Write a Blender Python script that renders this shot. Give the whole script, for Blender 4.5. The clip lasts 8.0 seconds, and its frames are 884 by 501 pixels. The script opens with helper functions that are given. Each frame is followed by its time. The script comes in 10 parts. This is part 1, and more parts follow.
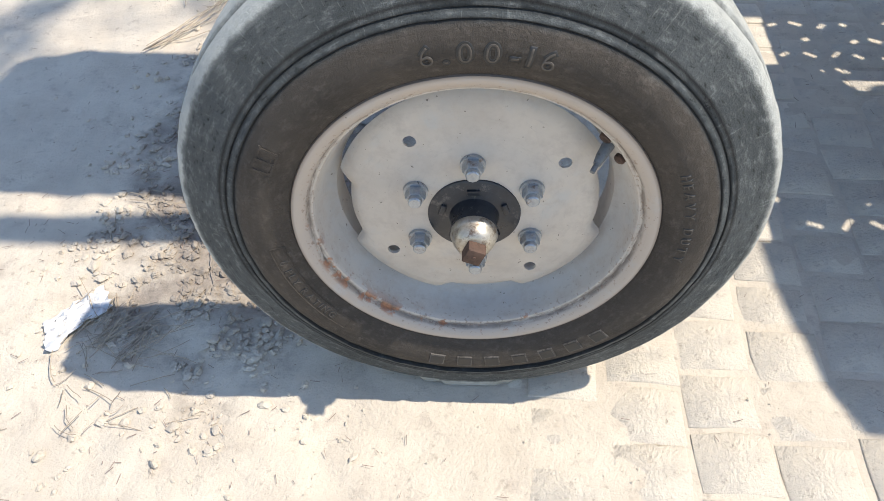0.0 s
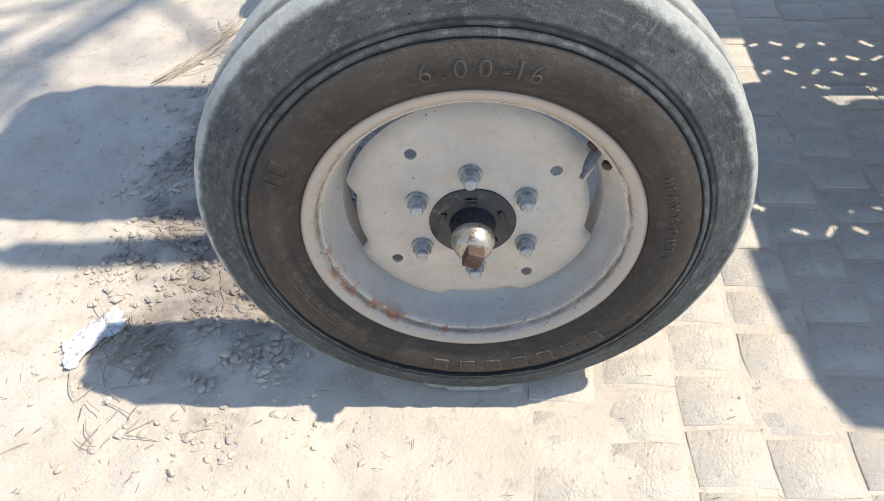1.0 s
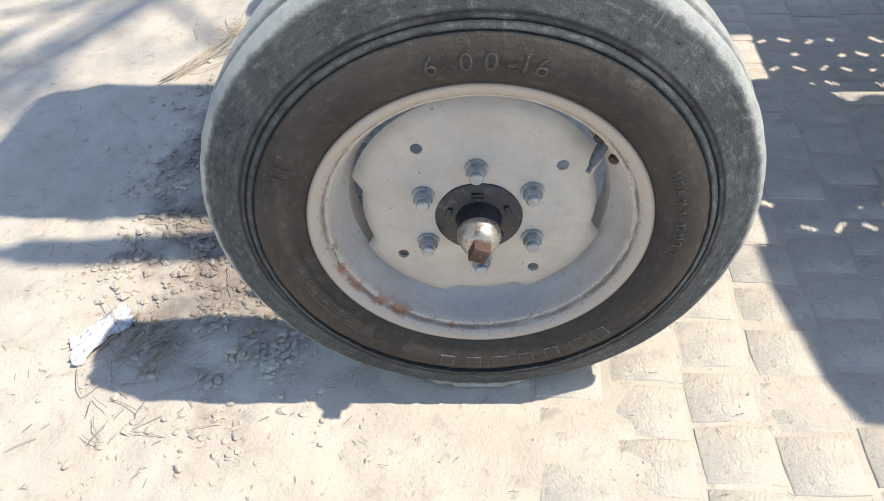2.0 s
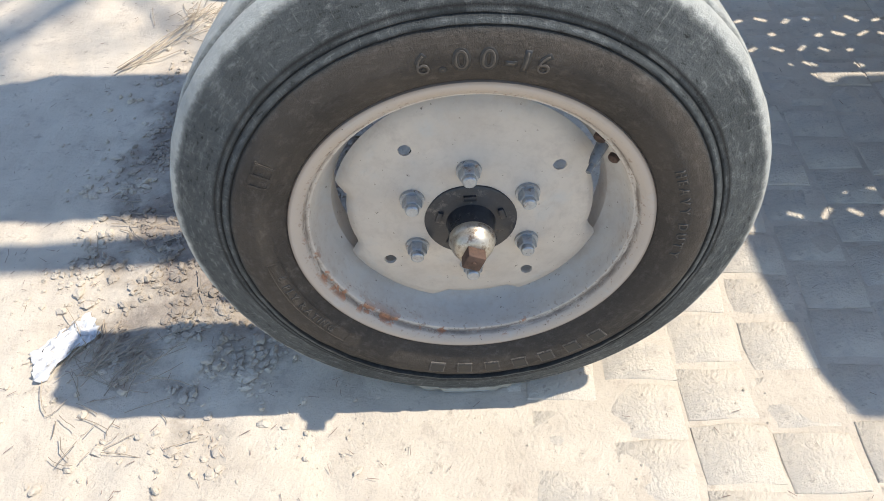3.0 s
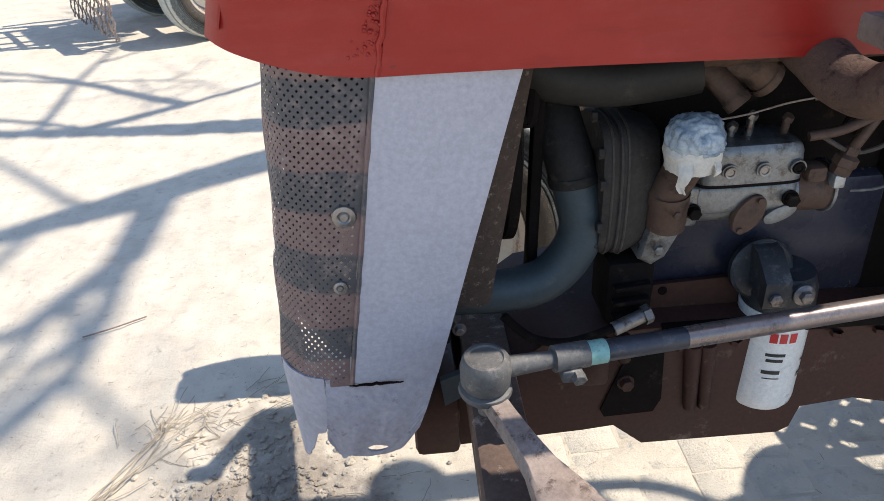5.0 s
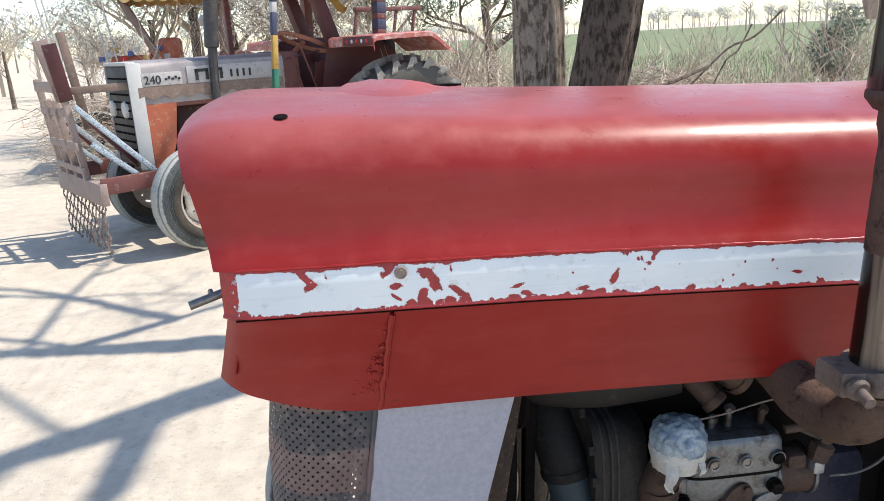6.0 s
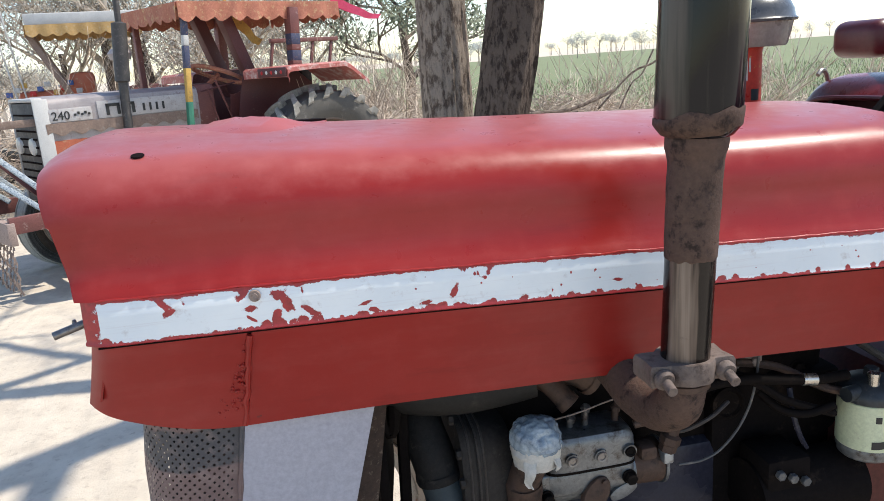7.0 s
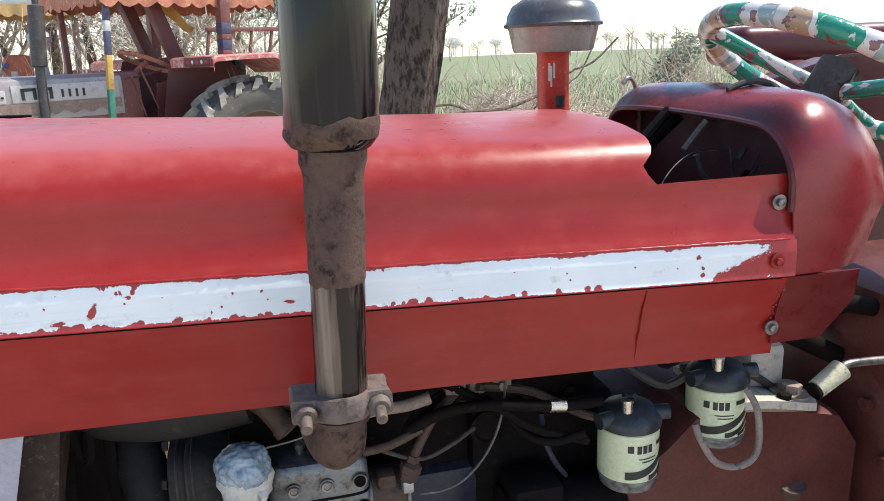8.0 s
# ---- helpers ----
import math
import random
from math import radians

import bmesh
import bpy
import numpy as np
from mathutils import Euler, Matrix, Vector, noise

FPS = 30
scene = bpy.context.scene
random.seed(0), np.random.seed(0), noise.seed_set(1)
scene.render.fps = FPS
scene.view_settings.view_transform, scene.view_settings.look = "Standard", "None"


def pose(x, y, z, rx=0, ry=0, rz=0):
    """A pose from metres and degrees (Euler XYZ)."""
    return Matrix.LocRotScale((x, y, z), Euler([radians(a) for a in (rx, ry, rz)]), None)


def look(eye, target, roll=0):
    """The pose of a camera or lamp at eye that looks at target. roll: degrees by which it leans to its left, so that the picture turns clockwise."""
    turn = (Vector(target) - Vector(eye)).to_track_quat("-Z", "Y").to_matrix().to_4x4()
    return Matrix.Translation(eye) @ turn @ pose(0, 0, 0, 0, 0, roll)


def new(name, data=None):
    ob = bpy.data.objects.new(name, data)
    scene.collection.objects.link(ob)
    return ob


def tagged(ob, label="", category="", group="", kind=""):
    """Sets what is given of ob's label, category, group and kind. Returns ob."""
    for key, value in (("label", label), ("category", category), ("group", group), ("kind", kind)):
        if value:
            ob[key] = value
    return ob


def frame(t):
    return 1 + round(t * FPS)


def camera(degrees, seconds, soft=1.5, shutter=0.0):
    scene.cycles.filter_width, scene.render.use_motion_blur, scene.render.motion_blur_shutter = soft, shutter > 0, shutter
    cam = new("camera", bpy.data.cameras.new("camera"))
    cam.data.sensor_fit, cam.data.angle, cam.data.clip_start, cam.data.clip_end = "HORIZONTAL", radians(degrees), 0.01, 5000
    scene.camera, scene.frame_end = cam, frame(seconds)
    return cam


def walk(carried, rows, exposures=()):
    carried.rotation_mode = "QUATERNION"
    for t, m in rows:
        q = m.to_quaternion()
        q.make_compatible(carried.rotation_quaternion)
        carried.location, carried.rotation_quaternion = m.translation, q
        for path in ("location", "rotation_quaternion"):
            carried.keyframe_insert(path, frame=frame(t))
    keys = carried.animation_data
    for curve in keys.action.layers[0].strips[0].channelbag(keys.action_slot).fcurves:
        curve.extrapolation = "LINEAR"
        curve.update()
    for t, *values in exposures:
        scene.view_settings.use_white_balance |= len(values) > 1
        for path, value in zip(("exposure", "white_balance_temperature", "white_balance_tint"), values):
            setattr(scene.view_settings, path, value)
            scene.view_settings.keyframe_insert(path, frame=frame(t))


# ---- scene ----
cam = camera(60.6, 8.0, soft=0.8)
PATH = [
    (0, (0.414, 0.241, 1.031), (0.285, 1.595, -0.435), -1.2),
    (0.5, (0.41, 0.193, 1.037), (0.278, 1.587, -0.391), -2.0),
    (1, (0.417, 0.177, 1.051), (0.286, 1.591, -0.357), -2.5),
    (1.5, (0.42, 0.173, 1.048), (0.267, 1.588, -0.357), -3.2),
    (2.8, (0.4, 0.19, 1.033), (0.283, 1.585, -0.396), -2.1),
    (3, (0.38, 0.237, 1.03), (0.327, 1.614, -0.421), -1.8),
    (3.5, (0.303, 0.402, 1.053), (0.504, 1.858, -0.303), 2.3),
    (4, (0.262, 0.508, 1.123), (0.481, 2.064, -0.114), -0.9),
    (4.5, (0.254, 0.594, 1.164), (0.408, 2.23, 0.025), 0.0),
    (5, (0.264, 0.655, 1.235), (0.369, 2.394, 0.253), -2.7),
    (5.2, (0.274, 0.67, 1.274), (0.405, 2.458, 0.388), -3.1),
    (6.3, (0.253, 0.645, 1.402), (0.454, 2.573, 0.912), -3.1),
    (6.5, (0.254, 0.616, 1.403), (0.476, 2.544, 0.918), -3.3),
    (7, (0.331, 0.581, 1.396), (0.697, 2.485, 0.906), -4.1),
    (7.5, (0.497, 0.577, 1.393), (0.896, 2.476, 0.907), -0.7),
    (8, (0.65, 0.585, 1.385), (1.094, 2.468, 0.878), -2.3),
]
walk(cam, [(t, look(eye, target, roll)) for t, eye, target, roll in PATH],
     exposures=[(0, 0.78), (3.0, 0.74), (3.5, 0.92), (4.0, 0.48), (4.5, 0.72), (5.0, 0.80), (5.6, 0.70), (6.4, 0.58), (7.0, 0.60), (8, 0.86)])

# ---- daylight ----
SUN_WAY = Vector((0.65, 0.020, 1.0)).normalized()
world = bpy.data.worlds.new("sky")
scene.world = world
world.use_nodes = True
wn = world.node_tree
sky = wn.nodes.new("ShaderNodeTexSky")
sky.sky_type = "NISHITA"
sky.sun_disc = False
sky.sun_elevation = math.asin(SUN_WAY.z)
sky.sun_rotation = math.atan2(SUN_WAY.x, SUN_WAY.y)
sky.air_density, sky.dust_density, sky.ozone_density = 1.0, 0.35, 1.4
back = wn.nodes["Background"]
back.inputs["Strength"].default_value = 0.15
wn.links.new(sky.outputs["Color"], back.inputs["Color"])
sun_data = bpy.data.lights.new("sun", "SUN")
sun_data.energy, sun_data.angle, sun_data.color = 3.6, radians(0.8), (1.0, 0.93, 0.82)
sun = new("sun", sun_data)
sun.matrix_world = look(Vector((20, 0, 40)), Vector((20, 0, 40)) - SUN_WAY)


# ---- building helpers ----
OFF = {}


def link_mesh(name, bm, material, smooth=40):
    mesh = bpy.data.meshes.new(name)
    bmesh.ops.recalc_face_normals(bm, faces=bm.faces)
    bm.to_mesh(mesh)
    bm.free()
    mats = material if isinstance(material, (list, tuple)) else [material]
    for m in mats:
        mesh.materials.append(m)
    if smooth:
        mesh.polygons.foreach_set("use_smooth", [True] * len(mesh.polygons))
        mesh.set_sharp_from_angle(angle=radians(smooth))
    return mesh


def thing(name, base, label, category, group="", m=None):
    """An Empty at base, under which parts are built in the thing's own coordinates; m places it in the world."""
    ob = new(name)
    ob.empty_display_size = 0.1
    ob.matrix_world = (m or Matrix()) @ Matrix.Translation(base)
    OFF[ob.name] = Vector(base)
    return tagged(ob, label, category, group)


def part(name, bm, material, parent, label="", smooth=40):
    root = parent
    while root.parent:
        root = root.parent
    bmesh.ops.translate(bm, verts=bm.verts, vec=-OFF[root.name])
    ob = new(name, link_mesh(name, bm, material, smooth))
    ob.parent = parent
    if label:
        ob["label"] = label
    return ob


def solo(name, bm, material, label="", category="", group="", kind="", smooth=40):
    """A thing of one mesh, built in world coordinates."""
    low = min(v.co.z for v in bm.verts)
    n = len(bm.verts)
    mid = Vector((sum(v.co.x for v in bm.verts) / n, sum(v.co.y for v in bm.verts) / n, low))
    bmesh.ops.translate(bm, verts=bm.verts, vec=-mid)
    ob = new(name, link_mesh(name, bm, material, smooth))
    ob.location = mid
    return tagged(ob, label, category, group, kind)


def box(bm, lo, hi, bevel=0.0, m=None, seg=2):
    lo, hi = Vector(lo), Vector(hi)
    r = bmesh.ops.create_cube(bm, size=1.0)
    vs = r["verts"]
    for v in vs:
        v.co = Vector([(lo[i] + hi[i]) / 2 + v.co[i] * (hi[i] - lo[i]) for i in range(3)])
    if bevel:
        es = list({e for v in vs for e in v.link_edges})
        r = bmesh.ops.bevel(bm, geom=es, offset=bevel, segments=seg, profile=0.5, affect="EDGES")
        vs = list({v for f in r["faces"] for v in f.verts} | {v for v in vs if v.is_valid})
    if m is not None:
        bmesh.ops.transform(bm, matrix=m, verts=vs)
    return vs


def beam(bm, a, b, w, h, bevel=0.0, up=(0, 0, 1)):
    """A bar of section w x h from a to b."""
    a, b = Vector(a), Vector(b)
    d = (b - a).normalized()
    s = d.cross(Vector(up)).normalized()
    u = s.cross(d)
    m = Matrix.Translation((a + b) / 2) @ Matrix((s, d, u)).transposed().to_4x4()
    L = (b - a).length
    return box(bm, (-w / 2, -L / 2, -h / 2), (w / 2, L / 2, h / 2), bevel, m)


def axes_to(d):
    d = Vector(d).normalized()
    s = d.cross(Vector((0, 0, 1))) if abs(d.z) < 0.95 else d.cross(Vector((1, 0, 0)))
    s.normalize()
    return s, s.cross(d), d


def rings(bm, loops, close=True, caps=True):
    """Skins a list of equally long loops of points."""
    made = [[bm.verts.new(p) for p in lp] for lp in loops]
    n = len(made[0])
    for a, b in zip(made, made[1:]):
        for i in range(n if close else n - 1):
            j = (i + 1) % n
            bm.faces.new((a[i], a[j], b[j], b[i]))
    if caps and close:
        bm.faces.new(list(reversed(made[0])))
        bm.faces.new(made[-1])
    return [v for lp in made for v in lp]


def tube(bm, pts, r, seg=12, caps=True):
    """A round bar along pts; r is one radius or one a point."""
    pts = [Vector(p) for p in pts]
    rs = r if isinstance(r, (list, tuple)) else [r] * len(pts)
    loops, s = [], None
    for i, p in enumerate(pts):
        d = (pts[min(i + 1, len(pts) - 1)] - pts[max(i - 1, 0)]).normalized()
        if s is None:
            s = axes_to(d)[0]
        s = (s - d * s.dot(d)).normalized()
        u = d.cross(s)
        loops.append([p + rs[i] * (math.cos(2 * math.pi * k / seg) * s + math.sin(2 * math.pi * k / seg) * u) for k in range(seg)])
    return rings(bm, loops, True, caps)


def spline(pts, n=8):
    """A smooth line through pts."""
    pts = [Vector(p) for p in pts]
    out = []
    for i in range(len(pts) - 1):
        p0, p1, p2, p3 = pts[max(i - 1, 0)], pts[i], pts[i + 1], pts[min(i + 2, len(pts) - 1)]
        for k in range(n):
            t = k / n
            out.append(0.5 * (2 * p1 + (p2 - p0) * t + (2 * p0 - 5 * p1 + 4 * p2 - p3) * t * t + (3 * p1 - p0 - 3 * p2 + p3) * t**3))
    return out + [pts[-1]]


def turned(bm, profile, origin, axis, seg=32, closed=False):
    """A lathe: profile of (radius, along) round the axis from origin."""
    s, u, d = axes_to(axis)
    o = Vector(origin)
    prof = list(profile) + ([profile[0]] if closed else [])
    made = []
    for r, a in profile:
        if r < 1e-6:
            made.append([bm.verts.new(o + d * a)])
        else:
            made.append([bm.verts.new(o + d * a + r * (math.cos(2 * math.pi * k / seg) * s + math.sin(2 * math.pi * k / seg) * u)) for k in range(seg)])
    pairs = list(zip(made, made[1:])) + ([(made[-1], made[0])] if closed else [])
    for a, b in pairs:
        for k in range(seg):
            j = (k + 1) % seg
            if len(a) == 1 and len(b) == 1:
                continue
            if len(a) == 1:
                bm.faces.new((a[0], b[j], b[k]))
            elif len(b) == 1:
                bm.faces.new((a[k], a[j], b[0]))
            else:
                bm.faces.new((a[k], a[j], b[j], b[k]))


def hexbolt(bm, p, d, r, h, washer=0.0):
    """A hexagon head standing on p and pointing along d."""
    p, d = Vector(p), Vector(d).normalized()
    if washer:
        turned(bm, [(0, 0), (washer, 0), (washer, h * 0.22), (0, h * 0.22)], p, d, 16)
    turned(bm, [(r, h * 0.2), (r, h * 0.92), (r * 0.86, h), (0, h)], p, d, 6)


def plate(bm, outline, n, depth):
    """A flat plate: outline of points, thickened by depth along n."""
    n = Vector(n).normalized() * depth
    rings(bm, [[Vector(p) for p in outline], [Vector(p) + n for p in outline]])


def grid(bm, rows):
    vs = [[bm.verts.new(p) for p in row] for row in rows]
    for a, b in zip(vs, vs[1:]):
        for i in range(len(a) - 1):
            bm.faces.new((a[i], a[i + 1], b[i + 1], b[i]))
    return vs


def thicken(bm, t):
    bmesh.ops.recalc_face_normals(bm, faces=bm.faces)
    bmesh.ops.solidify(bm, geom=bm.faces[:], thickness=t)


# ---- materials ----
def material(name):
    m = bpy.data.materials.new(name)
    m.use_nodes = True
    return m, m.node_tree, m.node_tree.nodes["Principled BSDF"]


def node(nt, kind, **sets):
    n = nt.nodes.new(kind)
    for key, v in sets.items():
        if key in n.inputs:
            n.inputs[key].default_value = v
    return n


def coords(nt, space="Object"):
    return nt.nodes.new("ShaderNodeTexCoord").outputs[space]


def noise_tex(nt, vec, scale, detail=6.0, rough=0.6):
    n = node(nt, "ShaderNodeTexNoise", Scale=scale, Detail=detail, Roughness=rough)
    nt.links.new(vec, n.inputs["Vector"])
    return n.outputs["Fac"]


def ramp(nt, fac, stops):
    n = nt.nodes.new("ShaderNodeValToRGB")
    el = n.color_ramp.elements
    while len(el) < len(stops):
        el.new(0.5)
    for e, (p, c) in zip(el, stops):
        e.position = p
        e.color = (*c, 1) if not isinstance(c, (int, float)) else (c, c, c, 1)
    nt.links.new(fac, n.inputs["Fac"])
    return n.outputs["Color"]


def mix(nt, fac, a, b, how="MIX"):
    n = nt.nodes.new("ShaderNodeMix")
    n.data_type, n.blend_type = "RGBA", how
    for k, v in ((0, fac), (6, a), (7, b)):
        if isinstance(v, (int, float)):
            n.inputs[k].default_value = v if k == 0 else (v, v, v, 1)
        elif isinstance(v, tuple):
            n.inputs[k].default_value = (*v, 1)
        else:
            nt.links.new(v, n.inputs[k])
    return n.outputs[2]


def math_node(nt, op, a, b=0.0):
    n = nt.nodes.new("ShaderNodeMath")
    n.operation = op
    for k, v in enumerate((a, b)):
        if isinstance(v, (int, float)):
            n.inputs[k].default_value = v
        else:
            nt.links.new(v, n.inputs[k])
    return n.outputs[0]


def bump(nt, bsdf, height, strength=0.3, dist=0.002):
    n = node(nt, "ShaderNodeBump", Strength=strength, Distance=dist)
    nt.links.new(height, n.inputs["Height"])
    nt.links.new(n.outputs[0], bsdf.inputs["Normal"])


def surface(name, a, b, dirt=None, scale=12.0, rough=0.6, metal=0.0, fine=120.0, relief=0.25, dist=0.0015, dirt_at=(0.55, 0.7), rough_var=0.15, spec=0.5, dirt_scale=None):
    """Two-tone surface with grain, stains and relief at real size."""
    m, nt, bsdf = material(name)
    v = coords(nt)
    big, small = noise_tex(nt, v, scale), noise_tex(nt, v, fine, 4, 0.7)
    col = ramp(nt, big, [(0.3, a), (0.7, b)])
    col = mix(nt, 0.35, col, ramp(nt, small, [(0.3, tuple(0.72 * c for c in a)), (0.7, tuple(min(1, 1.25 * c) for c in b))]))
    if dirt:
        d = noise_tex(nt, v, dirt_scale or scale * 2.6, 8, 0.72)
        mask = ramp(nt, d, [(dirt_at[0], 0.0), (dirt_at[1], 1.0)])
        col = mix(nt, mask, col, dirt)
    nt.links.new(col, bsdf.inputs["Base Color"])
    bsdf.inputs["Metallic"].default_value = metal
    bsdf.inputs["Specular IOR Level"].default_value = spec
    nt.links.new(ramp(nt, big, [(0.3, max(0.05, rough - rough_var)), (0.7, min(1.0, rough + rough_var))]), bsdf.inputs["Roughness"])
    bump(nt, bsdf, mix(nt, 0.5, small, big), relief, dist)
    return m


def ground_material():
    """Pale trodden dust over loam, with chaff, clods and trodden patches."""
    m, nt, bsdf = material("dust_ground")
    v = coords(nt)
    big, mid, fine = noise_tex(nt, v, 0.7, 5), noise_tex(nt, v, 7.0, 7, 0.65), noise_tex(nt, v, 130.0, 5, 0.75)
    col = ramp(nt, big, [(0.3, (0.56, 0.49, 0.395)), (0.7, (0.68, 0.60, 0.485))])
    col = mix(nt, 0.5, col, ramp(nt, mid, [(0.3, (0.43, 0.365, 0.295)), (0.55, (0.63, 0.55, 0.445)), (0.75, (0.73, 0.645, 0.53))]))
    # a stretch of loose dark loam by the front of the tractor
    sep = nt.nodes.new("ShaderNodeSeparateXYZ")
    nt.links.new(v, sep.inputs[0])
    ex = math_node(nt, "DIVIDE", math_node(nt, "SUBTRACT", sep.outputs["X"], -0.05), 0.31)
    ey = math_node(nt, "DIVIDE", math_node(nt, "SUBTRACT", sep.outputs["Y"], 1.52), 0.66)
    d = math_node(nt, "ADD", math_node(nt, "MULTIPLY", ex, ex), math_node(nt, "MULTIPLY", ey, ey))
    d = math_node(nt, "ADD", d, math_node(nt, "MULTIPLY", math_node(nt, "SUBTRACT", mid, 0.5), 2.2))
    crumb = noise_tex(nt, v, 48.0, 6, 0.75)
    loam = ramp(nt, crumb, [(0.35, (0.13, 0.104, 0.086)), (0.55, (0.23, 0.19, 0.16)), (0.75, (0.35, 0.30, 0.25))])
    col = mix(nt, ramp(nt, d, [(0.45, 0.7), (1.25, 0.0)]), col, loam)
    pits = noise_tex(nt, v, 34.0, 9, 0.72)
    col = mix(nt, ramp(nt, pits, [(0.58, 0.0), (0.66, 0.6)]), col, (0.36, 0.30, 0.24))
    col = mix(nt, ramp(nt, noise_tex(nt, v, 16.0, 8, 0.7), [(0.34, 0.5), (0.44, 0.0)]), col, (0.42, 0.35, 0.285))
    specks = ramp(nt, fine, [(0.27, 1.0), (0.35, 0.0)])
    col = mix(nt, specks, col, (0.30, 0.23, 0.17))
    nt.links.new(col, bsdf.inputs["Base Color"])
    bsdf.inputs["Roughness"].default_value = 0.95
    bsdf.inputs["Specular IOR Level"].default_value = 0.15
    bump(nt, bsdf, mix(nt, 0.45, mix(nt, 0.5, pits, crumb), fine), 0.8, 0.010)
    return m


def brick_material():
    """Worn pavement bricks, each its own tint, under a film of dust."""
    m, nt, bsdf = material("dusty_brick")
    v = coords(nt)
    info = nt.nodes.new("ShaderNodeObjectInfo")
    island = nt.nodes.new("ShaderNodeNewGeometry")
    own = math_node(nt, "FRACT", math_node(nt, "ADD", info.outputs["Random"], island.outputs["Random Per Island"]))
    base = ramp(nt, own, [(0.0, (0.40, 0.365, 0.325)), (0.35, (0.53, 0.48, 0.415)), (0.7, (0.44, 0.395, 0.345)), (1.0, (0.60, 0.54, 0.46))])
    mid, fine = noise_tex(nt, v, 22.0, 7, 0.65), noise_tex(nt, v, 160.0, 5, 0.75)
    col = mix(nt, ramp(nt, mid, [(0.32, 0.35), (0.58, 0.95)]), base, (0.68, 0.605, 0.495))
    col = mix(nt, ramp(nt, fine, [(0.28, 0.8), (0.37, 0.0)]), col, (0.25, 0.18, 0.14))
    col = mix(nt, ramp(nt, noise_tex(nt, v, 55.0, 8, 0.72), [(0.58, 0.0), (0.68, 0.6)]), col, (0.33, 0.265, 0.21))
    nt.links.new(col, bsdf.inputs["Base Color"])
    bsdf.inputs["Roughness"].default_value = 0.93
    bsdf.inputs["Specular IOR Level"].default_value = 0.15
    bump(nt, bsdf, mix(nt, 0.35, mid, fine), 1.0, 0.013)
    return m


def red_paint(name, a, b, rough, coat=0.3, dusty=None):
    """Brushed-on red enamel, chalky from weather, with grit and faint runs; dusty is the tone of a sunlit crown."""
    m, nt, bsdf = material(name)
    v = coords(nt)
    big, mid, fine = noise_tex(nt, v, 3.0, 4), noise_tex(nt, v, 38.0, 6, 0.6), noise_tex(nt, v, 420.0, 3, 0.7)
    col = ramp(nt, big, [(0.3, a), (0.7, b)])
    col = mix(nt, ramp(nt, mid, [(0.5, 0.0), (0.8, 0.35)]), col, tuple(min(1, c * 1.25 + 0.02) for c in b))
    col = mix(nt, ramp(nt, fine, [(0.22, 0.5), (0.3, 0.0)]), col, tuple(c * 0.5 for c in a))
    # hand-rubbed dust and small nicks
    rub = nt.nodes.new("ShaderNodeMapping")
    rub.inputs["Scale"].default_value = (5, 9, 34)
    nt.links.new(v, rub.inputs["Vector"])
    wipe = noise_tex(nt, rub.outputs[0], 1.0, 7, 0.68)
    col = mix(nt, ramp(nt, wipe, [(0.48, 0.0), (0.75, 0.09)]), col, (0.42, 0.18, 0.16))
    col = mix(nt, ramp(nt, wipe, [(0.28, 0.35), (0.42, 0.0)]), col, tuple(c * 0.55 for c in a))
    col = mix(nt, ramp(nt, noise_tex(nt, v, 75.0, 5, 0.6), [(0.725, 0.0), (0.745, 0.7)]), col, (0.10, 0.03, 0.03))
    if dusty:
        # sunlit paleness of the crown, mixed into the colour by height
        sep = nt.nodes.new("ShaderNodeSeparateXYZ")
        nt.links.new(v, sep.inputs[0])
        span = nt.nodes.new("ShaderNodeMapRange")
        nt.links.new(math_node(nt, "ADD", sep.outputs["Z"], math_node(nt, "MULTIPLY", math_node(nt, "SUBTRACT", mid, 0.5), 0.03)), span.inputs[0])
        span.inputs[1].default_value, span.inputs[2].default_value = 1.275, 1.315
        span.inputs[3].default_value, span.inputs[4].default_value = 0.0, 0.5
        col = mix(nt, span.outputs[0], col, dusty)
    nt.links.new(col, bsdf.inputs["Base Color"])
    bsdf.inputs["Specular IOR Level"].default_value = 0.30
    nt.links.new(ramp(nt, mid, [(0.3, rough - 0.08), (0.7, rough + 0.1)]), bsdf.inputs["Roughness"])
    bsdf.inputs["Coat Weight"].default_value = coat
    bsdf.inputs["Coat Roughness"].default_value = 0.28
    bump(nt, bsdf, mix(nt, 0.5, mix(nt, 0.4, mid, fine), wipe), 0.18, 0.0022)
    return m


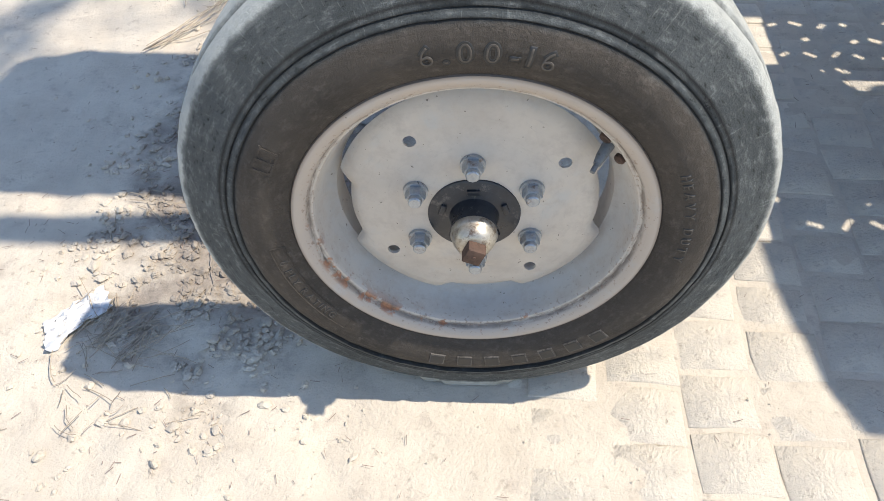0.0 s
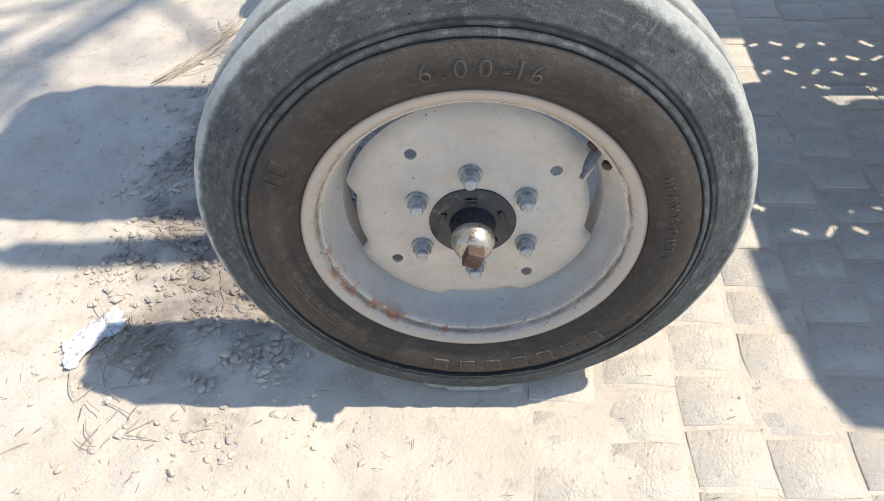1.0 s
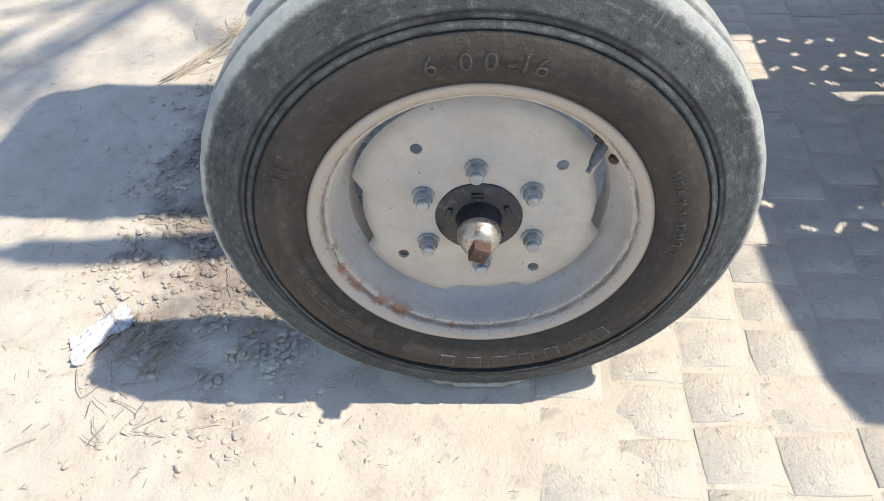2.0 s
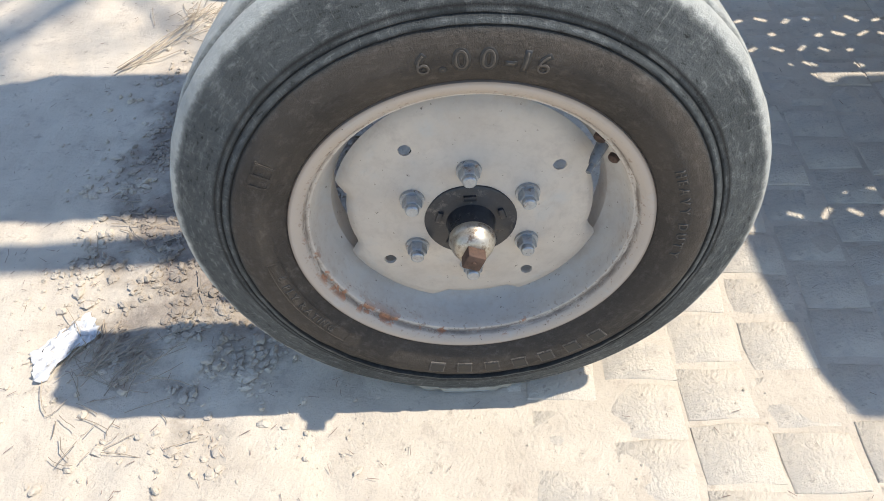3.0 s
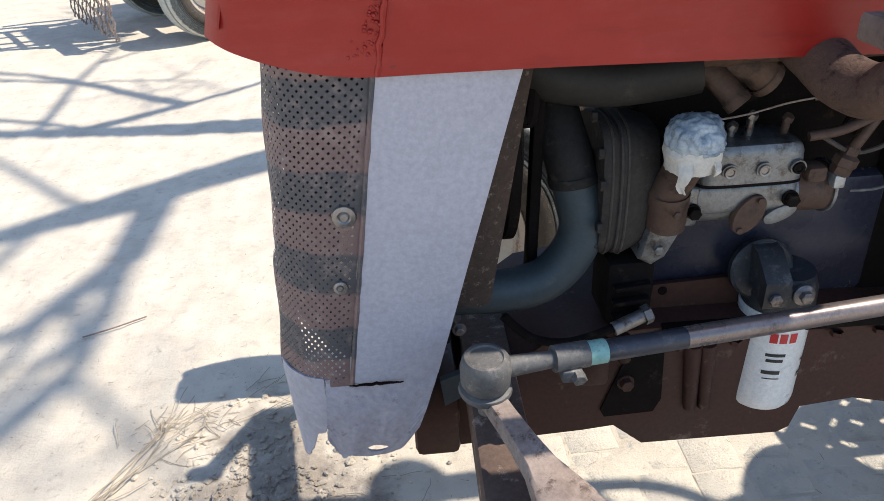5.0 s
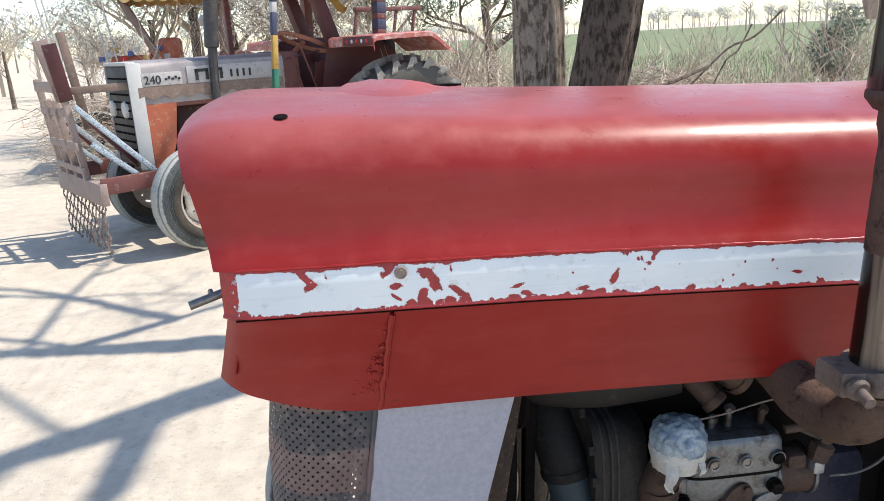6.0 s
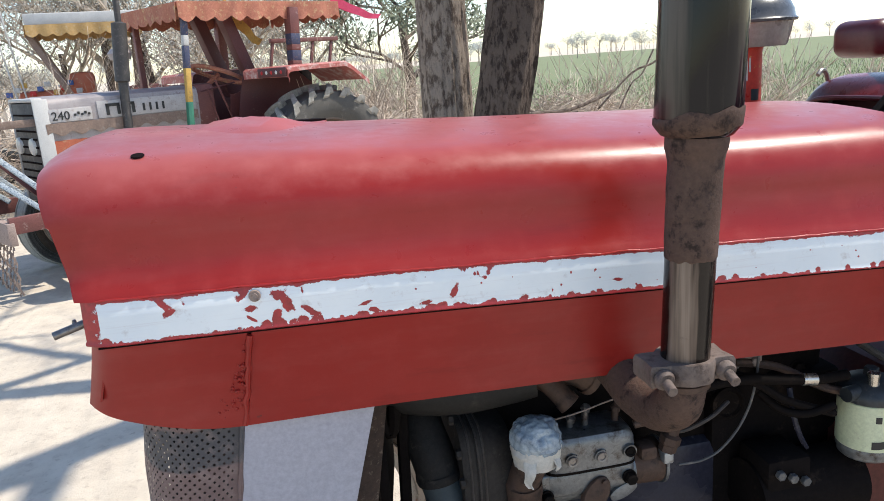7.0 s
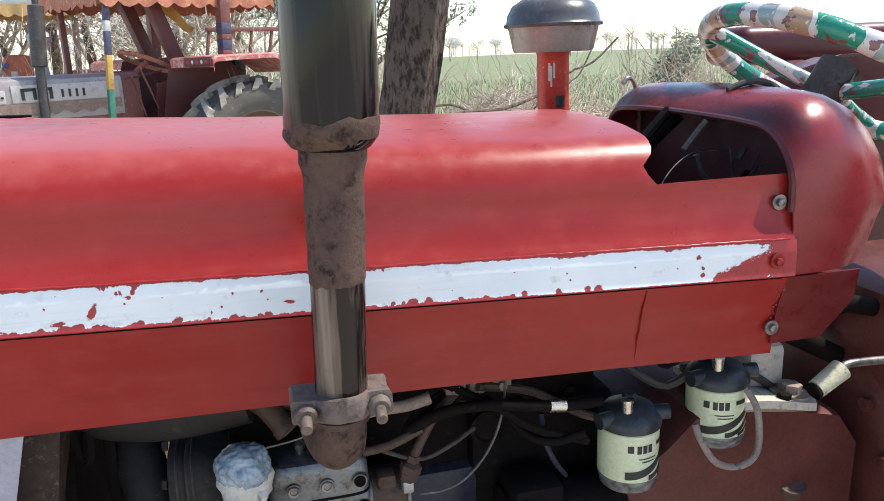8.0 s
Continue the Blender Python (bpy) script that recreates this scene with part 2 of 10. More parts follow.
def strip_material():
    """White band over red, flaked off where the band's own wear values say so, with ragged edges."""
    m, nt, bsdf = material("chipped_white_band")
    o = coords(nt)
    at = nt.nodes.new("ShaderNodeAttribute")
    at.attribute_name = "flake"
    mul = lambda a, b: math_node(nt, "MULTIPLY", a, b)
    edge, tiny = mix(nt, 0.55, noise_tex(nt, o, 62.0, 6, 0.7), noise_tex(nt, o, 210.0, 6, 0.75)), noise_tex(nt, o, 95.0, 3, 0.5)
    wear = math_node(nt, "ADD", at.outputs["Fac"], mul(math_node(nt, "SUBTRACT", edge, 0.5), 1.5))
    gone = ramp(nt, wear, [(0.50, 0.0), (0.525, 1.0)])
    gone = mix(nt, 1.0, gone, ramp(nt, tiny, [(0.775, 0.0), (0.785, 1.0)]), "LIGHTEN")
    brush = nt.nodes.new("ShaderNodeMapping")
    brush.inputs["Scale"].default_value = (9, 60, 300)
    nt.links.new(o, brush.inputs["Vector"])
    hair = noise_tex(nt, brush.outputs[0], 1.0, 5, 0.7)
    white = ramp(nt, noise_tex(nt, o, 9.0, 5), [(0.3, (0.70, 0.75, 0.78)), (0.7, (0.82, 0.85, 0.85))])
    white = mix(nt, ramp(nt, hair, [(0.55, 0.0), (0.8, 0.35)]), white, (0.52, 0.42, 0.42))
    white = mix(nt, ramp(nt, noise_tex(nt, o, 38.0, 6, 0.7), [(0.58, 0.0), (0.70, 0.55)]), white, (0.46, 0.42, 0.40))
    rim = ramp(nt, wear, [(0.44, 0.0), (0.50, 0.5)])
    white = mix(nt, rim, white, (0.55, 0.40, 0.39))
    bare = ramp(nt, edge, [(0.35, (0.22, 0.022, 0.024)), (0.6, (0.42, 0.032, 0.034))])
    nt.links.new(mix(nt, gone, white, bare), bsdf.inputs["Base Color"])
    bsdf.inputs["Roughness"].default_value = 0.40
    bump(nt, bsdf, math_node(nt, "SUBTRACT", math_node(nt, "MULTIPLY", edge, 0.2), gone), 0.6, 0.0008)
    return m


def polar(nt, o):
    """Radius round the y axis, angle, and y."""
    sep = nt.nodes.new("ShaderNodeSeparateXYZ")
    nt.links.new(o, sep.inputs[0])
    x, y, z = sep.outputs["X"], sep.outputs["Y"], sep.outputs["Z"]
    r = math_node(nt, "SQRT", math_node(nt, "ADD", math_node(nt, "MULTIPLY", x, x), math_node(nt, "MULTIPLY", z, z)))
    return r, math_node(nt, "ARCTAN2", z, x), y, x, z


def vec3(nt, x, y, z):
    n = nt.nodes.new("ShaderNodeCombineXYZ")
    for k, v in enumerate((x, y, z)):
        if isinstance(v, (int, float)):
            n.inputs[k].default_value = v
        else:
            nt.links.new(v, n.inputs[k])
    return n.outputs[0]


def tyre_material():
    """Weathered black rubber: dusty tread lightened further as if sunlit, with dull grooves, grey cracked shoulder,
    brownish wall.
    """
    m, nt, bsdf = material("tyre_rubber")
    o = coords(nt)
    r, ang, y, x, z = polar(nt, o)
    mul = lambda a, b: math_node(nt, "MULTIPLY", a, b)
    big, mid, fine = noise_tex(nt, o, 8.0, 6, 0.62), noise_tex(nt, o, 45.0, 8, 0.7), noise_tex(nt, o, 320.0, 4, 0.75)
    lines = noise_tex(nt, vec3(nt, mul(ang, 16.0), mul(r, 130.0), mul(y, 60.0)), 1.0, 8, 0.78)
    rays = noise_tex(nt, vec3(nt, mul(ang, 60.0), mul(r, 28.0), 0.0), 1.0, 7, 0.8)
    rj = math_node(nt, "ADD", r, mul(math_node(nt, "SUBTRACT", mid, 0.5), 0.012))
    wall = ramp(nt, big, [(0.3, (0.040, 0.034, 0.028)), (0.7, (0.082, 0.067, 0.053))])
    wall = mix(nt, ramp(nt, lines, [(0.5, 0.0), (0.72, 0.6)]), wall, (0.14, 0.12, 0.10))
    wall = mix(nt, ramp(nt, mid, [(0.58, 0.0), (0.72, 0.6)]), wall, (0.17, 0.145, 0.12))
    wall = mix(nt, ramp(nt, rays, [(0.30, 0.8), (0.38, 0.0)]), wall, (0.022, 0.018, 0.015))
    shoulder = ramp(nt, big, [(0.3, (0.046, 0.053, 0.054)), (0.7, (0.095, 0.104, 0.104))])
    shoulder = mix(nt, ramp(nt, lines, [(0.52, 0.0), (0.66, 0.75)]), shoulder, (0.20, 0.21, 0.205))
    shoulder = mix(nt, ramp(nt, lines, [(0.36, 0.9), (0.43, 0.0)]), shoulder, (0.014, 0.015, 0.015))
    shoulder = mix(nt, ramp(nt, rays, [(0.57, 0.0), (0.70, 0.75)]), shoulder, (0.27, 0.28, 0.265))
    shoulder = mix(nt, ramp(nt, fine, [(0.28, 0.85), (0.38, 0.0)]), shoulder, (0.018, 0.018, 0.018))
    # dust tone of the tread, raised to hold its sunlit brightness too
    tread = ramp(nt, mid, [(0.3, (0.36, 0.365, 0.34)), (0.6, (0.50, 0.505, 0.465)), (0.8, (0.64, 0.64, 0.59))])
    tread = mix(nt, ramp(nt, fine, [(0.26, 0.8), (0.34, 0.0)]), tread, (0.16, 0.16, 0.15))
    tread = mix(nt, ramp(nt, rays, [(0.70, 0.0), (0.76, 0.6)]), tread, (0.20, 0.20, 0.185))
    groove = ramp(nt, fine, [(0.3, (0.10, 0.103, 0.097)), (0.7, (0.33, 0.335, 0.305))])
    ay = math_node(nt, "ADD", y, mul(math_node(nt, "SUBTRACT", mid, 0.5), 0.006))
    for at, w in ((-0.0235, 0.0095), (0.0622, 0.0022)):
        tread = mix(nt, ramp(nt, math_node(nt, "ABSOLUTE", math_node(nt, "SUBTRACT", ay, at)), [(w, 1.0), (w + 0.0016, 0.0)]), tread, groove)
    col = mix(nt, ramp(nt, rj, [(0.284, 0.0), (0.290, 1.0)]), wall, shoulder)
    # this edge also paints where sunlight ends on the shoulder
    col = mix(nt, ramp(nt, rj, [(0.3500, 0.0), (0.3555, 1.0)]), col, tread)
    # cracked moulding lines between wall and shoulder
    for at, w in ((0.2888, 0.0011), (0.2992, 0.0010), (0.3065, 0.0006)):
        line = ramp(nt, math_node(nt, "ABSOLUTE", math_node(nt, "SUBTRACT", math_node(nt, "ADD", r, mul(math_node(nt, "SUBTRACT", mid, 0.5), 0.002)), at)), [(w * 0.5, 0.9), (w, 0.0)])
        col = mix(nt, line, col, (0.010, 0.010, 0.010))
    nt.links.new(col, bsdf.inputs["Base Color"])
    bsdf.inputs["Roughness"].default_value = 0.74
    bsdf.inputs["Specular IOR Level"].default_value = 0.35
    bump(nt, bsdf, mix(nt, 0.5, mix(nt, 0.5, mid, fine), mix(nt, 0.5, lines, rays)), 1.0, 0.010)
    return m


def rim_material():
    """Old beige-grey enamel, bluish in the well, with a chipped line and rust along the step."""
    m, nt, bsdf = material("rim_enamel")
    o = coords(nt)
    r, ang, y, x, z = polar(nt, o)
    mul = lambda a, b: math_node(nt, "MULTIPLY", a, b)
    big, mid, fine = noise_tex(nt, o, 9.0, 5), noise_tex(nt, o, 48.0, 8, 0.72), noise_tex(nt, o, 120.0, 4, 0.6)
    smear = noise_tex(nt, vec3(nt, mul(ang, 5.0), mul(r, 160.0), mul(y, 40.0)), 1.0, 6, 0.7)
    col = ramp(nt, big, [(0.3, (0.43, 0.385, 0.33)), (0.7, (0.54, 0.48, 0.405))])
    well = mul(ramp(nt, r, [(0.166, 0.0), (0.172, 1.0)]), ramp(nt, r, [(0.194, 1.0), (0.200, 0.0)]))
    col = mix(nt, mul(well, 0.35), col, (0.42, 0.45, 0.465))
    lip = ramp(nt, r, [(0.203, 0.0), (0.206, 1.0)])
    col = mix(nt, mul(lip, 0.85), col, (0.40, 0.335, 0.275))
    col = mix(nt, ramp(nt, noise_tex(nt, o, 14.0, 6, 0.65), [(0.54, 0.0), (0.70, 0.45)]), col, (0.37, 0.405, 0.42))
    col = mix(nt, ramp(nt, mid, [(0.47, 0.0), (0.68, 0.7)]), col, (0.40, 0.345, 0.295))
    col = mix(nt, ramp(nt, smear, [(0.58, 0.0), (0.78, 0.4)]), col, (0.28, 0.25, 0.22))
    # broken dark line at the step and rust bitten in along it
    step = ramp(nt, math_node(nt, "ABSOLUTE", math_node(nt, "SUBTRACT", math_node(nt, "ADD", r, mul(math_node(nt, "SUBTRACT", mid, 0.5), 0.006)), 0.2030)), [(0.0006, 1.0), (0.0016, 0.0)])
    col = mix(nt, mul(step, ramp(nt, smear, [(0.38, 0.0), (0.52, 0.9)])), col, (0.10, 0.075, 0.06))
    near = ramp(nt, math_node(nt, "ABSOLUTE", math_node(nt, "SUBTRACT", r, 0.2025)), [(0.003, 1.0), (0.007, 0.0)])
    low = ramp(nt, math_node(nt, "SUBTRACT", mul(z, -0.8), mul(x, 0.8)), [(0.14, 0.0), (0.20, 0.16)])
    spot = ramp(nt, math_node(nt, "ADD", noise_tex(nt, o, 30.0, 6, 0.66), mul(low, 0.75)), [(0.63, 0.0), (0.68, 1.0)])
    rust = ramp(nt, fine, [(0.35, (0.13, 0.055, 0.03)), (0.65, (0.36, 0.15, 0.07))])
    col = mix(nt, mul(near, spot), col, rust)
    col = mix(nt, ramp(nt, fine, [(0.685, 0.0), (0.705, 0.9)]), col, (0.11, 0.09, 0.075))
    flecks = ramp(nt, noise_tex(nt, o, 190.0, 4, 0.6), [(0.60, 0.0), (0.63, 0.6)])
    col = mix(nt, mul(flecks, mul(ramp(nt, r, [(0.192, 0.0), (0.200, 1.0)]), ramp(nt, r, [(0.208, 1.0), (0.213, 0.0)]))), col, (0.16, 0.095, 0.06))
    # dark seam against the tyre
    col = mix(nt, ramp(nt, r, [(0.2215, 0.0), (0.2232, 1.0)]), col, (0.12, 0.085, 0.065))
    nt.links.new(col, bsdf.inputs["Base Color"])
    bsdf.inputs["Roughness"].default_value = 0.45
    bump(nt, bsdf, mix(nt, 0.5, mid, fine), 0.2, 0.001)
    return m


def perforated_material():
    """Pressed sheet with old red and grey spray bands and dust."""
    m, nt, bsdf = material("grille_sheet")
    o = coords(nt)
    sep = nt.nodes.new("ShaderNodeSeparateXYZ")
    nt.links.new(o, sep.inputs[0])
    n1, n2 = noise_tex(nt, o, 11.0, 5), noise_tex(nt, o, 70.0, 5, 0.7)
    band = math_node(nt, "SINE", math_node(nt, "ADD", math_node(nt, "MULTIPLY", sep.outputs["Z"], 66.0), math_node(nt, "MULTIPLY", n1, 2.2)))
    col = ramp(nt, math_node(nt, "ADD", math_node(nt, "MULTIPLY", band, 0.5), 0.5), [(0.42, (0.070, 0.068, 0.076)), (0.55, (0.165, 0.110, 0.105))])
    col = mix(nt, ramp(nt, n2, [(0.5, 0.0), (0.75, 0.6)]), col, (0.30, 0.23, 0.21))
    nt.links.new(col, bsdf.inputs["Base Color"])
    bsdf.inputs["Roughness"].default_value = 0.6
    bsdf.inputs["Metallic"].default_value = 0.2
    bump(nt, bsdf, n2, 0.2, 0.001)
    return m


M_ground, M_brick = ground_material(), brick_material()
# the hood's last colour lightens its crown the way sunlight does
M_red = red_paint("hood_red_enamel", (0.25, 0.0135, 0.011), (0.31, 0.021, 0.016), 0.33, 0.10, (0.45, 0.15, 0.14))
M_red2 = red_paint("panel_red_enamel", (0.225, 0.0125, 0.0095), (0.29, 0.019, 0.014), 0.36, 0.1)
M_maroon = red_paint("cowl_maroon_enamel", (0.15, 0.013, 0.016), (0.27, 0.023, 0.025), 0.38, 0.15)
M_maroon2 = red_paint("deep_maroon_enamel", (0.065, 0.007, 0.009), (0.11, 0.012, 0.014), 0.36, 0.25)
def cowl_material():
    """Glossy maroon enamel with darker sprayed bands across the top."""
    m = red_paint("cowl_banded_enamel", (0.17, 0.014, 0.016), (0.27, 0.022, 0.023), 0.28, 0.25)
    nt = m.node_tree
    bsdf = nt.nodes["Principled BSDF"]
    old = bsdf.inputs["Base Color"].links[0].from_socket
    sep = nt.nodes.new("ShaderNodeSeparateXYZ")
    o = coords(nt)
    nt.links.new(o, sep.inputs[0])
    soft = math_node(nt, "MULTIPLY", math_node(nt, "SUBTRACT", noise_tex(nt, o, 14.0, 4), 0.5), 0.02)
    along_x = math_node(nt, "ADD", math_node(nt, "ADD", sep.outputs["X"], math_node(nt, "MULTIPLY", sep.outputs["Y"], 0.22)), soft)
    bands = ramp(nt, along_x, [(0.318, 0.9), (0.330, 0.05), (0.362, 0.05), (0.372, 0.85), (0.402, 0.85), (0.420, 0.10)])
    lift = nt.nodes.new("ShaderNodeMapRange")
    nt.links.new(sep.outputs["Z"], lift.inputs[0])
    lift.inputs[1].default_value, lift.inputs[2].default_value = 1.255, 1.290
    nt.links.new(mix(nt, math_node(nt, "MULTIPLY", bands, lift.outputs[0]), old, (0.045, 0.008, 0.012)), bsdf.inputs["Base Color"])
    return m


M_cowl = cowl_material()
M_gloss = red_paint("glossy_red_bead", (0.27, 0.015, 0.012), (0.34, 0.024, 0.018), 0.20, 0.5)
M_wine = red_paint("wine_red_enamel", (0.085, 0.0055, 0.005), (0.15, 0.010, 0.009), 0.30, 0.3)
M_strip = strip_material()
M_tyre, M_rim, M_perf = tyre_material(), rim_material(), perforated_material()
M_lav = surface("lavender_primer", (0.345, 0.335, 0.385), (0.42, 0.41, 0.455), (0.22, 0.18, 0.20), 5, 0.55, 0, 160, 0.12, 0.001, (0.66, 0.8), 0.08)
M_lav2 = surface("beaten_lavender_primer", (0.31, 0.30, 0.35), (0.42, 0.41, 0.455), (0.16, 0.12, 0.12), 16, 0.6, 0, 110, 0.6, 0.003, (0.60, 0.72), 0.1)
M_brown = surface("red_oxide_casting", (0.036, 0.017, 0.013), (0.072, 0.032, 0.024), (0.17, 0.12, 0.095), 9, 0.55, 0.0, 140, 0.3, 0.0015, (0.60, 0.74), 0.15, 0.25)
M_oxide = surface("dark_red_housing_paint", (0.065, 0.018, 0.014), (0.14, 0.040, 0.031), (0.045, 0.026, 0.021), 11, 0.45, 0.0, 140, 0.3, 0.0015, (0.60, 0.74), 0.15, 0.3)
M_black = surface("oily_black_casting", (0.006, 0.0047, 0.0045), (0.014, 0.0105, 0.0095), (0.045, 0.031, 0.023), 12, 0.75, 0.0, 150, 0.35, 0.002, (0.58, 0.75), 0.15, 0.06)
M_navy = surface("dark_blue_block_paint", (0.022, 0.022, 0.034), (0.048, 0.046, 0.062), (0.075, 0.068, 0.066), 11, 0.26, 0, 150, 0.25, 0.0015, (0.62, 0.78), 0.15, 0.2)
M_alu = surface("dull_alloy", (0.115, 0.118, 0.122), (0.245, 0.25, 0.252), (0.065, 0.050, 0.042), 20, 0.40, 0.55, 180, 0.3, 0.001, (0.50, 0.66))
M_steel = surface("greasy_steel", (0.18, 0.165, 0.155), (0.30, 0.28, 0.27), (0.07, 0.045, 0.035), 20, 0.4, 0.7, 200, 0.2, 0.001, (0.52, 0.68))
M_rust = surface("rusted_pipe_steel", (0.055, 0.032, 0.024), (0.115, 0.068, 0.048), (0.030, 0.020, 0.016), 16, 0.7, 0.25, 130, 0.5, 0.002, (0.52, 0.66))
M_earthy = surface("dusty_steel_arm", (0.165, 0.115, 0.095), (0.36, 0.285, 0.24), (0.075, 0.045, 0.035), 22, 0.75, 0.1, 130, 0.5, 0.002, (0.55, 0.68))
M_axle = surface("mud_caked_axle_steel", (0.065, 0.040, 0.031), (0.15, 0.10, 0.078), (0.36, 0.275, 0.225), 14, 0.8, 0.0, 120, 0.6, 0.003, (0.55, 0.66), 0.1, 0.3)
M_hose = surface("blue_black_rubber_hose", (0.026, 0.038, 0.044), (0.042, 0.058, 0.066), (0.11, 0.115, 0.11), 8, 0.6, 0, 160, 0.15, 0.001, (0.64, 0.8))
M_white = surface("white_tin", (0.68, 0.69, 0.68), (0.78, 0.78, 0.76), (0.50, 0.42, 0.34), 12, 0.3, 0, 200, 0.08, 0.0006, (0.66, 0.8))
M_cream = surface("pale_green_tin", (0.56, 0.60, 0.38), (0.66, 0.69, 0.47), (0.35, 0.32, 0.22), 14, 0.4, 0, 200, 0.1, 0.0006, (0.62, 0.78))
M_ink = surface("black_ink", (0.012, 0.012, 0.012), (0.025, 0.025, 0.025), None, 30, 0.5)
M_redink = surface("red_ink", (0.45, 0.02, 0.02), (0.55, 0.03, 0.03), None, 30, 0.5)
M_chrome = surface("worn_bright_steel", (0.50, 0.46, 0.40), (0.66, 0.62, 0.56), (0.20, 0.13, 0.09), 30, 0.3, 0.9, 200, 0.15, 0.001, (0.6, 0.72))
M_film = surface("clear_plastic_wrap", (0.20, 0.27, 0.35), (0.50, 0.56, 0.60), (0.07, 0.115, 0.18), 26, 0.14, 0, 60, 0.7, 0.004, (0.53, 0.70), 0.1, 0.6, 16)
M_cloth = surface("grey_rag", (0.50, 0.47, 0.42), (0.64, 0.60, 0.54), None, 40, 0.9, 0, 200, 0.5, 0.002)
M_paper = surface("crumpled_pale_paper", (0.52, 0.51, 0.50), (0.68, 0.67, 0.66), (0.45, 0.42, 0.40), 30, 0.8, 0, 160, 0.6, 0.003)
M_straw = surface("dry_straw", (0.25, 0.20, 0.145), (0.42, 0.345, 0.255), None, 30, 0.8, 0, 200, 0.2)
M_bark = surface("furrowed_bark", (0.13, 0.098, 0.078), (0.26, 0.205, 0.165), (0.055, 0.040, 0.032), 9, 0.95, 0, 60, 1.0, 0.02, (0.5, 0.6), 0.05, 0.2)
# near-black that puts the shade of holes and hollows into the colour
M_dark = surface("inside_shade_dark", (0.009, 0.006, 0.006), (0.016, 0.010, 0.010), None, 10, 0.9, 0, 120, 0.2, 0.001, (0.55, 0.7), 0.05, 0.04)


# ---- ground ----
def ground_height(x, y):
    """Gently uneven yard; level under the tractor."""
    n = noise.noise(Vector((x * 0.35, y * 0.35, 3.1))) * 0.05 + noise.noise(Vector((x * 1.7, y * 1.7, 7.7))) * 0.012
    near = min(1.0, max(0.0, (math.hypot(x - 0.6, y - 1.2) - 1.6) / 2.0))
    fine = noise.noise(Vector((x * 9, y * 9, 1.3))) * 0.0065 + noise.noise(Vector((x * 23, y * 23, 5.3))) * 0.0040
    loose = max(0.0, 1 - ((x + 0.06) / 0.40) ** 2 - ((y - 1.58) / 0.72) ** 2)
    clod = max(0.0, noise.noise(Vector((x * 34, y * 34, 9.2)))) ** 1.5 * 0.016 + max(0.0, noise.noise(Vector((x * 16, y * 16, 2.2)))) * 0.014
    fine += loose * (0.006 + clod) + 0.0015 * noise.noise(Vector((x * 44, y * 44, 4.4)))
    return n * near + fine * (1.0 if x < 0.2 else max(0.30, 1.0 - (x - 0.2) * 2.5))


def make_ground():
    bm = bmesh.new()
    def lines(lo, hi, c0, c1, step):
        out = [c0 + step * i for i in range(int((c1 - c0) / step) + 1)]
        d, a = step, out[-1]
        while a < hi:
            d *= 1.28
            a += d
            out.append(min(a, hi))
        d, a = step, out[0]
        while a > lo:
            d *= 1.28
            a -= d
            out.insert(0, max(a, lo))
        return out
    xs, ys = lines(-2500, 2500, -1.5, 1.9, 0.0115), lines(-400, 3500, 0.3, 3.0, 0.0115)
    def z(x, y):
        h = ground_height(x, y) if abs(x) < 30 and -20 < y < 40 else 0.0
        if 0.16 < x < 3.0:
            h -= 0.0015
        return h
    grid(bm, [[Vector((x, y, z(x, y))) for x in xs] for y in ys])
    return solo("ground", bm, M_ground, "pale dusty trodden earth yard", "ground", kind="structure", smooth=180)


ground = make_ground()
ground.data.transform(Matrix.Translation(ground.location))
ground.location = (0, 0, 0)


# ---- the near tractor ----
tractor = thing("tractor", (0.9, 1.555, 0.0), "old red farm tractor with a chipped white hood band", "tractor")
WX, WY, WZ = 0.389, 0.962, 0.370


# the wall from bead to shoulder, (radius, half width), and the worn tread from the outer to the inner shoulder
TYRE_WALL = [(0.214, 0.060), (0.2195, 0.0695), (0.226, 0.075), (0.240, 0.0845), (0.255, 0.0885), (0.272, 0.0875), (0.2865, 0.081),
             (0.2885, 0.0783), (0.2905, 0.0800), (0.297, 0.0775), (0.2985, 0.0745), (0.3005, 0.0760), (0.312, 0.0715), (0.327, 0.0665)]
TYRE_TREAD = [(0.3400, 0.0625), (0.3490, 0.0590), (0.3545, 0.0555), (0.3590, 0.0505), (0.3622, 0.0440), (0.3638, 0.0360), (0.3636, 0.0340), (0.3605, 0.0325), (0.3606, 0.0145), (0.3645, 0.0130), (0.3660, 0.0100),
              (0.3668, -0.0050), (0.3664, -0.0300), (0.3645, -0.0500), (0.3625, -0.0590), (0.3590, -0.0605), (0.3588, -0.0640), (0.3610, -0.0655), (0.3595, -0.0720), (0.3560, -0.0765), (0.3480, -0.0800), (0.3370, -0.0815)]
TYRE = TYRE_WALL + TYRE_TREAD + [(r, -w * (1.0 if r < 0.28 else 1.06)) for r, w in reversed(TYRE_WALL)]


def wheel_space(yaw):
    return Matrix.Translation((WX, WY, WZ)) @ Matrix.Rotation(radians(yaw), 4, "Z")


def spun(bm, profile, seg, sides=(0.0, 360.0)):
    """Profile of (radius, along -y) round the wheel's own axle, at the origin."""
    loops = []
    for k in range(seg):
        a = 2 * math.pi * k / seg
        loops.append([bm.verts.new((r * math.cos(a), -w, r * math.sin(a))) for r, w in profile])
    for k in range(seg):
        a, b = loops[k], loops[(k + 1) % seg]
        for i in range(len(profile) - 1):
            bm.faces.new((a[i], a[i + 1], b[i + 1], b[i]))


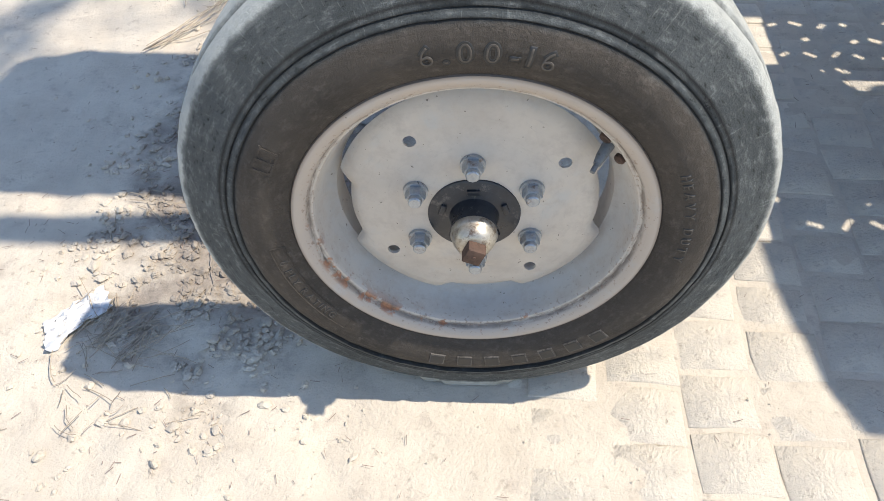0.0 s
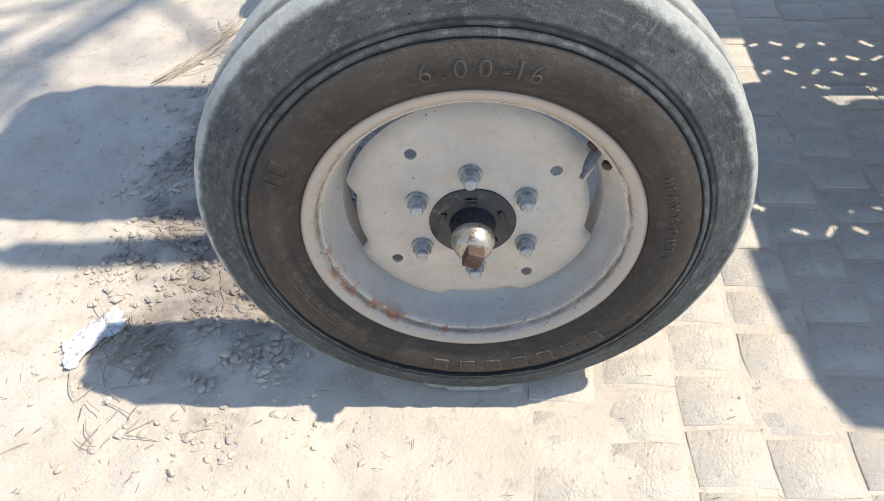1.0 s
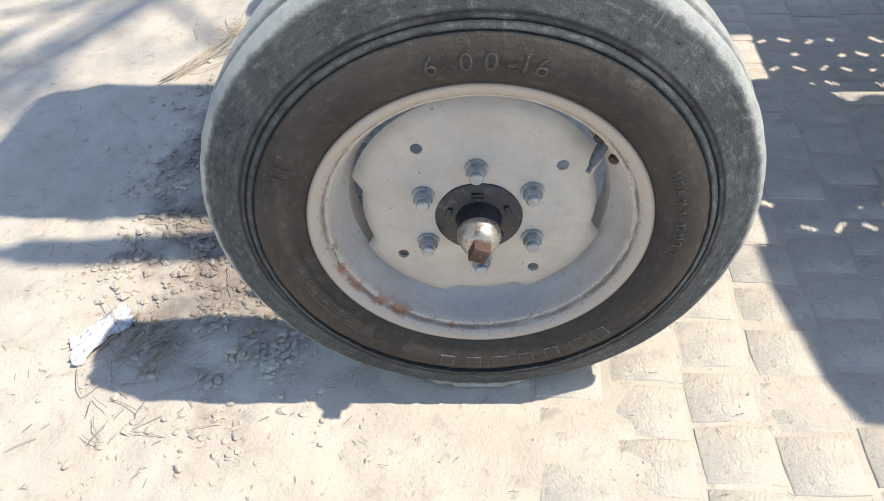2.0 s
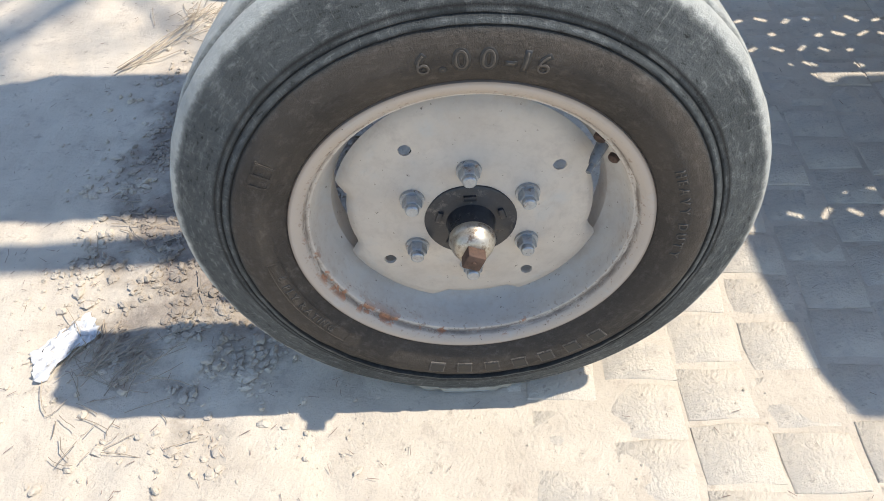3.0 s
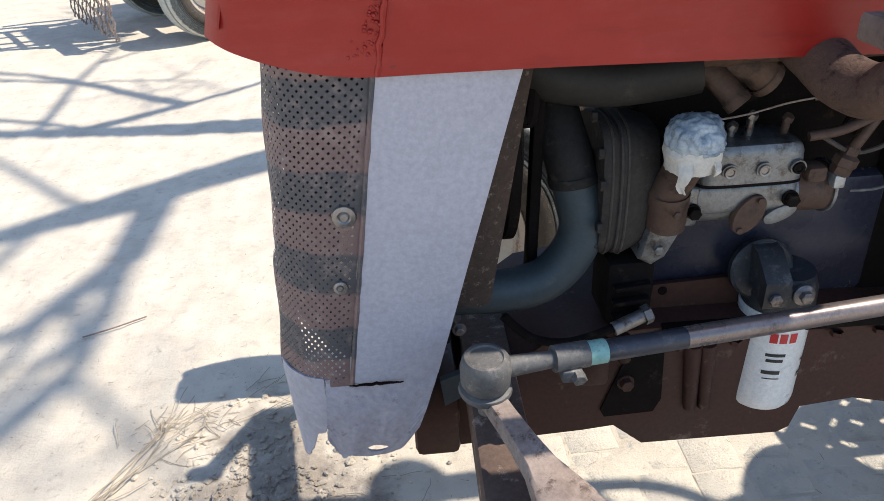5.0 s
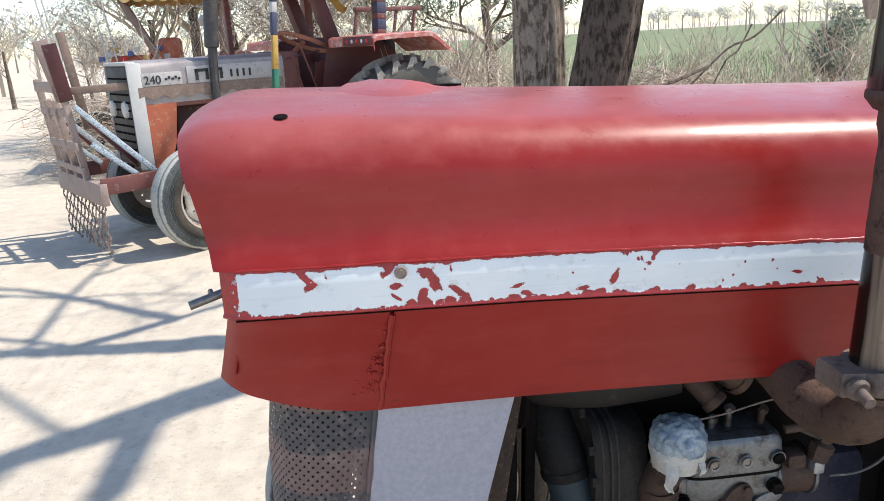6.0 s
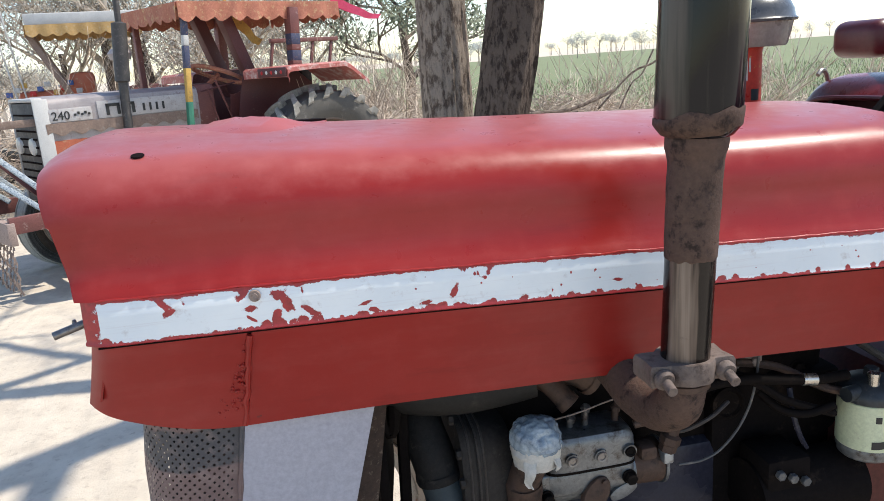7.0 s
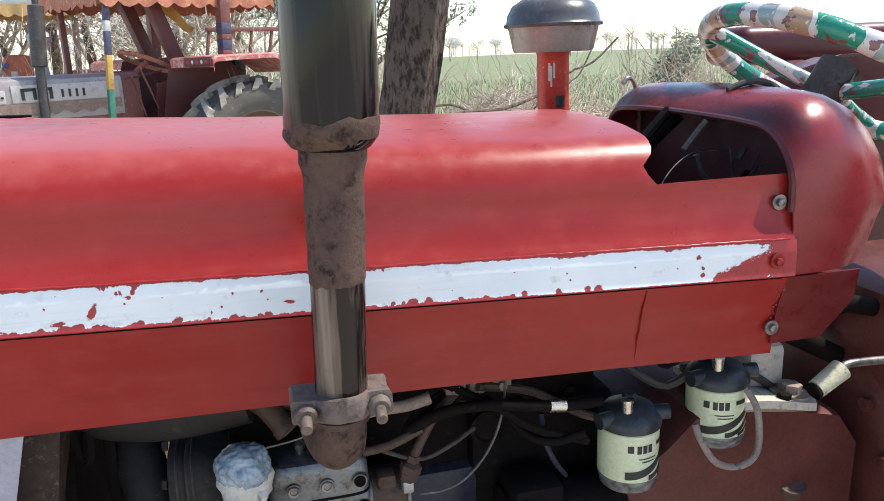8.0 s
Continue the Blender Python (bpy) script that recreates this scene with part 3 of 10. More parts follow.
def lettering(text, size, radius, mid_deg, depth, flip=False, spread=1.0, swell=0.0):
    """Raised letters bent along a circle of that radius, facing -y, as a bmesh at the wheel's origin."""
    bm = bmesh.new()
    gap = 1.12 * spread
    widths = []
    glyphs = []
    for ch in text:
        if ch == " ":
            glyphs.append(None)
            widths.append(0.45 * size)
            continue
        cu = bpy.data.curves.new("glyph", "FONT")
        cu.body, cu.size, cu.extrude, cu.offset = ch, size, 0.0, 0.0
        ob = bpy.data.objects.new("glyph", cu)
        scene.collection.objects.link(ob)
        bpy.context.view_layer.update()
        me = bpy.data.meshes.new_from_object(ob)
        bpy.data.objects.remove(ob)
        bpy.data.curves.remove(cu)
        xs = [v.co.x for v in me.vertices]
        glyphs.append(me)
        widths.append(max(xs) - min(xs) + 0.16 * size)
        if swell:
            cu = bpy.data.curves.new("glyph", "FONT")
            cu.body, cu.size, cu.offset = ch, size, swell
            ob = bpy.data.objects.new("glyph", cu)
            scene.collection.objects.link(ob)
            bpy.context.view_layer.update()
            bpy.data.meshes.remove(me)
            me = bpy.data.meshes.new_from_object(ob)
            bpy.data.objects.remove(ob)
            bpy.data.curves.remove(cu)
            glyphs[-1] = me
    total = sum(widths) * gap
    at = -total / 2
    for me, w in zip(glyphs, widths):
        mid = (at + w * gap / 2) / radius
        at += w * gap
        if me is None:
            continue
        xs, ysv = [v.co.x for v in me.vertices], [v.co.y for v in me.vertices]
        cx, cy = (min(xs) + max(xs)) / 2, size * 0.35
        ang = radians(mid_deg) - mid if not flip else radians(mid_deg) + mid
        up = Vector((math.cos(ang), 0, math.sin(ang)))
        rt = Vector((math.sin(ang), 0, -math.cos(ang)))
        if flip:
            up, rt = -up, -rt
        b2 = bmesh.new()
        b2.from_mesh(me)
        ctr = Vector((math.cos(ang), 0, math.sin(ang))) * radius
        bmesh.ops.subdivide_edges(b2, edges=[e for e in b2.edges if e.calc_length() > size * 0.14], cuts=4)
        bmesh.ops.triangulate(b2, faces=b2.faces[:])
        r = bmesh.ops.extrude_face_region(b2, geom=b2.faces[:])
        for e in r["geom"]:
            if isinstance(e, bmesh.types.BMVert):
                e.co.z += 1.0
        for v in b2.verts:
            x, y, z = v.co
            v.co = ctr + rt * (x - cx) + up * (y - cy) + Vector((0, -depth * z, 0))
        tmp = bpy.data.meshes.new("glyph")
        b2.to_mesh(tmp)
        b2.free()
        bm.from_mesh(tmp)
        bpy.data.meshes.remove(tmp)
        bpy.data.meshes.remove(me)
    return bm


def wall_y(r):
    """How far the tyre's wall stands out at radius r."""
    for (r0, w0), (r1, w1) in zip(TYRE_WALL, TYRE_WALL[1:]):
        if r0 <= r <= r1:
            return w0 + (w1 - w0) * (r - r0) / (r1 - r0)
    return 0.08


M_letter = surface("raised_rubber", (0.050, 0.043, 0.036), (0.098, 0.083, 0.068), None, 40, 0.7, 0, 200, 0.3)
M_valve = surface("grey_valve_rubber", (0.10, 0.108, 0.112), (0.17, 0.178, 0.18), (0.06, 0.05, 0.04), 40, 0.6, 0, 200, 0.2, 0.001, (0.55, 0.7))
M_rubbed = surface("rubbed_raised_rubber", (0.075, 0.067, 0.058), (0.135, 0.12, 0.105), (0.035, 0.03, 0.026), 60, 0.7, 0, 200, 0.4, 0.001, (0.5, 0.6))
M_hub = surface("blue_black_hub_enamel", (0.012, 0.014, 0.018), (0.030, 0.033, 0.039), (0.12, 0.11, 0.10), 26, 0.38, 0.1, 150, 0.3, 0.0015, (0.56, 0.70))
M_cap = surface("dull_yellowish_steel", (0.30, 0.27, 0.22), (0.50, 0.46, 0.39), (0.14, 0.09, 0.06), 26, 0.42, 0.7, 170, 0.35, 0.0015, (0.52, 0.66))
M_zinc = surface("bluish_zinc", (0.26, 0.29, 0.32), (0.42, 0.43, 0.43), (0.20, 0.15, 0.12), 40, 0.38, 0.6, 200, 0.25, 0.001, (0.56, 0.7))


def front_wheel(parent, m, detail=True):
    """One front wheel; built round its axle at the origin, then set by m."""
    def put(name, bm, mat, owner, label="", smooth=40):
        ob = new(name, link_mesh(name, bm, mat, smooth))
        ob.parent = owner
        if label:
            ob["label"] = label
        return ob
    bm = bmesh.new()
    spun(bm, TYRE, 220)
    for v in bm.verts:
        r = math.hypot(v.co.x, v.co.z)
        k = 1 + (noise.noise(v.co * 14) * 0.0030 + noise.noise(v.co * 45) * 0.0018 + noise.noise(v.co * 110) * 0.0012) * (1 if r > 0.3 else 0.2)
        v.co.x, v.co.z = v.co.x * k, v.co.z * k
        if 0.280 < r < 0.345:
            v.co.y += noise.noise(v.co * 38) * 0.0011 + noise.noise(v.co * 95) * 0.0008
        if v.co.z < -0.10 and r > 0.29:
            v.co.y *= 1 + 0.075 * min(1.0, (-0.10 - v.co.z) / 0.2)
        # flat patch where the tyre stands
        if v.co.z < -0.352:
            v.co.z = -0.369 + (v.co.z + 0.369) * 0.15
    tyre_bm = bm
    # rim: curled flange, bead seat, drop well
    bm = bmesh.new()
    half = [(0.2215, 0.0700), (0.2235, 0.0725), (0.2225, 0.0755), (0.2185, 0.0765), (0.2135, 0.0752), (0.2070, 0.0712), (0.2048, 0.0685), (0.2040, 0.0640), (0.2022, 0.0630), (0.1985, 0.0622), (0.1968, 0.0590), (0.1960, 0.0530), (0.1945, 0.0420), (0.1905, 0.0270), (0.1840, 0.0150), (0.1760, 0.0090), (0.1740, 0.0000)]
    back_half = [(0.1740, -0.0300), (0.1960, -0.0400), (0.2040, -0.0640), (0.2185, -0.0765), (0.2215, -0.0700)]
    spun(bm, half + back_half, 128)
    wheel = put("front_wheel", bm, M_rim, parent, "grey-white enamelled steel rim with rust along its flange", 30)
    wheel.matrix_local = m
    put("tyre", tyre_bm, M_tyre, wheel, "worn ribbed front tyre grey with dust", 60)
    # disc: scalloped at four places, dished round the hub
    bm = bmesh.new()
    ringsr = [(0.0, 0.046), (0.046, 0.046), (0.062, 0.0455), (0.078, 0.0450), (0.095, 0.0440), (0.104, 0.0400), (0.1225, 0.0375), (0.1310, 0.0365), (0.1395, 0.0355), (0.152, 0.0340), (0.166, 0.0305), (0.1735, 0.0225)]
    seg = 160
    loops = []
    for rr, ww in ringsr[1:]:
        lp = []
        for k in range(seg):
            a = 2 * math.pi * k / seg
            r = rr
            if rr > 0.14:
                d = abs((math.degrees(a) - 4 + 45) % 90 - 45)
                cut = min(1.0, max(0.0, (21.0 - d) / 5.0))
                r = rr - cut * (0.0 if 60 < math.degrees(a) < 130 else 0.0150) * (rr - 0.14) / 0.029
            w = ww + 0.0022 * math.cos(6 * (a - radians(92))) * max(0, 1 - abs(rr - 0.082) / 0.03)
            lp.append((r * math.cos(a), -w, r * math.sin(a)))
        loops.append(lp)
    rings(bm, loops, True, False)
    bm.verts.ensure_lookup_table()
    i3 = [i for i, (rr, ww) in enumerate(ringsr[1:]) if abs(rr - 0.131) < 1e-4][0]
    gone = []
    for deg in (36, 126, 216, 306):
        k0 = round(deg / 360 * seg)
        c = bm.verts[i3 * seg + k0 % seg].co.copy()
        for i in (i3 - 1, i3, i3 + 1):
            for dk in range(-2, 3):
                v = bm.verts[i * seg + (k0 + dk) % seg]
                if i == i3 and abs(dk) < 2:
                    gone.append(v)
                    continue
                d = v.co - c
                d.y = 0
                v.co = c + d.normalized() * 0.0082
                v.co.y = c.y
    bmesh.ops.delete(bm, geom=gone, context="VERTS")
    thicken(bm, 0.004)
    put("disc", bm, M_rim, wheel, "grey-white pressed wheel disc with scalloped edge and four holes", 50)
    for k in range(6):
        a = radians(92 + 60 * k)
        p = Vector((0.081 * math.cos(a), -0.0455, 0.081 * math.sin(a)))
        bm = bmesh.new()
        turned(bm, [(0.0, 0), (0.0155, 0.0), (0.0150, 0.004), (0, 0.004)], p, (0, -1, 0), 20)
        turned(bm, [(0.0125, 0.003), (0.0125, 0.014), (0.0108, 0.0165), (0.0, 0.0165)], p, (0, -1, 0), 6)
        turned(bm, [(0.0085, 0.0165), (0.0085, 0.0225), (0.007, 0.024), (0, 0.024)], p, (0, -1, 0), 12)
        put("wheel_nut", bm, M_zinc, wheel, "bluish zinc wheel nut")
    bm = bmesh.new()
    turned(bm, [(0.0, 0.052), (0.030, 0.052), (0.0335, 0.050), (0.054, 0.0495), (0.0575, 0.0475), (0.0585, 0.043), (0.0585, 0.02), (0, 0.02)], (0, 0, 0), (0, -1, 0), 48)
    turned(bm, [(0.0315, 0.050), (0.0285, 0.060), (0.0275, 0.080), (0.0265, 0.081), (0.0, 0.081)], (0, 0, 0), (0, -1, 0), 40)
    for k in range(5):
        a = radians(20 + 72 * k)
        box(bm, (-0.0035, -0.0535, -0.008), (0.0035, -0.049, 0.008), 0.001, Matrix.Translation((0.041 * math.cos(a), 0, 0.041 * math.sin(a))) @ Matrix.Rotation(-a, 4, "Y"))
    hub = put("hub", bm, M_hub, wheel, "black cast hub plate")
    bm = bmesh.new()
    turned(bm, [(0.0285, 0.078), (0.0290, 0.083), (0.0275, 0.0865), (0.0262, 0.0885), (0.0258, 0.0930), (0.0205, 0.1020), (0.0150, 0.1050), (0.0, 0.1055)], (0, 0, 0), (0, -1, 0), 40)
    put("grease_cap", bm, M_cap, wheel, "dull dented grease cap")
    bm = bmesh.new()
    box(bm, (-0.0115, -0.121, -0.0115), (0.0115, -0.104, 0.0115), 0.002, Matrix.Rotation(radians(22), 4, "Y"))
    turned(bm, [(0.0028, 0.1205), (0.0028, 0.1225), (0.0, 0.123)], (0, 0, 0), (0, -1, 0), 12)
    put("square_plug", bm, M_rust, wheel, "rusty square-ended plug")
    for deg, rr in ((266, 0.083),):
        a = radians(deg)
        bm = bmesh.new()
        turned(bm, [(0.0, 0.005), (0.006, 0.0045), (0.0085, 0.002), (0.010, 0.0), (0.010, -0.003)], (rr * math.cos(a), -0.0435, rr * math.sin(a)), (0, -1, 0), 14)
        put("rivet", bm, M_zinc, wheel, "flat rivet head")
    # valve
    a = radians(37)
    bm = bmesh.new()
    tube(bm, [(0.188 * math.cos(a), -0.046, 0.188 * math.sin(a)), (0.176 * math.cos(a), -0.060, 0.176 * math.sin(a)), (0.170 * math.cos(a), -0.068, 0.170 * math.sin(a))], [0.0075, 0.0062, 0.0045], 14)
    tube(bm, [(0.170 * math.cos(a), -0.068, 0.170 * math.sin(a)), (0.163 * math.cos(a), -0.077, 0.163 * math.sin(a))], 0.0032, 10)
    put("valve", bm, M_valve, wheel, "grey rubber inner-tube valve")
    for da, rr, ww, s in ((-7.5, 0.192, 0.046, 0.0072), (4.5, 0.1945, 0.050, 0.0078)):
        b = a + radians(da)
        bm = bmesh.new()
        turned(bm, [(0.0, 0.0), (s, 0.0), (s * 0.95, 0.005), (s * 0.6, 0.007), (0.0, 0.0075)], Vector((rr * math.cos(b), -ww, rr * math.sin(b))), (-0.75 * math.cos(b), -0.65, -0.75 * math.sin(b)), 10)
        put("valve_lug", bm, M_rust, wheel, "rusty lug beside the valve")
    if detail:
        for text, size, rad, mid, flip, sp in (("6.00-16", 0.0325, 0.2570, 88, False, 1.22), ("6 PLY RATING", 0.0135, 0.2470, 206, True, 1.12), ("HEAVY DUTY", 0.0150, 0.2530, 8, False, 1.25)):
            for swell, high, mt, nm in ((size * 0.062, 0.0007, M_ink, "lettering_edge"), (-size * 0.012, 0.0011, M_letter, "lettering")):
                bm = lettering(text, size, rad, mid, high, flip, sp, swell)
                for v in bm.verts:
                    v.co.y += -wall_y(math.hypot(v.co.x, v.co.z)) + 0.0002
                put(nm, bm, mt, wheel, "raised rubber size lettering", 0)
        # maker's word: plain raised bars
        for k in range(7):
            a = radians(259 + 8.9 * k)
            mm = Matrix.Rotation(-a, 4, "Y") @ Matrix.Translation((0.259, 0, 0))
            for grow, high, mt, nm in ((0.0, 0.0022, M_rubbed, "raised_bar"), (-0.0017, 0.0027, M_ink, "bar_face")):
                bm = bmesh.new()
                box(bm, (-0.0098 - grow, -high, -0.0108 - grow), (0.0098 + grow, 0.001, 0.0108 + grow), 0.0, mm)
                for v in bm.verts:
                    v.co.y += -wall_y(math.hypot(v.co.x, v.co.z)) + 0.0002
                put(nm, bm, mt, wheel, "plain raised bar on the tyre wall", 0)
        bm = bmesh.new()
        lp = []
        for sgn, rr in ((1, 0.2385), (-1, 0.2555)):
            pts = [radians(d) for d in range(186, 227, 2)]
            for a in (pts if sgn > 0 else reversed(pts)):
                lp.append((rr * math.cos(a), -wall_y(rr) - 0.0006, rr * math.sin(a)))
        lp.append(lp[0])
        tube(bm, lp, 0.0007, 6)
        put("moulded_frame", bm, M_tyre, wheel, "thin moulded frame on the tyre wall")
        bm = bmesh.new()
        for d in (150, 153.5, 157):
            a = radians(d)
            box(bm, (-0.011, -0.0012, -0.0016), (0.011, 0.002, 0.0016), 0.0, Matrix.Translation((0, -0.0878, 0)) @ Matrix.Rotation(-a, 4, "Y") @ Matrix.Translation((0.262, 0, 0)))
        a = radians(153.5)
        for d in (-0.012, 0.010):
            box(bm, (-0.0016, -0.0012, -0.020), (0.0016, 0.002, 0.020), 0.0, Matrix.Translation((0, -0.0872, 0)) @ Matrix.Rotation(-a, 4, "Y") @ Matrix.Translation((0.262 + d, 0, 0)))
        put("moulded_mark", bm, M_tyre, wheel, "raised moulded mark on the tyre wall", 0)
    return wheel


OFFM = Matrix.Translation(-Vector((0.9, 1.555, 0.0)))
front_wheel(tractor, OFFM @ wheel_space(2.5))
front_wheel(tractor, OFFM @ Matrix.Translation((0.335, 2.265, WZ)) @ Matrix.Rotation(radians(182.5), 4, "Z"), False)


YC = 1.575


def mirror_y(pts):
    return [(x, 2 * YC - y, z) for x, y, z in pts]


# ---- hood ----
def hood_top(x):
    knots = ((0.1, 1.340), (0.245, 1.335), (0.4, 1.3245), (0.72, 1.3092), (0.9, 1.302), (1.06, 1.2986), (1.3, 1.296))
    for (x0, z0), (x1, z1) in zip(knots, knots[1:]):
        if x <= x1:
            return z0 + (z1 - z0) * (x - x0) / (x1 - x0)
    return 1.296


def drop(x):
    """The belt line falls a little towards the rear."""
    return -0.0375 * (x - 0.40) if x > 0.40 else 0.018 * (0.40 - x)


def hood_section(x, lift=0.0):
    """Half section of the upper hood, from the ledge over the shoulder to the crown: (y, z)."""
    t = hood_top(x) - 0.0125
    s = t - 1.3275
    pts = [(1.3215, 1.190), (1.3260, 1.1975), (1.3325, 1.206), (1.3365, 1.222), (1.3385, 1.245 + s * 0.6), (1.3400, t - 0.062)]
    pts = [(y, z + drop(x) * k) for (y, z), k in zip(pts, (1.0, 1.0, 0.95, 0.7, 0.35, 0.0))]
    r, cy, cz = 0.060, 1.4000, t - 0.0605
    for k in range(1, 9):
        a = radians(180 - 84 * k / 8)
        pts.append((cy + r * math.cos(a), cz + r * math.sin(a)))
    pts += [(y, hood_top(x) - 0.35 * (y - YC) ** 2) for y in (1.43, 1.47, 1.52, YC)]
    return pts


def full_section(half):
    return half + [(2 * YC - y, z) for y, z in reversed(half[:-1])]


def make_hood():
    bm = bmesh.new()
    rows = []
    xs = [0.100, 0.104, 0.112, 0.125, 0.15, 0.18, 0.21, 0.235, 0.255, 0.28, 0.32, 0.4, 0.5, 0.6, 0.7, 0.8, 0.9, 0.98, 1.02, 1.045, 1.062]
    for x in xs:
        sec = full_section(hood_section(x))
        row = []
        for y, z in sec:
            k = max(0.0, (z - 1.19) / 0.155)
            # the nose leans forward at its top and is rounded at the corner
            xx = x
            if x < 0.16:
                f = (0.16 - x) / 0.06
                xx = x + f * (-0.016 * k + 0.016 * (1 - k))
                e = max(0.0, f - 0.45) / 0.55
                y2 = y + (YC - y) * 0.020 * e * e
                z2 = z - (0.011 * e * e if k > 0.5 else 0.0)
                y, z = y2, z2
            # the rear edge is cut back towards the crown
            if x > 1.0:
                xx = x + (x - 1.0) / 0.062 * 0.021 * math.sin(math.pi * max(0.0, min(1.0, (z - 1.258) / 0.092)) ** 0.55)
            # sunk place round the filler opening and slight dents
            if 0.22 < x < 0.34 and z > 1.335:
                z -= 0.007
            z += 0.0015 * noise.noise(Vector((x * 6, y * 6, 1))) * k
            y += 0.0016 * noise.noise(Vector((x * 5, z * 9, 4))) * (1 if y < YC else -1)
            row.append(Vector((xx, y, z)))
        rows.append(row)
    cut = 4
    vs = grid(bm, rows[cut:])
    # lower tab on both flanks, which runs on to the cowl under the cut-out
    for flank in (0, 1):
        cols = [vs[-1][i] if not flank else vs[-1][-1 - i] for i in range(10)]
        prev = cols
        for x, n in ((1.0645, 9), (1.0685, 8), (1.078, 7), (1.10, 7), (1.15, 7), (1.20, 7), (1.252, 7)):
            row = []
            for c in range(n):
                q = cols[c].co
                z = q.z + (drop(x) - drop(1.062)) * (1.0, 1.0, 0.95, 0.7, 0.35, 0.1, 0.0, 0.0, 0.0)[c]
                if c == n - 1:
                    z = q.z - (0.003 if n > 7 else 0.0035)
                xx = x - (0.004 if x > 1.25 and c < 2 else 0.0)
                row.append(bm.verts.new((xx, q.y + 0.0004 * noise.noise(Vector((x * 20, c, flank))), z)))
            for c in range(n - 1):
                bm.faces.new((prev[c], prev[c + 1], row[c + 1], row[c]))
            if len(prev) > n:
                bm.faces.new((prev[n - 1], prev[n], row[n - 1]))
            prev = row
    thicken(bm, 0.0025)
    # rounded nose and its face, closing towards the middle
    first = rows[0]
    face = [Vector((p.x - 0.004, YC + (p.y - YC) * 0.90, 1.192 + (p.z - 1.192) * 0.90)) for p in first]
    inner = [Vector((p.x - 0.002, YC + (p.y - YC) * 0.3, 1.192 + (p.z - 1.192) * 0.45)) for p in first]
    grid(bm, [inner, face] + rows[:cut + 1])
    bmesh.ops.remove_doubles(bm, verts=bm.verts, dist=0.00005)
    hood = part("hood", bm, M_red, tractor, "red enamelled sheet hood, dented, its crown coloured as if sunlit", 45)
    return hood


hood = make_hood()


CHIPS = ((0.195, 1.186, 8), (0.199, 1.176, 7), (0.214, 1.185, 3), (0.270, 1.186, 8), (0.277, 1.170, 7), (0.276, 1.160, 6), (0.305, 1.180, 10), (0.313, 1.171, 9), (0.335, 1.160, 11), (0.322, 1.190, 5), (0.300, 1.158, 8), (0.353, 1.183, 3),
         (0.390, 1.161, 7), (0.398, 1.153, 6), (0.432, 1.189, 3), (0.483, 1.161, 8), (0.489, 1.186, 4), (0.519, 1.174, 6), (0.524, 1.183, 7), (0.453, 1.153, 6), (0.664, 1.151, 6), (0.724, 1.171, 3), (1.121, 1.149, 5), (1.127, 1.136, 3.5), (1.127, 1.128, 4))


def flake_values(ob):
    """How far the white has come off, from 0 to 1, at each point of the band."""
    r = random.Random(21)
    spots = [(x, z, s / 1000 * (1.05 if s > 5 else 0.75), r.uniform(-1.2, 1.2), r.uniform(0.25, 0.6) if s > 5 else 0.8) for x, z, s in CHIPS]
    for k in range(70):
        x = r.uniform(0.13, 1.0) if k % 4 else r.uniform(0.28, 0.5)
        spots.append((x, 1.1475 + drop(x) + r.uniform(-0.001, 0.003), r.uniform(0.0015, 0.0060), r.uniform(-0.5, 0.5), r.uniform(0.5, 1.0)))
    for k in range(26):
        x = r.uniform(0.3, 1.1)
        spots.append((x, 1.168 + drop(x) + r.uniform(-0.016, 0.018), r.uniform(0.0008, 0.0016), 0.0, 1.0))
    # a long scratch and the bare corner at the rear
    spots += [(0.492 + 0.0035 * k, 1.1835 - 0.0017 * k, 0.0018, 0.0, 1.0) for k in range(8)]
    spots += [(1.150 + 0.012 * k, 1.120 + 0.0022 * k, 0.010 + 0.0015 * k, 0.3, 0.9) for k in range(7)]
    buckets = {}
    for s in spots:
        reach = s[2] * 2.2
        for b in range(int((s[0] - reach) * 50), int((s[0] + reach) * 50) + 1):
            buckets.setdefault(b, []).append(s)
    me = ob.data
    at = me.attributes.new("flake", "FLOAT", "POINT")
    vals = []
    o = OFF[ob.parent.name]
    for v in me.vertices:
        p = v.co + o
        best = 0.0
        for x, z, s, a, thin in buckets.get(int(p.x * 50), ()):
            dx, dz = p.x - x, p.z - z
            u, w = dx * math.cos(a) + dz * math.sin(a), (-dx * math.sin(a) + dz * math.cos(a)) / thin
            best = max(best, 1 - 0.5 * math.hypot(u, w) / s)
        low = p.z - 1.1445 - drop(p.x)
        best = max(best, 1 - 0.5 * low / 0.0042 if p.x < 0.9 else 1 - 0.5 * low / 0.0025)
        brush = 0.0026 + 0.0050 * max(0.0, noise.noise(Vector((p.x * 17, 0.0, 3.0)))) + 0.0016 * noise.noise(Vector((p.x * 90, 0.0, 8.0)))
        best = max(best, 1 - 0.5 * (1.1905 + drop(p.x) - p.z) / max(0.0008, brush))
        if p.x < 0.135:
            best = max(best, 0.5 + (0.135 - p.x) * 18)
        if p.x > 1.205:
            best = max(best, 0.5 + (p.x - 1.214) * 30)
        vals.append(best)
    at.data.foreach_set("value", vals)


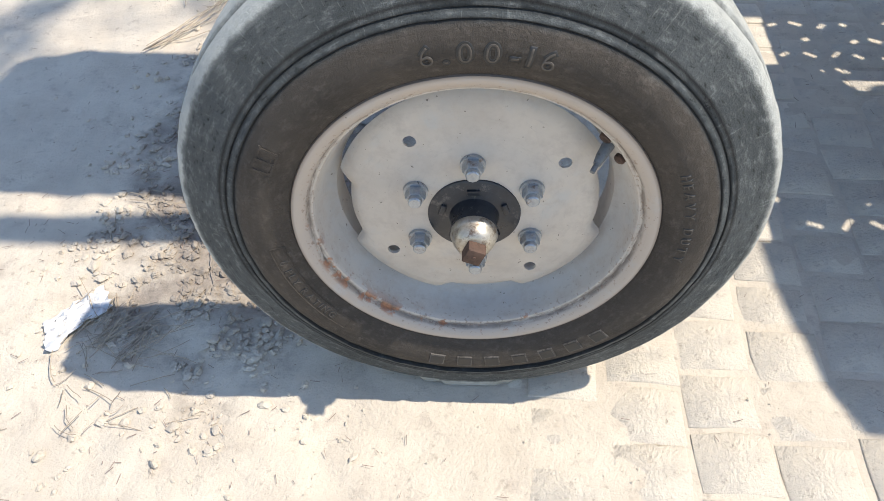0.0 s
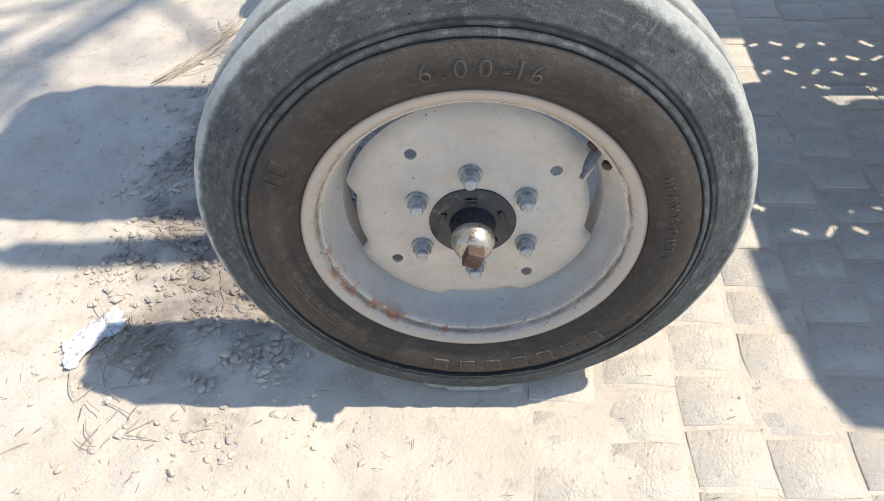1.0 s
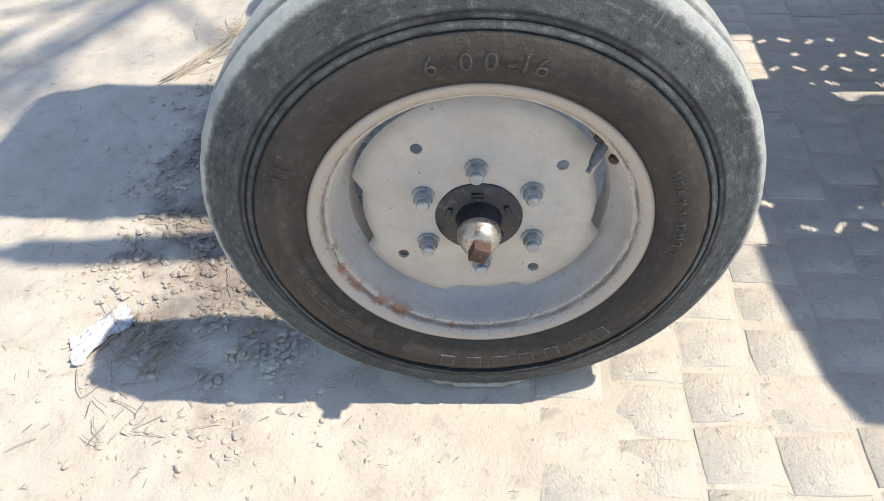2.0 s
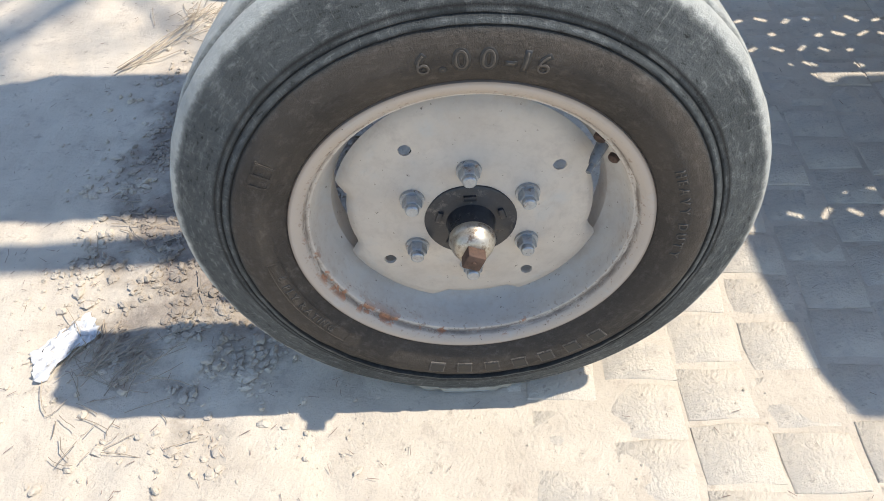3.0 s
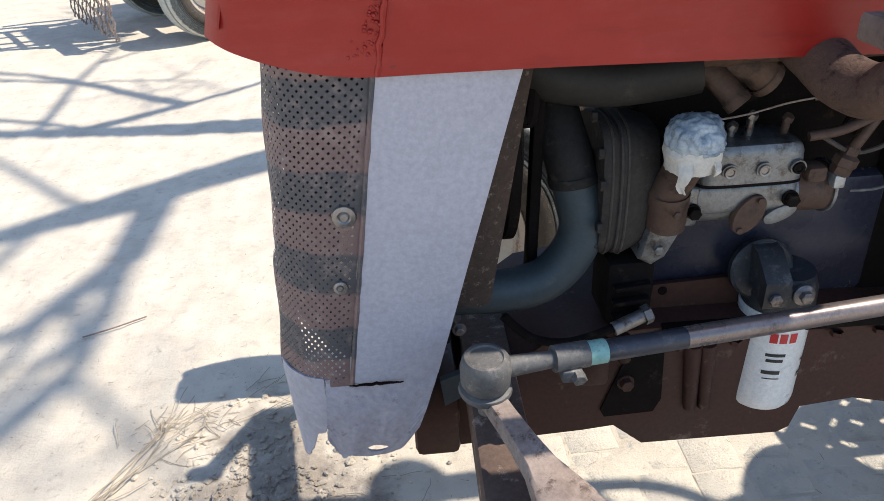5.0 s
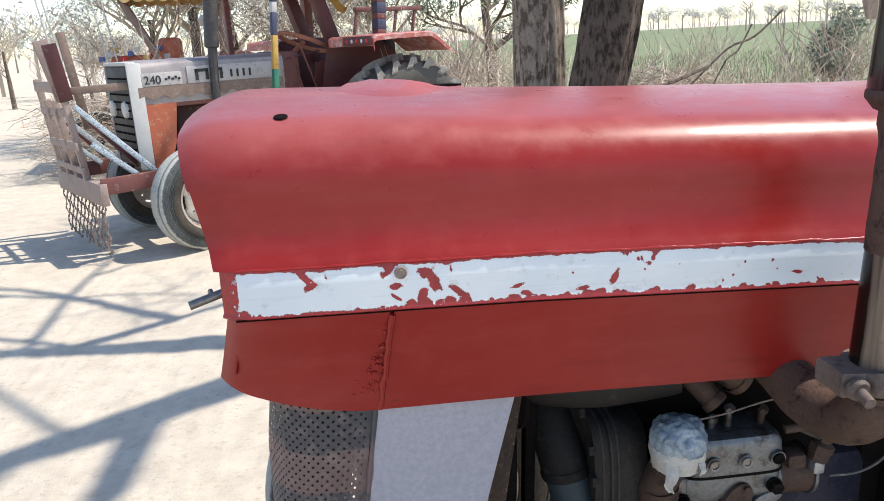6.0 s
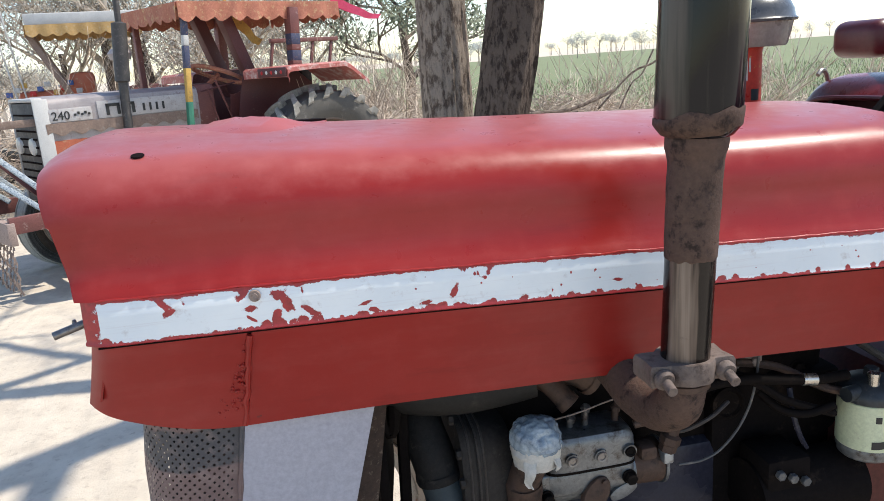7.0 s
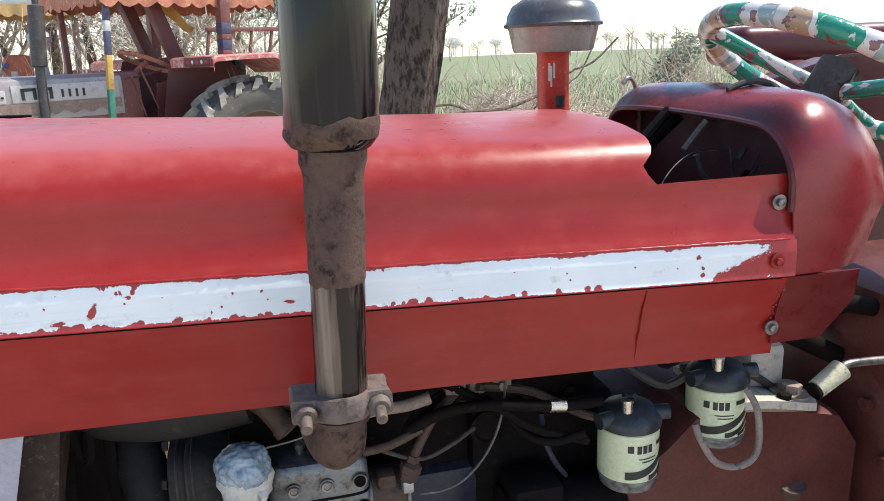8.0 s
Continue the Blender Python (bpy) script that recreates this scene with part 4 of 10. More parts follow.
def side_strips(parent):
    """Painted bands, rear tabs and lower panels, on both flanks."""
    for flank in (0, 1):
        flip = (lambda pts: mirror_y(pts)) if flank else (lambda pts: pts)
        bm = bmesh.new()
        rows = []
        fine = 1000 if not flank else 40
        for k in range(fine + 1):
            x = 0.119 + (1.250 - 0.119) * k / fine
            dy = 0.010 * max(0.0, 1 - (x - 0.119) / 0.03) ** 2
            w = 0.0012 * noise.noise(Vector((x * 7, 0, flank)))
            face = [(x, 1.3215 + dy + w, 1.190), (x, 1.3205 + dy + w, 1.1855), (x, 1.3197 + dy + w, 1.180)] + [(x, 1.3190 - 0.0005 * j / 14 + dy + w, 1.176 - 0.026 * j / 14) for j in range(15)] + [(x - 0.001, 1.3180 + dy, 1.1480), (x - 0.001, 1.3175 + dy, 1.1462), (x - 0.001, 1.3200 + dy, 1.1445), (x, 1.333 + dy, 1.1445)]
            rows.append([Vector((a, b, c + drop(x))) for a, b, c in flip(face)])
        grid(bm, rows)
        if flank:
            thicken(bm, 0.002)
        band = part("hood_band", bm, M_strip, parent, "white painted band, ragged and chipped to red")
        flake_values(band)
        bm = bmesh.new()
        tube(bm, flip([(x, 1.3225, 1.1432 + drop(x)) for x in [0.130 + 1.105 * k / 40 for k in range(41)]]), 0.0011, 6)
        part("belt_seam", bm, M_dark, parent)
        # lower side panel, rear stretch, and the nose stretch before the seam
        for name, x0, x1 in (("side_panel", 0.274, 1.243), ("nose_panel", 0.121, 0.270)):
            bm = bmesh.new()
            rows = []
            n = 28
            for k in range(n + 1):
                f = k / n
                xt = x0 + (x1 - x0) * f
                zb = 1.0335 - 0.010 * (xt - 0.27) - 0.020 * (xt - 0.27) * abs(xt - 0.27)
                zt = 1.1435 + drop(xt)
                row = []
                for j in range(7):
                    g = j / 6
                    z = zt + (zb - zt) * g
                    y = 1.3245 + 0.026 * g + 0.003 * math.sin(math.pi * g)
                    x = xt
                    if name == "nose_panel":
                        x = xt - 0.020 * g * (1 - f) - 0.018 * g * f
                        z = zt + (zb + 0.040 * (1 - f) ** 2 - zt) * g
                        y += 0.018 * max(0.0, 1 - f / 0.25) ** 3
                    else:
                        x = xt - (0.018 * g * (1 - f))
                        if f > 0.9:
                            x += 0.004 * g
                    y += 0.0015 * noise.noise(Vector((x * 6, z * 6, 2 + flank)))
                    row.append(Vector((x, y, z)))
                rows.append([Vector(p) for p in flip([tuple(v) for v in row])])
            grid(bm, rows)
            thicken(bm, 0.002)
            part(name, bm, M_red2, parent, "brushed-on red lower hood panel")
        # lumpy weld seam between the two
        bm = bmesh.new()
        pts = flip([(0.272 - 0.019 * g + 0.003 * noise.noise(Vector((g * 9, 0, 1))), 1.3235 + 0.026 * g, 1.142 - 0.108 * g) for g in [i / 14 for i in range(15)]])
        tube(bm, pts, [0.0034 + 0.0022 * noise.noise(Vector((i * 1.7, 2, 0))) for i in range(15)], 8)
        wr = random.Random(4)
        for k in range(150):
            g = wr.random() ** 0.6
            c = Vector(pts[min(14, int(g * 14))]) + Vector((-wr.random() ** 2 * (0.006 + 0.034 * g * g), (0.001 if not flank else -0.001), wr.uniform(-0.005, 0.005)))
            s = wr.uniform(0.0008, 0.0026)
            bmesh.ops.create_icosphere(bm, subdivisions=1, radius=s, matrix=Matrix.Translation(c))
        part("weld_seam", bm, M_red2, parent)
    # front lower lip of the nose
    bm = bmesh.new()
    rows = []
    for k in range(13):
        f = k / 12
        y = 1.345 + (2 * (YC - 1.345)) * f
        bow = math.sin(math.pi * f)
        rows.append([Vector((0.132 - 0.016 * bow, y, 1.1435)), Vector((0.122 - 0.016 * bow, y, 1.108)), Vector((0.116 - 0.016 * bow, y, 1.085))])
    grid(bm, rows)
    thicken(bm, 0.002)
    part("nose_lip", bm, M_red2, parent)
    bm = bmesh.new()
    rows = []
    for k in range(13):
        f = k / 12
        y = 1.345 + (2 * (YC - 1.345)) * f
        bow = math.sin(math.pi * f)
        rows.append([Vector((0.128 - 0.010 * bow, y, 1.1435)), Vector((0.126 - 0.010 * bow, y, 1.170)), Vector((0.124 - 0.010 * bow, y, 1.200))])
    grid(bm, rows)
    thicken(bm, 0.002)
    part("nose_band", bm, M_red, parent)


side_strips(tractor)

# lumpy bead of brushed paint along the ledge over the band
bm = bmesh.new()
n = 420
tube(bm, [(0.135 + 1.105 * k / n, 1.3208 + 0.0008 * noise.noise(Vector((k * 0.21, 1, 0))), 1.1905 + drop(0.135 + 1.105 * k / n) + 0.0014 * noise.noise(Vector((k * 0.09, 5, 0)))) for k in range(n + 1)], [0.0011 + 0.0014 * abs(noise.noise(Vector((k * 0.16, 9, 0)))) + 0.0007 * noise.noise(Vector((k * 0.7, 2, 0))) for k in range(n + 1)], 7)
part("paint_bead", bm, M_gloss, tractor, "lumpy glossy bead of red paint")
# crease in the lower panel and weld blobs by its rear end
bm = bmesh.new()
tube(bm, [(1.060 + 0.0015 * noise.noise(Vector((g * 7, 0, 0))), 1.3232 + 0.0262 * g, 1.114 - 0.098 * g) for g in [k / 12 for k in range(13)]], [0.0008 + 0.0010 * math.sin(math.pi * k / 12) for k in range(13)], 8)
part("panel_crease", bm, M_red2, tractor)
bm = bmesh.new()
wr = random.Random(9)
for k in range(46):
    g = wr.random()
    bmesh.ops.create_icosphere(bm, subdivisions=1, radius=wr.uniform(0.0010, 0.0026), matrix=Matrix.Translation((1.240 + wr.uniform(-0.007, 0.003) + 0.003 * g, 1.3238 + 0.0262 * g, 1.112 - 0.100 * g)))
part("weld_seam", bm, M_red2, tractor)

# bolts and small holes of the hood
for p, d, r, mt in (((0.282, 1.3175, 1.183), (0, -1, 0), 0.0060, M_earthy), ((0.104, 1.352, 1.166), (-1, -0.5, 0), 0.006, M_steel)):
    bm = bmesh.new()
    turned(bm, [(0, 0.0012), (r * 0.45, 0.0015), (r * 0.5, 0.0006), (r * 0.9, 0.0008), (r, 0.0), (r, -0.002)], p, d, 16)
    part("hood_bolt", bm, mt, tractor)
bm = bmesh.new()
tube(bm, [(0.118, 1.352, 1.168), (0.086, 1.343, 1.160)], 0.0042, 10)
part("hood_catch_pin", bm, M_steel, tractor, "dark steel pin")
# dark disc in place of a shaded hole
bm = bmesh.new()
turned(bm, [(0, 0.0005), (0.0065, 0.0005), (0.0068, -0.0005)], (0.183, 1.386, 1.3235), (0, -0.25, 1), 14)
part("nose_hole_shade", bm, M_dark, tractor)
# filler opening with a torn edge in the hood's crown: a dark plate paints its shade
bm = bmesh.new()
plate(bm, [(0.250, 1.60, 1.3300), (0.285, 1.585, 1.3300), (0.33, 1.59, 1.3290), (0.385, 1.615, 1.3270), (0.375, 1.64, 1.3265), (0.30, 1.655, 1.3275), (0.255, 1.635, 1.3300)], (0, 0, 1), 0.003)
part("filler_opening_shade", bm, M_dark, tractor, "dark plate for the shade in the torn filler opening")
bm = bmesh.new()
rows = []
for k in range(17):
    f = k / 16
    x, y = 0.235 + 0.15 * f, 1.585 - 0.05 * math.sin(math.pi * f) + 0.03 * f
    h = 0.012 * math.sin(math.pi * min(1.0, f * 1.25)) ** 0.6 if f < 0.8 else 0.002
    rows.append([Vector((x - 0.02, y - 0.10, hood_top(x) - 0.012)), Vector((x - 0.01, y - 0.05, hood_top(x) + h * 0.4 - 0.002)), Vector((x, y, hood_top(x) + h + 0.002 * noise.noise(Vector((k * 0.9, 0, 0))))), Vector((x + 0.002, y + 0.004, hood_top(x) + h - 0.004))])
grid(bm, rows)
thicken(bm, 0.002)
part("torn_lip", bm, M_red, tractor, "buckled sheet lip before the filler opening", 60)

# ---- cowl ----
def make_cowl():
    bm = bmesh.new()
    rows = []
    w = YC - 1.328
    for xs, xc, top, tuck in ((1.247, 1.240, 1.2900, 0.0), (1.252, 1.252, 1.3050, 0.0), (1.262, 1.270, 1.3165, 0.0), (1.285, 1.305, 1.3230, 0.0), (1.312, 1.350, 1.3180, 0.001), (1.335, 1.400, 1.3010, 0.004), (1.352, 1.450, 1.2740, 0.010), (1.362, 1.490, 1.2350, 0.020), (1.366, 1.510, 1.190, 0.030)):
        half = [(1.330 + tuck, 1.112), (1.3275 + tuck, 1.14), (1.3275 + tuck, 1.17), (1.330 + tuck, 1.19)]
        zc, r = max(1.192, top - 0.078), min(0.074, max(0.004, top - 1.192))
        for k in range(1, 9):
            a = radians(180 - 84 * k / 8)
            half.append((1.330 + tuck + 0.074 + 0.074 * math.cos(a), zc + r * math.sin(a)))
        half += [(1.44, top - 0.0018), (1.50, top), (YC, top + 0.001)]
        rows.append([Vector((xs + (xc - xs) * max(0.0, 1 - ((y - YC) / w) ** 2) - 0.030 * max(0, (1.19 - z) / 0.08) * (xs - 1.247) / 0.12, y, z)) for y, z in full_section(half)])
    last = rows[-1]
    rows.append([Vector((p.x - 0.03, YC + (p.y - YC) * 0.9, 1.10 + (p.z - 1.10) * 0.5)) for p in last])
    grid(bm, rows)
    thicken(bm, -0.003)
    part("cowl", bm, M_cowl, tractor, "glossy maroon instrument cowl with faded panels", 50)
    # rolled lip round the opening
    bm = bmesh.new()
    tube(bm, [p + Vector((-0.001, 0, -0.001)) for p in rows[0]][3:-3], 0.0045, 8)
    part("cowl_lip", bm, M_maroon2, tractor, "dark rolled lip")
    for flank in (0, 1):
        bm = bmesh.new()
        rows2 = []
        for x in (1.238, 1.27, 1.305, 1.346):
            pts = [(x + 0.006 * (x < 1.25), 1.328, 1.1105), (x, 1.334, 1.07), (x - 0.036 * (x - 1.238) / 0.108, 1.343, 1.022)]
            rows2.append([Vector(p) for p in (mirror_y(pts) if flank else pts)])
        grid(bm, rows2)
        thicken(bm, 0.003)
        part("cowl_lower_panel", bm, M_wine, tractor, "dark maroon lower cowl panel")


make_cowl()
for p, mt in (((1.232, 1.3345, 1.201), M_steel), ((1.222, 1.317, 1.135), M_red2), ((1.235, 1.336, 1.045), M_steel)):
    bm = bmesh.new()
    turned(bm, [(0, 0.0), (0.0092, 0.0), (0.0092, 0.0022), (0, 0.0022)], p, (0, -1, 0), 20)
    hexbolt(bm, Vector(p) + Vector((0, -0.002, 0)), (0, -1, 0), 0.0050, 0.005)
    part("cowl_bolt", bm, mt, tractor, "washered steel bolt")
# inside the cowl opening: bulkhead, wires, pipes
bm = bmesh.new()
box(bm, (1.30, 1.35, 1.04), (1.31, 2 * YC - 1.35, 1.295), 0.004)
M_lining = surface("dark_maroon_lining", (0.045, 0.014, 0.015), (0.085, 0.026, 0.026), (0.12, 0.09, 0.08), 12, 0.6, 0, 120, 0.3, 0.001, (0.58, 0.74), 0.15, 0.3)
part("bulkhead", bm, M_lining, tractor)
M_dull = surface("grimy_grey_pipe", (0.040, 0.033, 0.030), (0.090, 0.076, 0.068), (0.03, 0.022, 0.02), 22, 0.6, 0.1, 150, 0.3, 0.001, (0.55, 0.7), 0.15, 0.3)
bm = bmesh.new()
tube(bm, spline([(1.12, 1.42, 1.16), (1.16, 1.47, 1.21), (1.22, 1.50, 1.24), (1.29, 1.52, 1.235)]), 0.0010, 6)
part("wire", bm, M_steel, tractor, "thin pale wire")
for a, b, r in (((1.10, 1.56, 1.13), (1.24, 1.60, 1.29), 0.008), ((1.16, 1.66, 1.12), (1.27, 1.62, 1.28), 0.010), ((1.24, 1.44, 1.13), (1.285, 1.47, 1.215), 0.0035), ((1.25, 1.47, 1.15), (1.29, 1.49, 1.20), 0.003)):
    bm = bmesh.new()
    tube(bm, spline([a, tuple((Vector(a) + Vector(b)) / 2 + Vector((0, 0.01, 0.012))), b], 5), r, 8)
    part("pipe", bm, M_black, tractor)
bm = bmesh.new()
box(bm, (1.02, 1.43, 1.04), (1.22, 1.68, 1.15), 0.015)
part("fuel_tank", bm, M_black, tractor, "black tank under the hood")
# near-black box added to give the shade under the hood
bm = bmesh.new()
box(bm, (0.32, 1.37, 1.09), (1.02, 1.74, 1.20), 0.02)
part("hood_shade_box", bm, M_dark, tractor)

M_tube = surface("dusty_grey_cable", (0.045, 0.036, 0.032), (0.10, 0.082, 0.074), (0.03, 0.02, 0.018), 30, 0.5, 0.2, 150, 0.3, 0.001, (0.5, 0.65), 0.15, 0.3)
bm = bmesh.new()
tube(bm, spline([(1.268, 1.5, 1.321), (1.291, 1.5, 1.329), (1.319, 1.5, 1.33), (1.344, 1.5, 1.32), (1.36, 1.5, 1.304)], 6), 0.0045, 8)
part("hoop", bm, M_dull, tractor, "dark bent steel hoop behind the cowl")
for r, pts in (
        (0.0016, [(1.255, 1.47, 1.251), (1.259, 1.47, 1.23), (1.265, 1.47, 1.204)]),
        (0.0035, [(1.259, 1.47, 1.233), (1.27, 1.47, 1.231), (1.278, 1.47, 1.247)]),
        (0.0014, [(1.281, 1.47, 1.203), (1.299, 1.47, 1.233), (1.312, 1.47, 1.235)]),
        (0.0012, [(1.289, 1.47, 1.204), (1.302, 1.47, 1.227)]),
        (0.0042, [(1.188, 1.47, 1.25), (1.206, 1.47, 1.271), (1.219, 1.47, 1.285)]),
        (0.0045, [(1.207, 1.47, 1.242), (1.214, 1.47, 1.221), (1.229, 1.47, 1.207)]),
        (0.002, [(1.309, 1.47, 1.214), (1.323, 1.47, 1.226), (1.327, 1.47, 1.238)]),
):
    bm = bmesh.new()
    tube(bm, spline(pts, 5) if len(pts) > 2 else pts, r, 7)
    part("cable", bm, M_tube, tractor)

# ---- exhaust ----
def along(z):
    """Middle line of the exhaust stack, which leans a little."""
    return Vector((0.7035 + 0.036 * (z - 1.085), 1.2435 - 0.015 * (z - 1.085), z))


LEAN_D = (along(2.0) - along(1.0)).normalized()


def streaked_pipe():
    """Scorched bare pipe with brown and black runs along its length."""
    m, nt, bsdf = material("streaked_pipe_steel")
    o = coords(nt)
    mp = nt.nodes.new("ShaderNodeMapping")
    mp.inputs["Scale"].default_value = (52, 52, 3)
    nt.links.new(o, mp.inputs["Vector"])
    run, fine, big = noise_tex(nt, mp.outputs[0], 1.0, 4, 0.6), noise_tex(nt, o, 240.0, 5, 0.7), noise_tex(nt, o, 30.0, 5, 0.7)
    col = ramp(nt, run, [(0.46, (0.010, 0.007, 0.006)), (0.52, (0.09, 0.066, 0.052)), (0.66, (0.22, 0.172, 0.138))])
    col = mix(nt, ramp(nt, big, [(0.60, 0.0), (0.68, 0.8)]), col, (0.035, 0.022, 0.018))
    col = mix(nt, ramp(nt, fine, [(0.68, 0.0), (0.76, 0.7)]), col, (0.40, 0.33, 0.28))
    nt.links.new(col, bsdf.inputs["Base Color"])
    nt.links.new(ramp(nt, run, [(0.4, 0.18), (0.6, 0.42)]), bsdf.inputs["Roughness"])
    bsdf.inputs["Metallic"].default_value = 0.35
    bump(nt, bsdf, mix(nt, 0.6, fine, big), 0.25, 0.0012)
    return m


def muffler_material():
    """Black chrome gone brown in broad runs."""
    m, nt, bsdf = material("black_chrome_runs")
    o = coords(nt)
    mp = nt.nodes.new("ShaderNodeMapping")
    mp.inputs["Scale"].default_value = (42, 42, 2.5)
    nt.links.new(o, mp.inputs["Vector"])
    run, fine = noise_tex(nt, mp.outputs[0], 1.0, 4, 0.55), noise_tex(nt, o, 200.0, 5, 0.7)
    col = ramp(nt, run, [(0.48, (0.004, 0.004, 0.006)), (0.58, (0.024, 0.020, 0.017)), (0.70, (0.075, 0.060, 0.048))])
    col = mix(nt, ramp(nt, fine, [(0.70, 0.0), (0.76, 0.5)]), col, (0.22, 0.17, 0.14))
    nt.links.new(col, bsdf.inputs["Base Color"])
    nt.links.new(ramp(nt, run, [(0.45, 0.05), (0.62, 0.22)]), bsdf.inputs["Roughness"])
    bsdf.inputs["Specular IOR Level"].default_value = 0.30
    bump(nt, bsdf, mix(nt, 0.5, fine, run), 0.06, 0.001)
    return m


M_muff = muffler_material()
M_streak = streaked_pipe()
M_clamp = surface("dusty_brown_casting", (0.085, 0.060, 0.050), (0.19, 0.145, 0.122), (0.045, 0.028, 0.022), 22, 0.75, 0.1, 130, 0.8, 0.003, (0.54, 0.68))
M_scorch = surface("scorched_matt_steel", (0.058, 0.034, 0.026), (0.115, 0.070, 0.052), (0.024, 0.014, 0.011), 16, 0.75, 0.05, 200, 1.0, 0.003, (0.52, 0.62), 0.08, 0.3)
bm = bmesh.new()
turned(bm, [(0.0245, -0.02), (0.0246, 0.05), (0.0248, 0.110)], along(1.085), LEAN_D, 48)
stack = part("exhaust_pipe", bm, M_streak, tractor, "upright exhaust pipe, scorched brown above and streaked below")
# scorched upper length, with a lumpy run of weld down one side
bm = bmesh.new()
rows = []
prof = [(0.0250, 0.1045), (0.0257, 0.106), (0.0257, 0.112)] + [(0.0257 + 0.0006 * k / 40, 0.112 + 0.088 * k / 40) for k in range(1, 41)] + [(0.0275, 0.207), (0.0296, 0.213), (0.0298, 0.222), (0.0290, 0.232), (0.0262, 0.238)]
side, up = Vector((1, 0, 0)), Vector((0, 1, 0))
for r, h in prof:
    lp = []
    for k in range(96):
        a = 2 * math.pi * k / 96
        d = side * math.cos(a) + up * math.sin(a)
        da = (a - radians(292) + math.pi) % (2 * math.pi) - math.pi
        run = math.exp(-(da / 0.34) ** 2) * max(0.0, min(1.0, (0.190 - h) / 0.02)) * (0.5 + 0.5 * math.sin(h * 30))
        rag = 0.003 * noise.noise(Vector((math.cos(a) * 3, math.sin(a) * 3, 0))) if h < 0.113 else 0.0
        q = along(1.085) + LEAN_D * (h + rag)
        rr = r + 0.0007 * noise.noise(q * 60 + d) + run * (0.0012 + 0.0032 * abs(noise.noise(q * 320 + d * 2)))
        lp.append(q + d * rr)
    rows.append(lp)
rings(bm, rows, True, False)
part("scorched_sleeve", bm, M_scorch, stack, "matt scorched upper pipe with a lumpy weld", 40)
bm = bmesh.new()
turned(bm, [(0.0262, 0.222), (0.0335, 0.226), (0.0395, 0.234), (0.0408, 0.243), (0.0405, 0.262), (0.0402, 0.42), (0.0405, 0.85), (0.038, 0.868), (0.028, 0.88), (0.0, 0.882)], along(1.085), LEAN_D, 48)
part("muffler", bm, M_muff, stack, "glossy black chromed muffler drum, rusty at its foot")
bm = bmesh.new()
rows = []
for r, h in ((0.0270, 0.2235), (0.0340, 0.2262), (0.0401, 0.2338), (0.0413, 0.241), (0.0411, 0.245), (0.0407, 0.2465)):
    lp = []
    for k in range(72):
        a = 2 * math.pi * k / 72
        q = along(1.085) + LEAN_D * (h + (0.005 * noise.noise(Vector((math.cos(a) * 2, math.sin(a) * 2, 2))) + 0.002 * noise.noise(Vector((math.cos(a) * 5, math.sin(a) * 5, 2))) + 0.005 * math.cos(a - 5.6) if h > 0.24 else 0))
        d = side * math.cos(a) + up * math.sin(a)
        lp.append(q + d * (r + 0.0012 * abs(noise.noise(q * 260 + d * 3))))
    rows.append(lp)
rings(bm, rows, True, False)
part("rusty_foot", bm, M_scorch, stack, "blistered rust round the muffler's foot", 40)
bm = bmesh.new()
turned(bm, [(0.021, 0.87), (0.021, 1.04), (0.018, 1.04), (0.018, 0.87)], along(1.085), LEAN_D, 24)
part("tail_pipe", bm, M_rust, stack)
# clamp: two halves with ears
bm = bmesh.new()
out = []
for k in range(64):
    a = 2 * math.pi * k / 64
    c, s = math.cos(a), math.sin(a)
    n = 1 / max(abs(c) / 0.0470, abs(s) / 0.0200)
    ear = (n * c, n * s)
    ring = (0.0315 * c, 0.0315 * s)
    p = ear if math.hypot(*ear) > 0.0315 else ring
    if abs(c) > 0.9:
        p = (p[0] * (1 - 0.05 * (1 - abs(s) * 2)), p[1])
    out.append(Vector((0.7015 + p[0], 1.2425 + p[1], 1.0645)))
mid = Vector((0.7015, 1.2425, 0))
def shrunk(k, dz):
    return [Vector((mid.x + (p.x - mid.x) * k, mid.y + (p.y - mid.y) * k, p.z + dz + 0.0015 * noise.noise(p * 70))) for p in out]
rings(bm, [shrunk(0.97, -0.001), shrunk(1.0, 0.002), shrunk(1.0, 0.018), shrunk(0.96, 0.0215)])
part("clamp_flange", bm, M_clamp, stack, "two-eared cast clamp flange")
for x in (0.6680, 0.7350):
    bm = bmesh.new()
    turned(bm, [(0, 0.0), (0.0105, 0.0), (0.0105, 0.005), (0.0085, 0.008), (0, 0.008)], (x, 1.2225, 1.0735), (0, -1, -0.15), 18)
    tube(bm, [(x, 1.217, 1.0725), (x - 0.001, 1.200, 1.0685)], 0.0052, 10)
    part("clamp_bolt", bm, M_clamp, stack)
bm = bmesh.new()
turned(bm, [(0.0225, 0), (0.0270, 0.002), (0.0275, 0.008), (0.0235, 0.010)], (0.7012, 1.2428, 1.0525), (0, 0, 1), 36)
part("neck_ring", bm, M_rust, stack)
bm = bmesh.new()
pts = spline([(0.7015, 1.2425, 1.068), (0.7010, 1.2430, 1.046), (0.6990, 1.2520, 1.026), (0.6950, 1.283, 1.010), (0.6900, 1.325, 1.010), (0.6880, 1.37, 1.022), (0.686, 1.43, 1.035)], 6)
tube(bm, pts, [0.0222 + 0.0065 * i / (len(pts) - 1) for i in range(len(pts))], 32)
for v in bm.verts:
    v.co += Vector((noise.noise(v.co * 90), noise.noise(v.co * 90 + Vector((5, 0, 0))), noise.noise(v.co * 90 + Vector((0, 5, 0))))) * 0.0007
